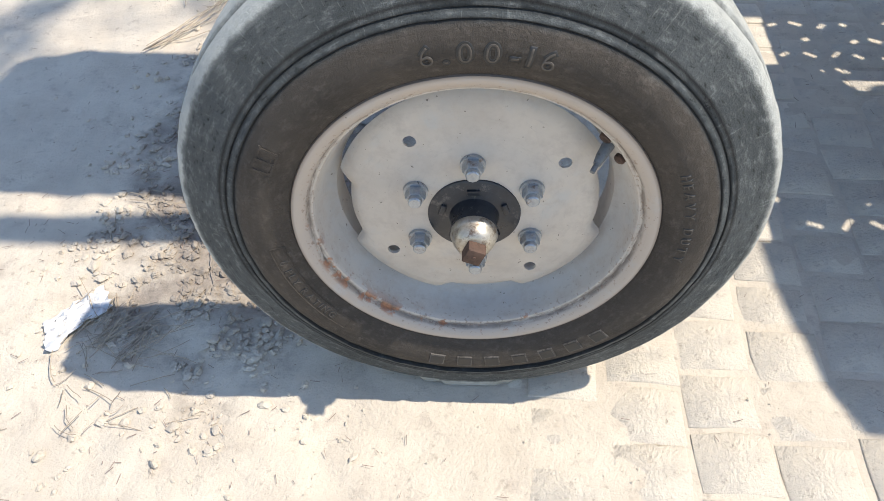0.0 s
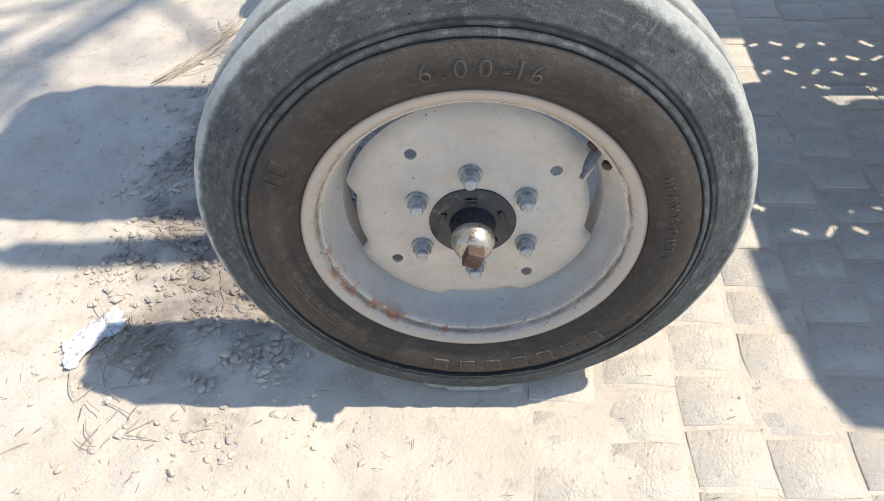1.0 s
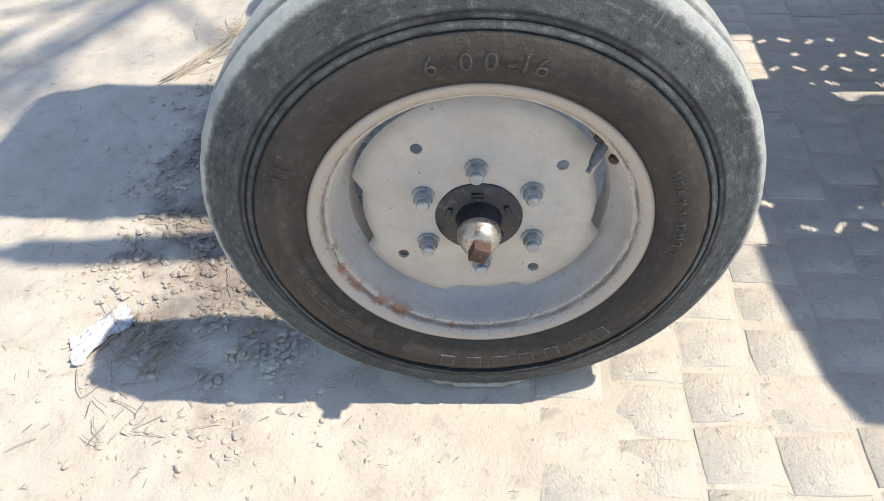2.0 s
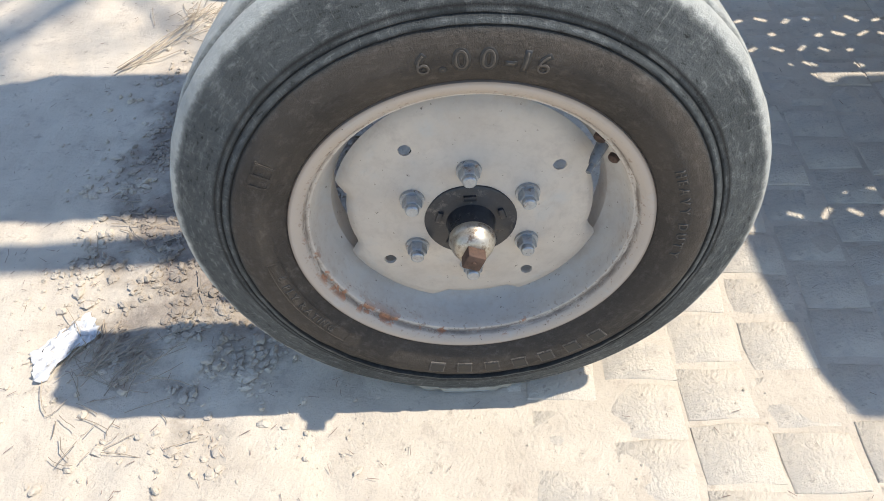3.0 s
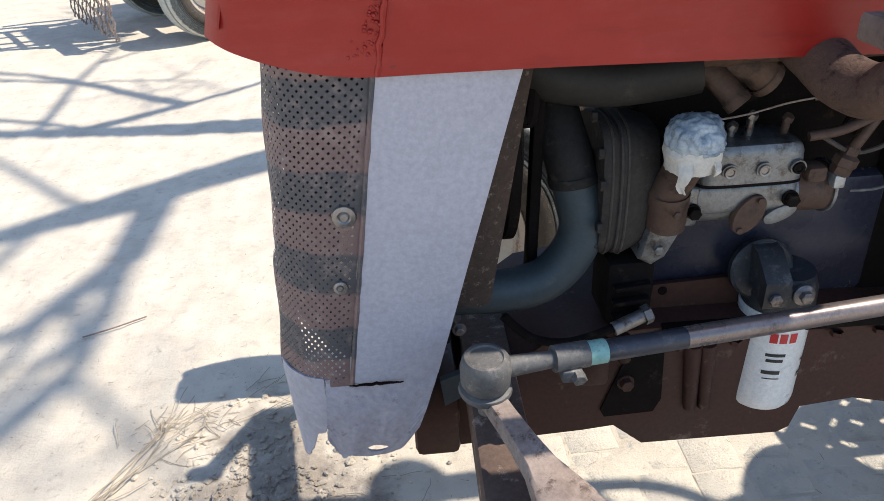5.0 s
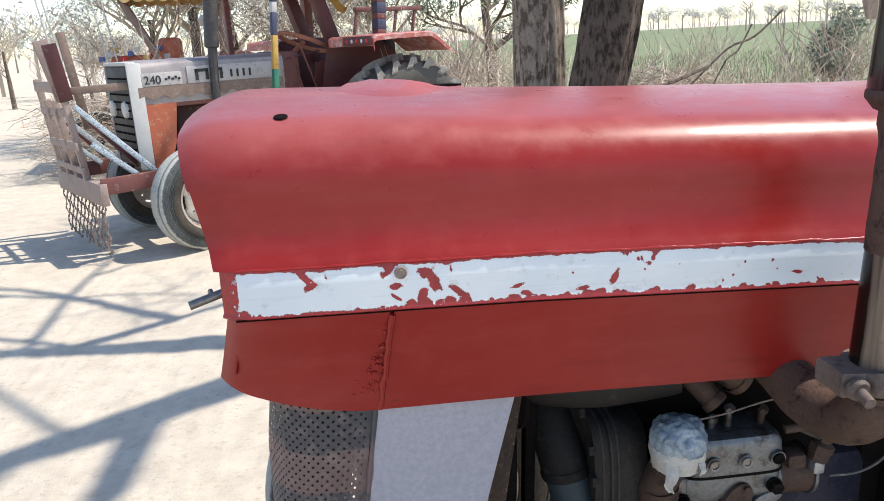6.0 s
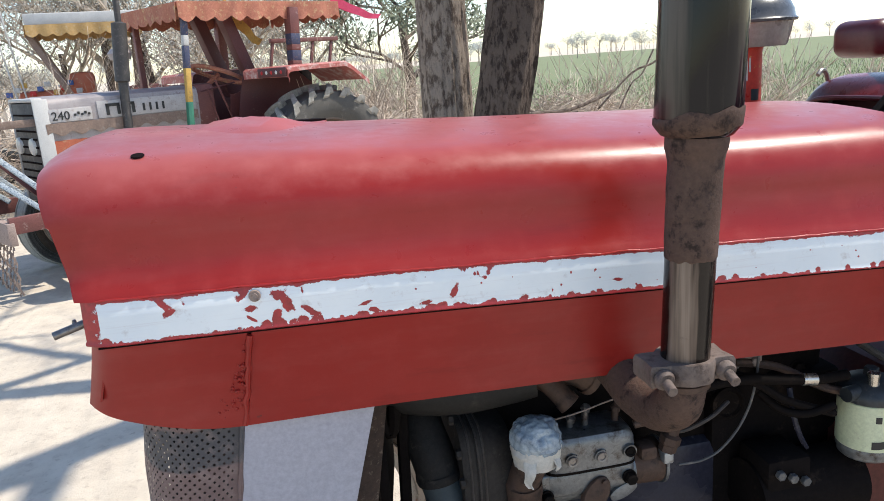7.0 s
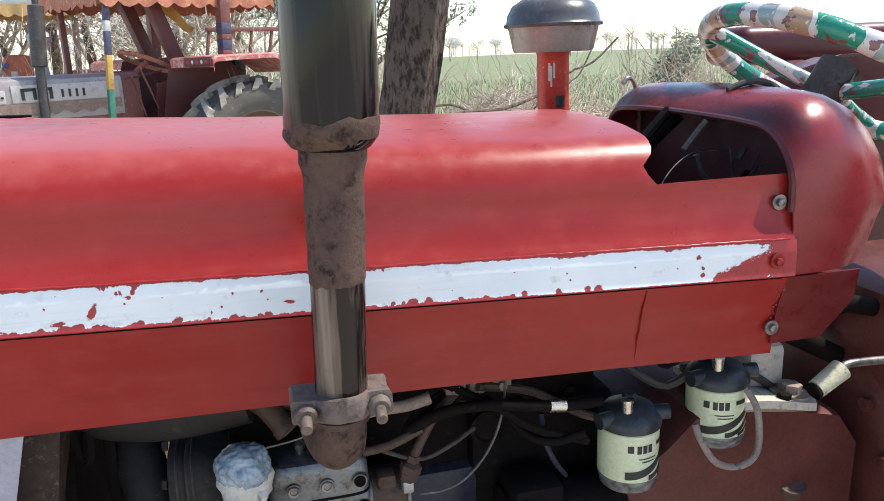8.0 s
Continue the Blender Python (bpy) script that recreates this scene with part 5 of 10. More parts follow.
part("exhaust_elbow", bm, M_scorch, stack, "rusty cast exhaust elbow")


# ---- grille and apron ----
def grille_line(z):
    """Plan line of the radiator shell at height z, from the near edge round to the front: (x, y)."""
    x0 = 0.246 - 0.150 * (1.034 - z) if z > 0.66 else 0.190 - 0.35 * (0.66 - z)
    y0 = 1.357 + 0.022 * (1.034 - z)
    xf = 0.134 - 0.078 * (1.034 - z)
    return x0, y0, xf


def grille_point(u, z):
    """u from 0 (near edge) over the rounded corner to 1 (middle of the front)."""
    x0, y0, xf = grille_line(z)
    r = 0.075
    L1, L2, L3 = (x0 - xf - r), r * math.pi / 2, YC - (y0 + r)
    s = u * (L1 + L2 + L3)
    if s < L1:
        return Vector((x0 - s, y0, z))
    if s < L1 + L2:
        a = (s - L1) / r
        return Vector((xf + r - r * math.sin(a), y0 + r - r * math.cos(a), z))
    return Vector((xf, y0 + r + (s - L1 - L2), z))


def make_grille():
    """Perforated sheet: the holes are cut, row by row in a staggered pattern."""
    bm = bmesh.new()
    length, pitch = 0.31, 0.0052
    nu, nv = int(length / pitch), int((1.080 - 0.660) / pitch)
    top, bot = 1.080, 0.660
    cache = {}
    def vert(i, j):
        key = (round(i, 3), round(j, 3))
        if key not in cache:
            u, z = i / nu, top + (bot - top) * j / nv
            p = grille_point(u, z)
            dent = 0.004 * noise.noise(Vector((u * 8, z * 12, 0)))
            p.x += dent
            if j > nv - 6 and i > 10:
                p.z += 0.004 * noise.noise(Vector((i * 0.4, 0, 3)))
            cache[key] = bm.verts.new(p)
        return cache[key]
    # each cell of a checker carries a square-cut hole turned by 45 degrees
    for i in range(nu):
        for j in range(nv):
            corners = [vert(i, j), vert(i + 1, j), vert(i + 1, j + 1), vert(i, j + 1)]
            uu, zz = i / nu, top + (bot - top) * j / nv
            if ((uu - 0.50) / 0.085) ** 2 + ((zz - 0.842) / 0.040) ** 2 < 1 + 0.5 * noise.noise(Vector((i * 0.35, j * 0.35, 4))):
                continue
            if (i + j) % 2 or i < 1 or j < 2 or j > nv - 2:
                bm.faces.new(corners)
                continue
            h = 0.34
            ring = [vert(i + 0.5, j + 0.5 - h), vert(i + 0.5 + h, j + 0.5), vert(i + 0.5, j + 0.5 + h), vert(i + 0.5 - h, j + 0.5)]
            bm.faces.new((corners[0], ring[0], ring[3]))
            bm.faces.new((corners[0], corners[1], ring[0]))
            bm.faces.new((corners[1], ring[1], ring[0]))
            bm.faces.new((corners[1], corners[2], ring[1]))
            bm.faces.new((corners[2], ring[2], ring[1]))
            bm.faces.new((corners[2], corners[3], ring[2]))
            bm.faces.new((corners[3], ring[3], ring[2]))
            bm.faces.new((corners[3], corners[0], ring[3]))
    bmesh.ops.recalc_face_normals(bm, faces=bm.faces)
    part("grille", bm, M_perf, tractor, "dusty perforated sheet grille with old red and grey bands", 60)
    bm = bmesh.new()
    rows = [[Vector((p.x, 2 * YC - p.y, p.z)) for p in (grille_point(u / 16, z) for u in range(17))] for z in (1.04, 0.85, 0.66)]
    grid(bm, rows)
    thicken(bm, 0.002)
    part("grille_far_half", bm, M_perf, tractor)
    # frame edge beside the apron
    bm = bmesh.new()
    pts = [grille_point(0.0, z) + Vector((0.003, -0.002, 0)) for z in [1.036 - 0.375 * k / 24 for k in range(25)]]
    tube(bm, [p + Vector((0.0015 * noise.noise(Vector((i, 0, 0))), 0, 0)) for i, p in enumerate(pts)], [0.0030 + 0.0014 * noise.noise(Vector((i * 0.9, 5, 0))) for i in range(25)], 8)
    part("grille_edge", bm, M_perf, tractor, "chipped dark edge trim")
    for z, r in ((0.886, 0.0135), (0.800, 0.0085)):
        p = grille_point(0.06, z)
        bm = bmesh.new()
        turned(bm, [(0, 0.0045), (r * 0.3, 0.0045), (r * 0.4, 0.0030), (r * 0.55, 0.0045), (r * 0.9, 0.0035), (r, 0.0), (r, -0.003)], p, (0, -1, 0), 24)
        part("grille_bolt", bm, M_steel, tractor, "round-headed dull bolt")


make_grille()


def make_apron():
    """Lavender-grey side sheet, tapering downwards, its lower end torn and patched."""
    def line(z):
        f = (1.031 - z) / (1.031 - 0.53)
        left = grille_line(max(z, 0.662))[0] + 0.004
        right = 0.3925 - 0.133 * f
        y = 1.356 + 0.022 * (1.034 - z) + (0.05 * max(0, 0.62 - z) ** 1.2 * 4)
        return left, right, y
    bm = bmesh.new()
    rows = []
    for k in range(25):
        z = 1.031 - (1.031 - 0.666) * k / 24
        l, r, y = line(z)
        rows.append([Vector((l + (r - l) * j / 10, y + 0.0015 * noise.noise(Vector((j * 0.4, z * 9, 0))) + 0.006 * (j / 10) ** 3, z)) for j in range(11)])
    grid(bm, rows)
    thicken(bm, 0.002)
    apron = part("apron_sheet", bm, M_lav, tractor, "lavender-grey primed side sheet of the radiator shell")
    def between(knots, v):
        for (a, p), (b, q) in zip(knots, knots[1:]):
            if v <= b:
                return p + (q - p) * (v - a) / (b - a)
        return knots[-1][1]
    right = ((0.50, 0.236), (0.530, 0.246), (0.547, 0.258), (0.583, 0.270), (0.618, 0.281), (0.676, 0.298))
    under = ((0.0, 0.572), (0.08, 0.547), (0.17, 0.529), (0.26, 0.537), (0.5, 0.5305), (0.75, 0.5315), (0.90, 0.541), (1.0, 0.580))
    bm = bmesh.new()
    rows = []
    n = 54
    for k in range(61):
        f = k / 60
        row = []
        for j in range(n + 1):
            g = j / n
            low = between(under, g) + 0.0030 * noise.noise(Vector((j * 0.9, 0, 6))) * (1 if g < 0.5 else 0.25)
            z = 0.6705 + (low - 0.6705) * f
            l, rr = 0.1625 - 0.009 * f + 0.0014 * noise.noise(Vector((f * 14, 0, 2))), between(right, z)
            y = line(z)[2] + 0.0022 + 0.0022 * noise.noise(Vector((j * 0.09, k * 0.07, 5))) + 0.0010 * noise.noise(Vector((j * 0.35, k * 0.3, 9)))
            row.append(Vector((l + (rr - l) * g, y, z)))
        rows.append(row)
    grid(bm, rows)
    # oval slot near the lower edge
    def off(v):
        return (v.co.x - 0.2145) / 0.0135, (v.co.z - 0.5455) / 0.0058
    kill = [v for v in bm.verts if math.hypot(*off(v)) < 1.0]
    gone = set(kill)
    for v in {w for k in kill for f in k.link_faces for w in f.verts} - gone:
        dx, dz = off(v)
        q = math.hypot(dx, dz)
        v.co.x, v.co.z = 0.2145 + 0.0135 * dx / q, 0.5455 + 0.0058 * dz / q
    bmesh.ops.delete(bm, geom=kill, context="VERTS")
    skin = bmesh.ops.extrude_face_region(bm, geom=bm.faces[:])
    for e in skin["geom"]:
        if isinstance(e, bmesh.types.BMVert):
            e.co.y += 0.0025
    part("apron_patch", bm, M_lav2, apron, "beaten lavender-grey patch with a torn lower edge")
    bm = bmesh.new()
    pts = [Vector((0.190 + 0.064 * k / 16, 1.3605, 0.6635 + 0.0022 * noise.noise(Vector((k * 0.7, 4, 0))))) for k in range(17)]
    tube(bm, pts, [0.0016 * math.sin(math.pi * (k + 1) / 18) + 0.0004 for k in range(17)], 6)
    part("crack", bm, M_dark, apron, "dark crack across the sheet")
    # rounded lower nose of the shell, torn away beside the patch
    hem = ((0.11, 0.606), (0.17, 0.580), (0.21, 0.576), (0.25, 0.548), (0.30, 0.526), (0.34, 0.522), (0.38, 0.548), (0.60, 0.556), (1.0, 0.560))
    bm = bmesh.new()
    rows = []
    for k in range(15):
        f = k / 14
        row = []
        for j in range(49):
            u = 0.115 + 0.885 * (j / 48) ** 1.3
            zb = between(hem, u) + 0.004 * noise.noise(Vector((j * 0.9, 0, 0)))
            z = 0.672 + (zb - 0.672) * f
            p = grille_point(u, max(z, 0.655))
            p.z = z
            p.x += 0.006 * f
            p.y += 0.003 * f + 0.0015 * noise.noise(Vector((j * 0.2, k * 0.2, 3)))
            row.append(p)
        rows.append(row)
    grid(bm, rows)
    thicken(bm, 0.002)
    part("shell_foot", bm, M_lav2, apron, "rounded lavender-grey foot of the shell, torn below")
    # far side: plain sheet
    bm = bmesh.new()
    rows = [[Vector((l + (r - l) * j / 4, 2 * YC - y, z)) for j in range(5)] for z in (1.03, 0.9, 0.75, 0.6, 0.53) for l, r, y in [line(z)]]
    grid(bm, rows)
    thicken(bm, 0.002)
    part("apron_far_sheet", bm, M_lav, tractor)


make_apron()
# radiator core and side tank
M_sooty = surface("rusty_grimy_sheet", (0.020, 0.013, 0.011), (0.075, 0.048, 0.036), (0.20, 0.155, 0.12), 26, 0.7, 0, 150, 0.6, 0.002, (0.56, 0.68), 0.1, 0.3)
bm = bmesh.new()
box(bm, (0.235, 1.40, 0.68), (0.315, 2 * YC - 1.40, 1.05), 0.006)
part("radiator", bm, M_black, tractor, "dark radiator core")
bm = bmesh.new()
rows = []
for k in range(9):
    z = 1.03 - 0.30 * k / 8
    xr = 0.415 - 0.05 * k / 8
    rows.append([Vector((0.30, 1.41, z)), Vector((xr - 0.012, 1.405, z)), Vector((xr, 1.412, z)), Vector((xr, 1.47, z))])
grid(bm, rows)
thicken(bm, 0.003)
part("radiator_side", bm, M_sooty, tractor, "rusty grimy radiator side tank")
# fan shroud, belt and pulley behind
bm = bmesh.new()
turned(bm, [(0.0, 0), (0.135, 0.0), (0.135, 0.012), (0.05, 0.03), (0, 0.03)], (0.395, YC, 0.88), (1, 0, 0), 40)
part("fan", bm, M_black, tractor)
bm = bmesh.new()
beam(bm, (0.440, 1.505, 1.02), (0.430, 1.512, 0.66), 0.014, 0.024, 0.003, (0, 1, 0))
part("fan_belt", bm, M_black, tractor, "black drive belt")
bm = bmesh.new()
tube(bm, spline([(0.421, 1.47, 1.028), (0.424, 1.468, 0.97), (0.419, 1.47, 0.935), (0.408, 1.472, 0.955), (0.406, 1.472, 1.02)], 5), 0.009, 8)
part("belt_loop", bm, M_black, tractor)

# ---- axle, steering ----
M_dsteel = surface("greasy_grey_steel", (0.075, 0.072, 0.070), (0.15, 0.142, 0.136), (0.24, 0.215, 0.19), 24, 0.65, 0.25, 180, 0.4, 0.0015, (0.54, 0.68))
bm = bmesh.new()
beam(bm, (0.362, 1.168, 0.578), (0.372, 1.64, 0.572), 0.066, 0.066, 0.007)
axle = part("front_axle", bm, M_axle, tractor, "square-section axle beam under dried mud")
bm = bmesh.new()
beam(bm, (0.366, 1.56, 0.572), (0.285, 2.09, 0.578), 0.066, 0.066, 0.007)
part("axle_far_beam", bm, M_earthy, axle)
bm = bmesh.new()
box(bm, (0.342, 1.158, 0.556), (0.382, 1.170, 0.600), 0.003)
part("axle_end_socket", bm, M_black, axle)
bm = bmesh.new()
turned(bm, [(0.0, 0.33), (0.026, 0.33), (0.030, 0.34), (0.030, 0.62), (0.026, 0.63), (0.026, 0.645), (0, 0.645)], (0.405, 1.135, 0.0), (0, 0, 1), 28)
part("kingpin_tube", bm, M_earthy, axle, "muddy kingpin tube")
bm = bmesh.new()
tube(bm, [(0.405, 1.14, 0.368), (0.397, 1.06, 0.368), (0.392, 0.97, 0.368)], [0.030, 0.027, 0.022], 20)
part("stub_axle", bm, M_earthy, axle)
bm = bmesh.new()
turned(bm, [(0, 0.0), (0.085, 0.0), (0.085, 0.02), (0.06, 0.04), (0.045, 0.05), (0, 0.05)], (0.389, 0.99, 0.368), (0, 1, 0), 36)
part("hub_back", bm, M_black, axle)
bm = bmesh.new()
turned(bm, [(0.0, 0.33), (0.026, 0.33), (0.030, 0.34), (0.030, 0.62), (0.026, 0.63), (0.026, 0.645), (0, 0.645)], (0.322, 2.10, 0.0), (0, 0, 1), 24)
tube(bm, [(0.322, 2.10, 0.368), (0.332, 2.26, 0.368)], [0.030, 0.022], 18)
part("far_kingpin_tube", bm, M_earthy, axle, "muddy kingpin tube")
bm = bmesh.new()
beam(bm, (0.322, 2.10, 0.660), (0.250, 1.93, 0.690), 0.040, 0.018, 0.004)
turned(bm, [(0.0, -0.04), (0.028, -0.034), (0.029, 0.010), (0.024, 0.018), (0.0, 0.0185)], (0.250, 1.925, 0.722), (0, 0, 1), 24)
part("far_steering_arm", bm, M_earthy, axle, "forged steering arm with its ball joint")
# steering arm: clamp eye at the pin, tapered blade up to the ball joint
bm = bmesh.new()
arm = []
for f, w in ((0.0, 0.030), (0.10, 0.033), (0.22, 0.027), (0.4, 0.018), (0.6, 0.0145), (0.8, 0.013), (1.0, 0.0125)):
    c = Vector((0.410, 1.138, 0.660)).lerp(Vector((0.349, 1.296, 0.683)), f)
    d = Vector((-0.061, 0.158, 0)).normalized()
    s = Vector((d.y, -d.x, 0))
    arm.append([c - s * w + Vector((0, 0, -0.009)), c + s * w + Vector((0, 0, -0.009)), c + s * w * 0.95 + Vector((0, 0, 0.007)), c + s * w * 0.8 + Vector((0, 0, 0.010)), c - s * w * 0.8 + Vector((0, 0, 0.010)), c - s * w * 0.95 + Vector((0, 0, 0.007))])
rings(bm, arm)
turned(bm, [(0, -0.012), (0.031, -0.012), (0.033, -0.008), (0.033, 0.008), (0.030, 0.011), (0.0215, 0.0115), (0.0205, 0.0095), (0.019, 0.0115), (0.0, 0.013)], (0.410, 1.138, 0.660), (0, 0, 1), 32)
box(bm, (0.400, 1.094, 0.648), (0.4265, 1.116, 0.670), 0.004)
box(bm, (0.4305, 1.098, 0.648), (0.447, 1.122, 0.670), 0.004)
steer = part("steering_arm", bm, M_earthy, tractor, "dust-caked forged steering arm")
bm = bmesh.new()
hexbolt(bm, (0.400, 1.106, 0.658), (-1, -0.1, 0), 0.011, 0.016, 0.013)
tube(bm, [(0.386, 1.105, 0.658), (0.376, 1.104, 0.658)], 0.006, 10)
part("arm_bolt", bm, M_steel, steer)
bm = bmesh.new()
turned(bm, [(0.0, -0.05), (0.012, -0.05), (0.012, -0.036), (0.020, -0.034), (0.0285, -0.031), (0.030, -0.027), (0.029, -0.023), (0.0245, -0.021), (0.0275, -0.016), (0.0285, 0.004), (0.0265, 0.014), (0.0235, 0.018), (0.0195, 0.0185), (0.018, 0.0165), (0.0, 0.0165)], (0.3445, 1.302, 0.7175), (0.02, -0.05, 1), 36)
tube(bm, [(0.3445, 1.302, 0.695), (0.346, 1.301, 0.66)], 0.011, 14)
part("ball_joint", bm, M_dsteel, steer, "greasy steel ball joint")
RODA, RODB = Vector((0.3445, 1.302, 0.7170)), Vector((1.30, 1.466, 0.676))
rod_d = (RODB - RODA).normalized()
bm = bmesh.new()
tube(bm, [RODA + rod_d * 0.02, RODA + rod_d * 0.085], [0.0125, 0.0095], 16)
for k in (0.048, 0.066):
    turned(bm, [(0, 0.0098), (0.0042, 0.0098), (0.0045, 0.007)], RODA + rod_d * k, (0, -1, 0.3), 12)
part("rod_end", bm, M_dsteel, steer)
bm = bmesh.new()
tube(bm, [RODA + rod_d * 0.078, RODA + rod_d * 0.118], 0.0155, 18)
s = Vector((0, -1, -0.3)).normalized()
box(bm, (-0.012, -0.010, -0.016), (0.012, 0.010, 0.0), 0.003, Matrix.Translation(RODA + rod_d * 0.098 + Vector((0, -0.008, -0.008))))
hexbolt(bm, RODA + rod_d * 0.104 + Vector((0, -0.014, -0.014)), (0.1, -1, -0.25), 0.0085, 0.012)
part("rod_clamp", bm, M_dsteel, steer, "steel clamp with a bolt")
M_teal = surface("flaking_teal_paint", (0.16, 0.34, 0.30), (0.30, 0.50, 0.44), (0.10, 0.10, 0.10), 40, 0.6)
bm = bmesh.new()
tube(bm, [RODA + rod_d * 0.116, RODA + rod_d * 0.140], 0.0142, 18)
part("rod_collar", bm, M_teal, steer, "flaking teal-painted rod end")
M_rodblue = surface("dark_blue_rod_paint", (0.020, 0.024, 0.035), (0.05, 0.052, 0.066), (0.13, 0.11, 0.10), 14, 0.4, 0.2)
bm = bmesh.new()
tube(bm, [RODA + rod_d * 0.138, RODA + rod_d * 0.242], 0.0128, 20)
part("rod_painted_end", bm, M_rodblue, steer)
bm = bmesh.new()
tube(bm, [RODA + rod_d * 0.240, RODA + rod_d * 0.97], 0.0132, 20)
M_rodbare = surface("bare_drag_rod", (0.16, 0.125, 0.115), (0.26, 0.215, 0.20), (0.08, 0.055, 0.055), 9, 0.35, 0.55, 160, 0.15, 0.001, (0.56, 0.7))
part("drag_rod", bm, M_rodbare, steer, "bare brown-grey steel drag rod")


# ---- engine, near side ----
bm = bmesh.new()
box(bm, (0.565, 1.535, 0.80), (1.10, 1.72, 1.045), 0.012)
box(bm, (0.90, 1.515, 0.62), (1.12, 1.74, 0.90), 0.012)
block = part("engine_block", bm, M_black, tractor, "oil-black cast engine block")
bm = bmesh.new()
box(bm, (0.575, 1.515, 0.625), (0.92, 1.74, 0.815), 0.02)
part("crankcase", bm, M_navy, block, "dark blue painted crankcase wall")
for x, z in ((0.93, 0.90), (0.99, 0.905), (1.055, 0.90), (0.88, 0.985), (0.96, 0.99), (1.04, 0.985)):
    bm = bmesh.new()
    hexbolt(bm, (x, 1.536, z), (0, -1, 0), 0.010, 0.010, 0.013)
    part("block_bolt", bm, M_black, block)
for z, r in ((0.872, 0.026),):
    bm = bmesh.new()
    turned(bm, [(0, 0.004), (r * 0.7, 0.004), (r * 0.8, 0.008), (r, 0.006), (r, -0.002)], (0.925, 1.516, z), (0, -1, 0), 28)
    part("core_plug", bm, M_black, block)
M_dull0 = surface("dusty_black_hose", (0.014, 0.013, 0.0125), (0.028, 0.025, 0.023), (0.060, 0.051, 0.043), 9, 0.6, 0, 150, 0.25, 0.001, (0.56, 0.74), 0.15, 0.3)
for pts, r in ((((0.605, 1.468, 0.988), (0.628, 1.458, 0.976), (0.650, 1.440, 0.950)), 0.0145), (((0.640, 1.475, 0.985), (0.668, 1.462, 0.985), (0.690, 1.462, 0.968)), 0.020)):
    bm = bmesh.new()
    tube(bm, spline(pts, 5), r, 16)
    turned(bm, [(r * 0.7, 0.0005), (r * 0.8, 0.003), (r * 1.08, 0.002), (r * 1.08, -0.008)], pts[-1], Vector(pts[-1]) - Vector(pts[-2]), 18)
    part("breather_stub", bm, M_rust, block, "brown stub pipe")
# exhaust and inlet manifold under the hood
bm = bmesh.new()
tube(bm, spline([(0.60, 1.475, 1.01), (0.70, 1.46, 1.02), (0.85, 1.47, 1.015), (1.02, 1.485, 1.01)], 6), 0.030, 18)
for x in (0.66, 0.80, 0.94):
    tube(bm, [(x, 1.47, 1.012), (x, 1.54, 1.0)], 0.028, 16)
part("manifold", bm, M_rust, block, "rusty cast manifold")
bm = bmesh.new()
tube(bm, spline([(0.425, 1.49, 0.995), (0.455, 1.48, 0.984), (0.51, 1.472, 0.977), (0.57, 1.466, 0.981), (0.608, 1.462, 0.986)], 6), [0.034 - 0.007 * k / 24 for k in range(25)], 22)
part("upper_hose", bm, M_dull0, block, "black upper radiator hose")
for p in ((0.868, 1.46, 0.962), (0.90, 1.46, 0.960), (0.93, 1.46, 0.959)):
    bm = bmesh.new()
    box(bm, (p[0] - 0.014, p[1], p[2] - 0.008), (p[0] + 0.014, p[1] + 0.03, p[2] + 0.012), 0.003)
    hexbolt(bm, (p[0], p[1], p[2]), (0, -1, 0), 0.0065, 0.006)
    part("manifold_lug", bm, M_earthy, block)

# sump and front bolster
bm = bmesh.new()
low = [(0.30, 0.560), (0.30, 0.468), (0.322, 0.463), (0.50, 0.470), (0.545, 0.474), (0.590, 0.434), (0.795, 0.431), (0.812, 0.440), (0.822, 0.478), (0.90, 0.486), (0.955, 0.472), (0.985, 0.448), (1.05, 0.430), (1.16, 0.43), (1.16, 0.632), (0.70, 0.640), (0.58, 0.642), (0.50, 0.638), (0.44, 0.630), (0.40, 0.600)]
rings(bm, [[Vector((x, 1.462, z)) for x, z in low], [Vector((x, 1.455, z)) for x, z in [(a + (0.6 - a) * 0.01, b + (0.55 - b) * 0.02) for a, b in low]]][::-1] + [[Vector((x, 1.70, z)) for x, z in low]])
sump = part("sump", bm, M_brown, tractor, "red-oxide painted cast sump and bolster")
bm = bmesh.new()
beam(bm, (0.60, 1.452, 0.636), (1.16, 1.452, 0.628), 0.024, 0.014, 0.003)
part("sump_flange", bm, M_black, sump)
for x in (0.62, 0.70, 0.84, 0.90, 0.97, 1.04):
    bm = bmesh.new()
    hexbolt(bm, (x, 1.445, 0.620), (0, 0, -1), 0.0085, 0.010)
    part("sump_bolt", bm, M_brown, sump)
# flat black plate painting the shade of a recess
bm = bmesh.new()
plate(bm, [(0.555, 1.4515, 0.600), (0.606, 1.4515, 0.606), (0.610, 1.4515, 0.520), (0.600, 1.4515, 0.498), (0.530, 1.4515, 0.496), (0.524, 1.4515, 0.508)], (0, 1, 0), 0.004)
part("sump_recess_shade", bm, M_black, sump, "dark plate for the shade of a recess in the casting")
bm = bmesh.new()
hexbolt(bm, (0.556, 1.4515, 0.556), (0, -1, 0), 0.009, 0.012, 0.012)
part("bolster_bolt", bm, M_brown, sump)
bm = bmesh.new()
tube(bm, [(0.545, 1.445, 0.640), (0.549, 1.445, 0.600)], 0.009, 12)
part("bolster_stud", bm, M_brown, sump)
bm = bmesh.new()
box(bm, (0.490, 1.440, 0.560), (0.530, 1.462, 0.635), 0.008)
part("bolster_rib", bm, M_brown, sump)
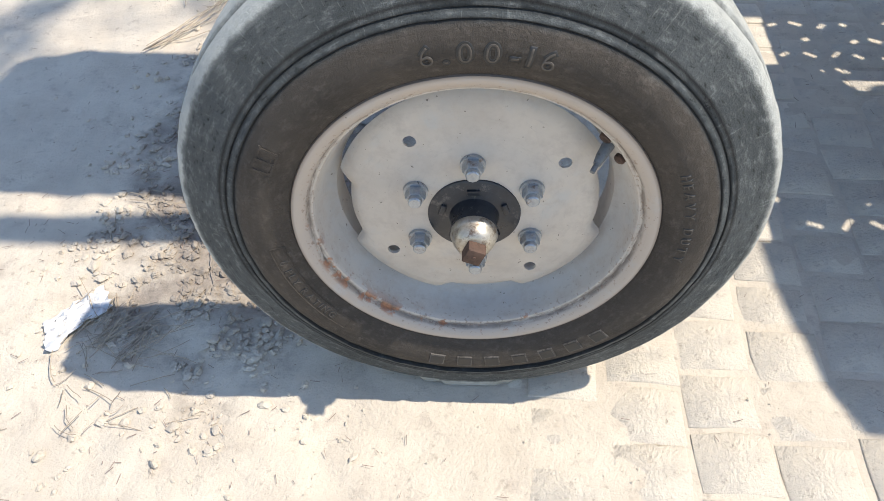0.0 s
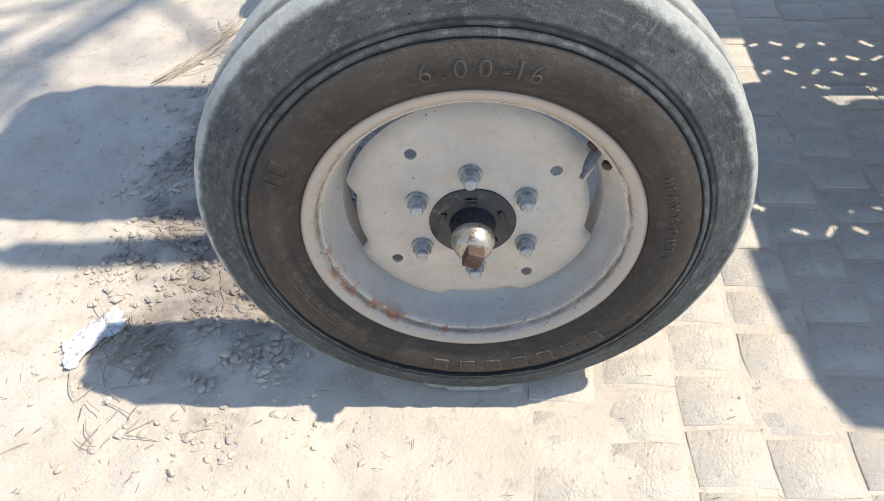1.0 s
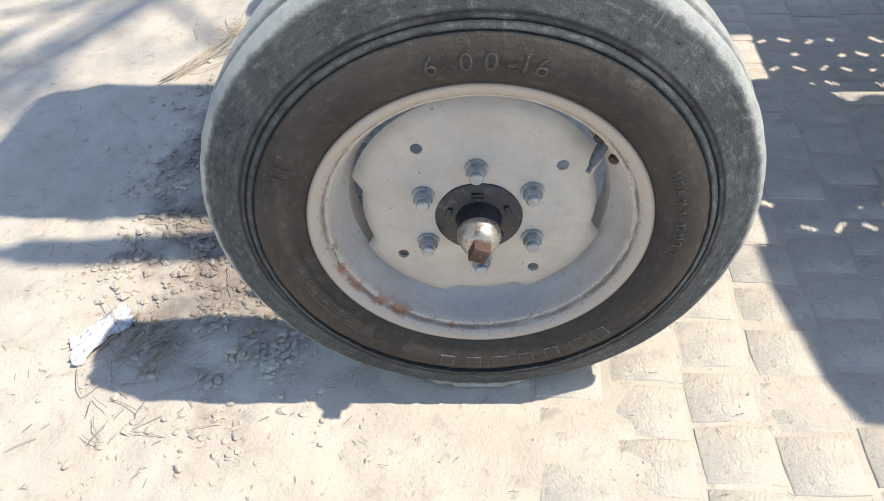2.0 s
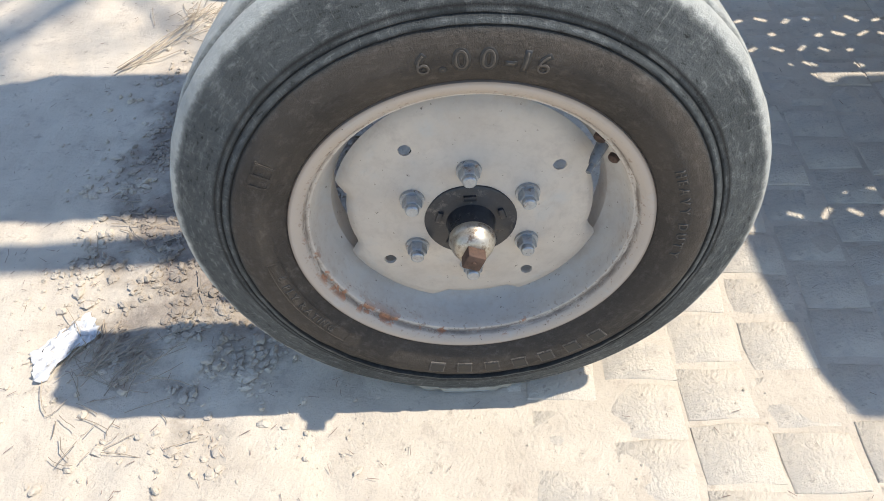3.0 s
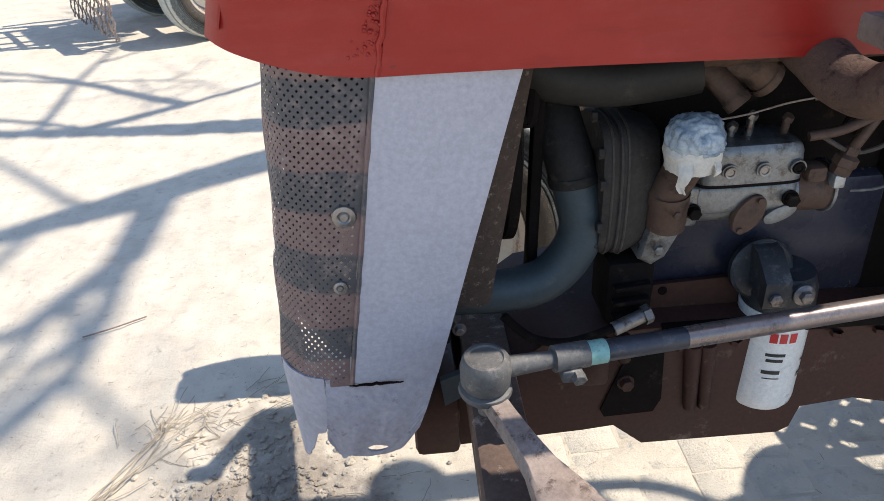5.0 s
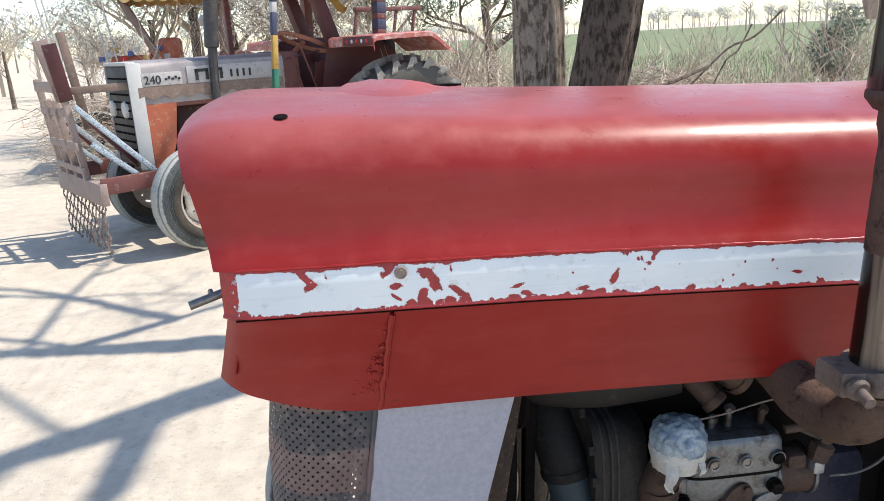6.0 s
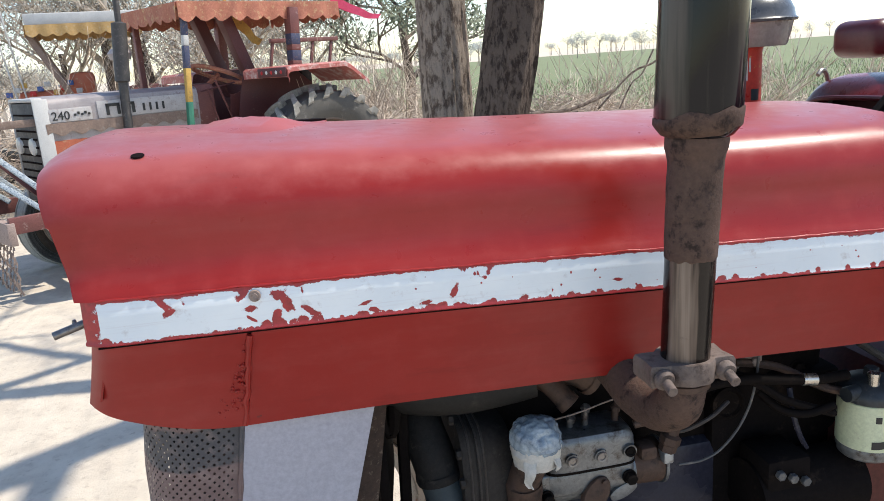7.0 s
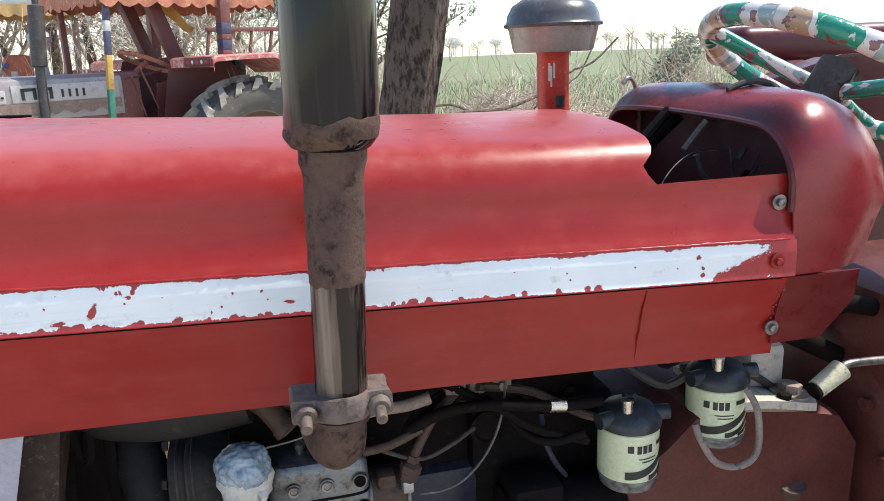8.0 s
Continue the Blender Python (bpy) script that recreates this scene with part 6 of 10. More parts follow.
for x in (0.645, 0.665):
    bm = bmesh.new()
    tube(bm, [(x, 1.452, 0.610), (x + 0.008, 1.451, 0.50)], [0.012, 0.009], 12)
    part("sump_rib", bm, M_brown, sump)
bm = bmesh.new()
box(bm, (0.262, 1.43, 0.470), (0.325, 1.60, 0.600), 0.01)
part("bolster_block", bm, M_brown, sump)
bm = bmesh.new()
turned(bm, [(0, 0), (0.05, 0), (0.055, 0.006), (0.10, 0.008), (0.115, 0.012), (0.115, 0.03), (0, 0.03)], (1.06, 1.445, 0.53), (0, 1, 0), 36)
part("housing_ring", bm, M_brown, sump)
for x, z in ((0.965, 0.497), (0.985, 0.513)):
    bm = bmesh.new()
    hexbolt(bm, (x, 1.447, z), (0, -1, 0), 0.010, 0.012)
    part("drain_bolt", bm, M_brown, sump)

# timing case
bm = bmesh.new()
outl = []
for k in range(40):
    a = 2 * math.pi * k / 40
    outl.append(Vector((0.0, 1.512 + 0.076 * math.cos(a) + 0.010 * math.cos(2 * a), 0.838 + 0.092 * math.sin(a) + 0.008 * math.sin(3 * a))))
rings(bm, [[p + Vector((0.505, 0, 0)) for p in outl], [Vector((0, 1.512, 0.838)) + (p - Vector((0, 1.512, 0.838))) * 1.04 + Vector((0.512, 0, 0)) for p in outl], [Vector((0, 1.512, 0.838)) + (p - Vector((0, 1.512, 0.838))) * 1.04 + Vector((0.520, 0, 0)) for p in outl],
           [p + Vector((0.524, 0, 0)) for p in outl], [Vector((0, 1.512, 0.838)) + (p - Vector((0, 1.512, 0.838))) * 1.05 + Vector((0.529, 0, 0)) for p in outl], [Vector((0, 1.512, 0.838)) + (p - Vector((0, 1.512, 0.838))) * 1.05 + Vector((0.538, 0, 0)) for p in outl], [Vector((0, 1.516, 0.838)) + (p - Vector((0, 1.512, 0.838))) * 0.9 + Vector((0.575, 0, 0)) for p in outl]])
M_grime0 = surface("sooty_casting", (0.014, 0.013, 0.013), (0.032, 0.029, 0.027), (0.07, 0.06, 0.05), 16, 0.65, 0.0, 150, 0.5, 0.002, (0.58, 0.72), 0.15, 0.15)
M_grime = surface("grimy_dark_casting", (0.022, 0.019, 0.018), (0.055, 0.048, 0.043), (0.11, 0.095, 0.08), 16, 0.65, 0.0, 150, 0.5, 0.002, (0.58, 0.72), 0.15, 0.15)
timing = part("timing_case", bm, M_grime, tractor, "grimy bolted timing case")
for k in range(6):
    a = radians(105 + 30 * k + 6 * (k % 2))
    bm = bmesh.new()
    hexbolt(bm, (0.506, 1.512 + 0.074 * math.cos(a), 0.838 + 0.092 * math.sin(a)), (-1, 0, 0), 0.007, 0.008)
    part("timing_bolt", bm, M_grime, timing)
# paler rings that draw the highlights along the flange rims
for x, k in ((0.515, 1.045), (0.5265, 1.03), (0.5335, 1.06)):
    bm = bmesh.new()
    mid = Vector((0, 1.512, 0.838))
    ring = [mid + (p - mid) * k + Vector((x, 0, 0)) for p in outl]
    tube(bm, ring + ring[:1], 0.0016, 6)
    part("flange_glint", bm, M_dull, timing, "thin paler ring for the highlight on a flange edge")
bm = bmesh.new()
rings(bm, [[Vector((x, y, z)) for x, z in ((0.556, 0.752), (0.566, 0.800), (0.574, 0.815), (0.612, 0.812), (0.606, 0.786), (0.590, 0.752), (0.574, 0.742))] for y in (1.500, 1.462, 1.452)] + [[Vector((0.584 + (x - 0.584) * 0.86, 1.448, 0.78 + (z - 0.78) * 0.86)) for x, z in ((0.556, 0.752), (0.566, 0.800), (0.574, 0.815), (0.612, 0.812), (0.606, 0.786), (0.590, 0.752), (0.574, 0.742))]])
for x, z in ((0.583, 0.798), (0.580, 0.765)):
    hexbolt(bm, (x, 1.449, z), (0, -1, 0), 0.006, 0.006, 0.008)
part("pump_bracket", bm, M_alu, timing, "grey alloy pump bracket")
bm = bmesh.new()
box(bm, (0.520, 1.455, 0.65), (0.585, 1.53, 0.745), 0.012)
for z in (0.668, 0.69, 0.712):
    beam(bm, (0.528, 1.448, z), (0.575, 1.448, z + 0.004), 0.012, 0.006, 0.001)
part("timing_foot", bm, M_black, timing)

# injection pump: body, governor cover with screws, oval side lid, drive end
bm = bmesh.new()
tube(bm, [(0.604, 1.486, 0.819), (0.606, 1.486, 0.819), (0.750, 1.486, 0.817), (0.752, 1.486, 0.817)], [0.030, 0.034, 0.034, 0.030], 32)
box(bm, (0.610, 1.450, 0.804), (0.748, 1.50, 0.846), 0.010, None, 3)
box(bm, (0.606, 1.449, 0.792), (0.626, 1.49, 0.846), 0.006, None, 3)
pump = part("injection_pump", bm, M_alu, tractor, "dull grey alloy injection pump")
bm = bmesh.new()
lower = [Vector((0.6825 + 0.0640 * sx * k, 1.476 + 0.037 * sy * k2, 0)) for sx, sy, k, k2 in [(math.copysign(abs(math.cos(t)) ** 0.35, math.cos(t)), math.copysign(abs(math.sin(t)) ** 0.35, math.sin(t)), 1, 1) for t in [2 * math.pi * (i + 0.5) / 40 for i in range(40)]]]
mid = Vector((0.6825, 1.476, 0))
rings(bm, [[mid + (q - mid) * k + Vector((0, 0, z)) for q in lower] for k, z in ((1.0, 0.850), (1.0, 0.872), (0.985, 0.884), (0.94, 0.892), (0.86, 0.8965), (0.5, 0.898))])
for x in (0.651, 0.692, 0.733):
    tube(bm, [(x, 1.436, 0.868), (x, 1.452, 0.869)], 0.0095, 16)
part("pump_cover", bm, M_alu, pump, "rounded alloy governor cover")
bm = bmesh.new()
rings(bm, [[mid + (q - mid) * 1.012 + Vector((0, 0, z)) for q in lower] for z in (0.8465, 0.8502)])
part("pump_gasket", bm, M_black, pump)
for x in (0.651, 0.692, 0.733):
    bm = bmesh.new()
    turned(bm, [(0, 0.0006), (0.0042, 0.0006), (0.0048, 0.002), (0.0070, 0.0026), (0.0076, 0.0)], (x, 1.4358, 0.868), (0, -1, 0), 18)
    part("cover_screw", bm, M_steel if x < 0.72 else M_black, pump)
def tilted(cx, cz, ra, rb, deg, y, lug=0.0, n=32):
    """Outline of an oval plate on the pump's side."""
    out = []
    for k in range(n):
        t = 2 * math.pi * k / n
        a = ra * math.cos(t) * (1 + lug * abs(math.cos(t)) ** 6)
        b = rb * math.copysign(abs(math.sin(t)) ** 0.8, math.sin(t))
        c, q = math.cos(radians(deg)), math.sin(radians(deg))
        out.append(Vector((cx + a * c - b * q, y, cz + a * q + b * c)))
    return out
bm = bmesh.new()
lid = tilted(0.688, 0.805, 0.0245, 0.0175, 62, 1.4455, 0.12)
rings(bm, [[q + Vector((0, 0.010, 0)) for q in lid], lid, [q + Vector((0, -0.0012, 0)) + (Vector((0.688, 1.4455, 0.805)) - q) * 0.05 for q in lid], tilted(0.688, 0.805, 0.018, 0.012, 62, 1.4448), tilted(0.688, 0.805, 0.016, 0.010, 62, 1.4435)])
for q in ((0.6985, 0.8245), (0.6775, 0.7855)):
    hexbolt(bm, (q[0], 1.4442, q[1]), (0, -1, 0), 0.0042, 0.004)
part("side_lid", bm, M_rust, pump, "brown rusty oval side lid")
bm = bmesh.new()
lid = tilted(0.729, 0.801, 0.021, 0.0095, 24, 1.4490)
rings(bm, [[q + Vector((0, 0.010, 0)) for q in lid], lid, tilted(0.729, 0.801, 0.0195, 0.008, 24, 1.4482)])
part("cover_plate", bm, M_alu, pump)
for x, y, z, r in ((0.737, 1.449, 0.823, 0.0085), (0.617, 1.448, 0.815, 0.0080)):
    bm = bmesh.new()
    hexbolt(bm, (x, y, z), (0, -1, 0), r, 0.012, r * 1.2)
    part("pump_bolt", bm, M_black, pump)
bm = bmesh.new()
tube(bm, [(0.750, 1.487, 0.821), (0.796, 1.487, 0.819)], 0.0315, 28)
box(bm, (0.757, 1.452, 0.838), (0.782, 1.48, 0.858), 0.005)
part("pump_neck", bm, M_rust, pump)
bm = bmesh.new()
tube(bm, [(0.796, 1.487, 0.819), (0.800, 1.487, 0.819)], 0.0345, 28)
part("pump_ring", bm, M_alu, pump)
bm = bmesh.new()
box(bm, (0.789, 1.448, 0.830), (0.804, 1.468, 0.848), 0.003)
part("union_block", bm, M_zinc, pump, "bluish zinc union block")
bm = bmesh.new()
turned(bm, [(0.0, 0.0), (0.0125, 0.0), (0.0125, 0.010), (0.0145, 0.012), (0.0145, 0.022), (0.009, 0.026), (0.009, 0.036), (0.0, 0.036)], (0.797, 1.457, 0.847), (0.3, -0.05, 1), 6)
tube(bm, spline([(0.806, 1.455, 0.878), (0.817, 1.452, 0.902), (0.835, 1.455, 0.93), (0.87, 1.47, 0.955)], 5), 0.0065, 10)
part("banjo_union", bm, M_rust, pump, "brown steel pipe union")
for x, h in ((0.662, 0.010), (0.684, 0.022), (0.728, 0.016)):
    bm = bmesh.new()
    tube(bm, [(x, 1.475, 0.895), (x + 0.001, 1.474, 0.900 + h)], 0.0048, 10)
    turned(bm, [(0, 0.004), (0.006, 0.003), (0.0075, -0.003), (0, -0.004)], (x + 0.002, 1.473, 0.901 + h), (0.3, -0.4, 0.8), 8)
    part("throttle_link", bm, M_steel if x < 0.7 else M_rust, pump)
bm = bmesh.new()
tube(bm, spline([(0.740, 1.44, 0.905), (0.775, 1.435, 0.912), (0.815, 1.44, 0.925)], 4), 0.006, 10)
part("cut_off_lever", bm, M_rust, pump)
# fuel pipes rising behind the pump
for k, (x, zt) in enumerate(((0.83, 0.96), (0.85, 0.97), (0.87, 0.965))):
    bm = bmesh.new()
    tube(bm, spline([(0.795 + 0.006 * k, 1.465, 0.895), (0.80 + 0.008 * k, 1.46, 0.92), (x, 1.47, 0.945), (x + 0.06, 1.49, zt)], 5), 0.0045, 8)
    part("injector_pipe", bm, M_black, pump)
bm = bmesh.new()
tube(bm, spline([(0.755, 1.47, 0.945), (0.80, 1.45, 0.955), (0.83, 1.448, 0.962)], 4), 0.008, 10)
part("stub_pipe", bm, M_earthy, pump)

# oil filler tube with a wrapped cap
bm = bmesh.new()
tube(bm, [(0.588, 1.456, 0.795), (0.587, 1.451, 0.826), (0.587, 1.451, 0.8265), (0.586, 1.449, 0.843), (0.586, 1.449, 0.8435), (0.597, 1.430, 0.895)], [0.024, 0.0235, 0.0245, 0.0245, 0.0215, 0.0225], 24)
hexbolt(bm, (0.590, 1.429, 0.822), (0, -1, 0), 0.005, 0.005, 0.0075)
filler = part("oil_filler", bm, M_rust, tractor, "brown oil filler neck")
bm = bmesh.new()
bmesh.ops.create_icosphere(bm, subdivisions=5, radius=1.0)
for v in bm.verts:
    d = v.co.copy()
    fold = 0.14 * noise.noise(d * 1.5) + 0.11 * abs(noise.noise(Vector((d.x * 4.5, d.y * 4.5, d.z * 2.2)))) - 0.10 * abs(noise.noise(d * 3.1 + Vector((4, 0, 0)))) + 0.03 * noise.noise(d * 9)
    k = 1 + fold
    wide = 1.0 + 0.10 * max(0.0, -d.z)
    v.co = Vector((0.597 + 0.0325 * d.x * k * wide, 1.418 + 0.031 * d.y * k * wide, 0.924 + (0.026 if d.z > 0 else 0.022) * math.copysign(abs(d.z) ** 0.8, d.z) * k))
part("plastic_wrap", bm, M_film, filler, "crumpled clear plastic bag over the filler cap", 60)
bm = bmesh.new()
rows = []
for h, r in ((0.914, 0.031), (0.906, 0.0335), (0.898, 0.0315), (0.890, 0.0295), (0.884, 0.0285)):
    rows.append([Vector((0.597 + (r + 0.0030 * noise.noise(Vector((k * 0.55, h * 90, 0)))) * math.cos(2 * math.pi * k / 36), 1.424 + (r + 0.0030 * noise.noise(Vector((k * 0.55, h * 90, 0)))) * math.sin(2 * math.pi * k / 36), h + 0.003 * noise.noise(Vector((k * 0.8, 5, 0))))) for k in range(36)])
rings(bm, rows, True, False)
thicken(bm, 0.0012)
rag = part("rag_tie", bm, M_cloth, filler, "torn pale rag tied round the neck")
for deg, L, w in ((238, 0.036, 0.017), (306, 0.017, 0.012)):
    t = radians(deg)
    d, e = Vector((math.cos(t), math.sin(t), 0)), Vector((-math.sin(t), math.cos(t), 0))
    bm = bmesh.new()
    rows = []
    for k in range(8):
        f = k / 7
        c = Vector((0.597, 1.424, 0.900)) + d * (0.031 + 0.003 * math.sin(f * 3)) + Vector((0, 0, -L * f)) + e * 0.010 * f * noise.noise(Vector((deg, f * 2, 0)))
        wd = w * (1 - 0.55 * f) + 0.002 * noise.noise(Vector((f * 5, deg, 0)))
        rows.append([c - e * wd * 0.5, c + d * 0.003 * math.sin(f * 6 + deg), c + e * wd * 0.5])
    grid(bm, rows)
    thicken(bm, 0.0015)
    part("rag_end", bm, M_cloth, filler)

# bracket plate, oil filter head and filter
bm = bmesh.new()
plate(bm, [(0.599, 1.500, 0.679), (0.717, 1.500, 0.683), (0.726, 1.500, 0.624), (0.597, 1.500, 0.608)], (0, 1, 0), 0.008)
brk = part("bracket_plate", bm, M_brown, tractor, "brown steel bracket plate")
# dark discs paint the shade of two bolt holes
for x, z in ((0.613, 0.669), (0.611, 0.634)):
    bm = bmesh.new()
    turned(bm, [(0, 0.0012), (0.0062, 0.0012), (0.0066, 0.0)], (x, 1.4995, z), (0, -1, 0), 14)
    part("plate_hole_shade", bm, M_dark, brk)
FD = Vector((0.03, 0.02, 1.0)).normalized()
FP = Vector((0.762, 1.478, 0.492))
bm = bmesh.new()
turned(bm, [(0, 0.004), (0.030, 0.0), (0.042, 0.003), (0.0465, 0.010), (0.0475, 0.020), (0.0475, 0.152), (0.0485, 0.156), (0.047, 0.160), (0.0, 0.160)], FP, FD, 48)
oil_filter = part("oil_filter", bm, M_white, tractor, "white spin-on oil filter can with red and black print")
bm = bmesh.new()
turned(bm, [(0, 0.160), (0.046, 0.160), (0.049, 0.166), (0.047, 0.192), (0.040, 0.212), (0, 0.214)], FP, FD, 40)
turned(bm, [(0.0, 0.0), (0.040, 0.0), (0.0425, 0.003), (0.0425, 0.012), (0.039, 0.015), (0.0, 0.015)], (0.735, 1.488, 0.704), (0, -1, 0.15), 40)
rings(bm, [[Vector((0.734 + dx, y, z)) for dx in (-0.017, 0.017) for z in ((lo, hi) if dx < 0 else (hi, lo))] for y, lo, hi in ((1.485, 0.690, 0.744), (1.462, 0.690, 0.742), (1.428, 0.676, 0.716), (1.426, 0.678, 0.714))])
box(bm, (0.722, 1.434, 0.676), (0.784, 1.470, 0.700), 0.005)
M_head = surface("dusty_black_casting", (0.018, 0.019, 0.022), (0.045, 0.047, 0.052), (0.12, 0.115, 0.11), 20, 0.5, 0, 150, 0.4, 0.002, (0.55, 0.7), 0.15, 0.35)
head = part("filter_head", bm, M_head, tractor, "black cast filter head")
for x in (0.7315, 0.7725):
    bm = bmesh.new()
    turned(bm, [(0, 0), (0.0145, 0.0), (0.0145, 0.004), (0.012, 0.006), (0, 0.006)], (x, 1.434, 0.690), (0, -1, 0.1), 22)
    hexbolt(bm, (x, 1.430, 0.690), (0, -1, 0.1), 0.0085, 0.010)
    part("head_bolt", bm, M_steel, head)


def on_can(p0, axis, r, a_deg, h, w, tall, bm):
    """A thin bar of print on a can's wall."""
    s, u, d = Vector((0, -1, 0)), Vector((1, 0, 0)), Vector(axis).normalized()
    n = 6
    rows = []
    for j in range(2):
        rows.append([Vector(p0) + d * (h + tall * j) + (r + 0.0005) * (math.cos(radians(a_deg) + w / r * (k / n - 0.5)) * s + math.sin(radians(a_deg) + w / r * (k / n - 0.5)) * u) for k in range(n + 1)])
    grid(bm, rows)


for a, h, w, tall, mt in ((-22, 0.121, 0.010, 0.015, M_redink), (-7, 0.121, 0.010, 0.015, M_redink), (9, 0.121, 0.010, 0.015, M_redink), (62, 0.118, 0.020, 0.017, M_redink), (-14, 0.099, 0.026, 0.005, M_ink), (-14, 0.090, 0.022, 0.005, M_ink), (-16, 0.070, 0.024, 0.006, M_ink), (-14, 0.062, 0.022, 0.0016, M_ink), (52, 0.083, 0.022, 0.004, M_ink), (48, 0.060, 0.018, 0.005, M_ink), (48, 0.057, 0.020, 0.0012, M_ink)):
    bm = bmesh.new()
    on_can(FP, FD, 0.0475, a, h, w, tall, bm)
    part("print_bar", bm, mt, oil_filter)

# lower hose from radiator to pump
bm = bmesh.new()
tube(bm, spline([(0.300, 1.460, 0.717), (0.340, 1.462, 0.716), (0.400, 1.466, 0.712), (0.444, 1.470, 0.722), (0.475, 1.475, 0.750), (0.490, 1.480, 0.785), (0.486, 1.487, 0.825), (0.478, 1.494, 0.855)], 8), 0.0285, 24)
hose = part("lower_hose", bm, M_hose, tractor, "thick blue-black rubber coolant hose")
bm = bmesh.new()
tube(bm, spline([(0.480, 1.492, 0.848), (0.474, 1.498, 0.876), (0.466, 1.515, 0.905), (0.462, 1.54, 0.93)], 6), 0.0300, 22)
turned(bm, [(0.0315, -0.006), (0.0325, 0.0), (0.0315, 0.006)], (0.480, 1.492, 0.850), (-0.15, 0.15, 1), 28)
part("water_elbow", bm, M_grime0, hose, "grimy cast water-pump elbow")
bm = bmesh.new()
hexbolt(bm, (0.327, 1.420, 0.690), (0, -1, 0), 0.006, 0.008, 0.009)
part("hose_clip", bm, M_steel, hose)
bm = bmesh.new()
tube(bm, spline([(0.385, 1.44, 0.690), (0.42, 1.43, 0.660), (0.47, 1.425, 0.652), (0.535, 1.43, 0.668)], 6), 0.006, 10)
part("thin_hose", bm, M_black, hose)
bm = bmesh.new()
tube(bm, [(0.525, 1.428, 0.664), (0.565, 1.436, 0.676)], 0.0095, 12)
hexbolt(bm, (0.562, 1.435, 0.675), (1, 0.2, 0.3), 0.013, 0.014)
part("hose_union", bm, M_steel, hose)
bm = bmesh.new()
plate(bm, [(0.300, 1.42, 0.610), (0.335, 1.418, 0.625), (0.345, 1.42, 0.590), (0.305, 1.424, 0.565)], (0, 1, 0), 0.01)
part("teal_bracket", bm, M_hose, hose)

# thin greyish cable hanging across the block
bm = bmesh.new()
tube(bm, spline([(0.935, 1.455, 0.985), (0.925, 1.45, 0.92), (0.905, 1.447, 0.875), (0.875, 1.446, 0.842), (0.845, 1.447, 0.828), (0.812, 1.45, 0.826)], 8), 0.0018, 8)
part("pale_cable", bm, M_dsteel, block, "thin greyish cable")
bm = bmesh.new()
tube(bm, spline([(0.622, 1.43, 0.936), (0.66, 1.43, 0.941), (0.705, 1.43, 0.951), (0.76, 1.435, 0.955)], 6), 0.0011, 6)
part("thin_wire", bm, M_earthy, block)
bm = bmesh.new()
tube(bm, spline([(0.80, 1.44, 0.925), (0.845, 1.436, 0.945), (0.90, 1.432, 0.948), (0.96, 1.432, 0.938), (1.01, 1.433, 0.930), (1.06, 1.436, 0.928)], 8), 0.0075, 12)
fuel_line = part("fuel_hose", bm, M_black, tractor, "black rubber fuel hose with clips")
for x0 in (0.985,):
    bm = bmesh.new()
    tube(bm, [(x0, 1.4325, 0.9335), (x0 + 0.022, 1.433, 0.9305)], 0.0088, 12)
    part("hose_ferrule", bm, M_chrome, fuel_line)

# fuel filters
M_black2 = surface("black_alloy_head", (0.020, 0.024, 0.028), (0.05, 0.056, 0.062), (0.11, 0.10, 0.09), 20, 0.45, 0.3)


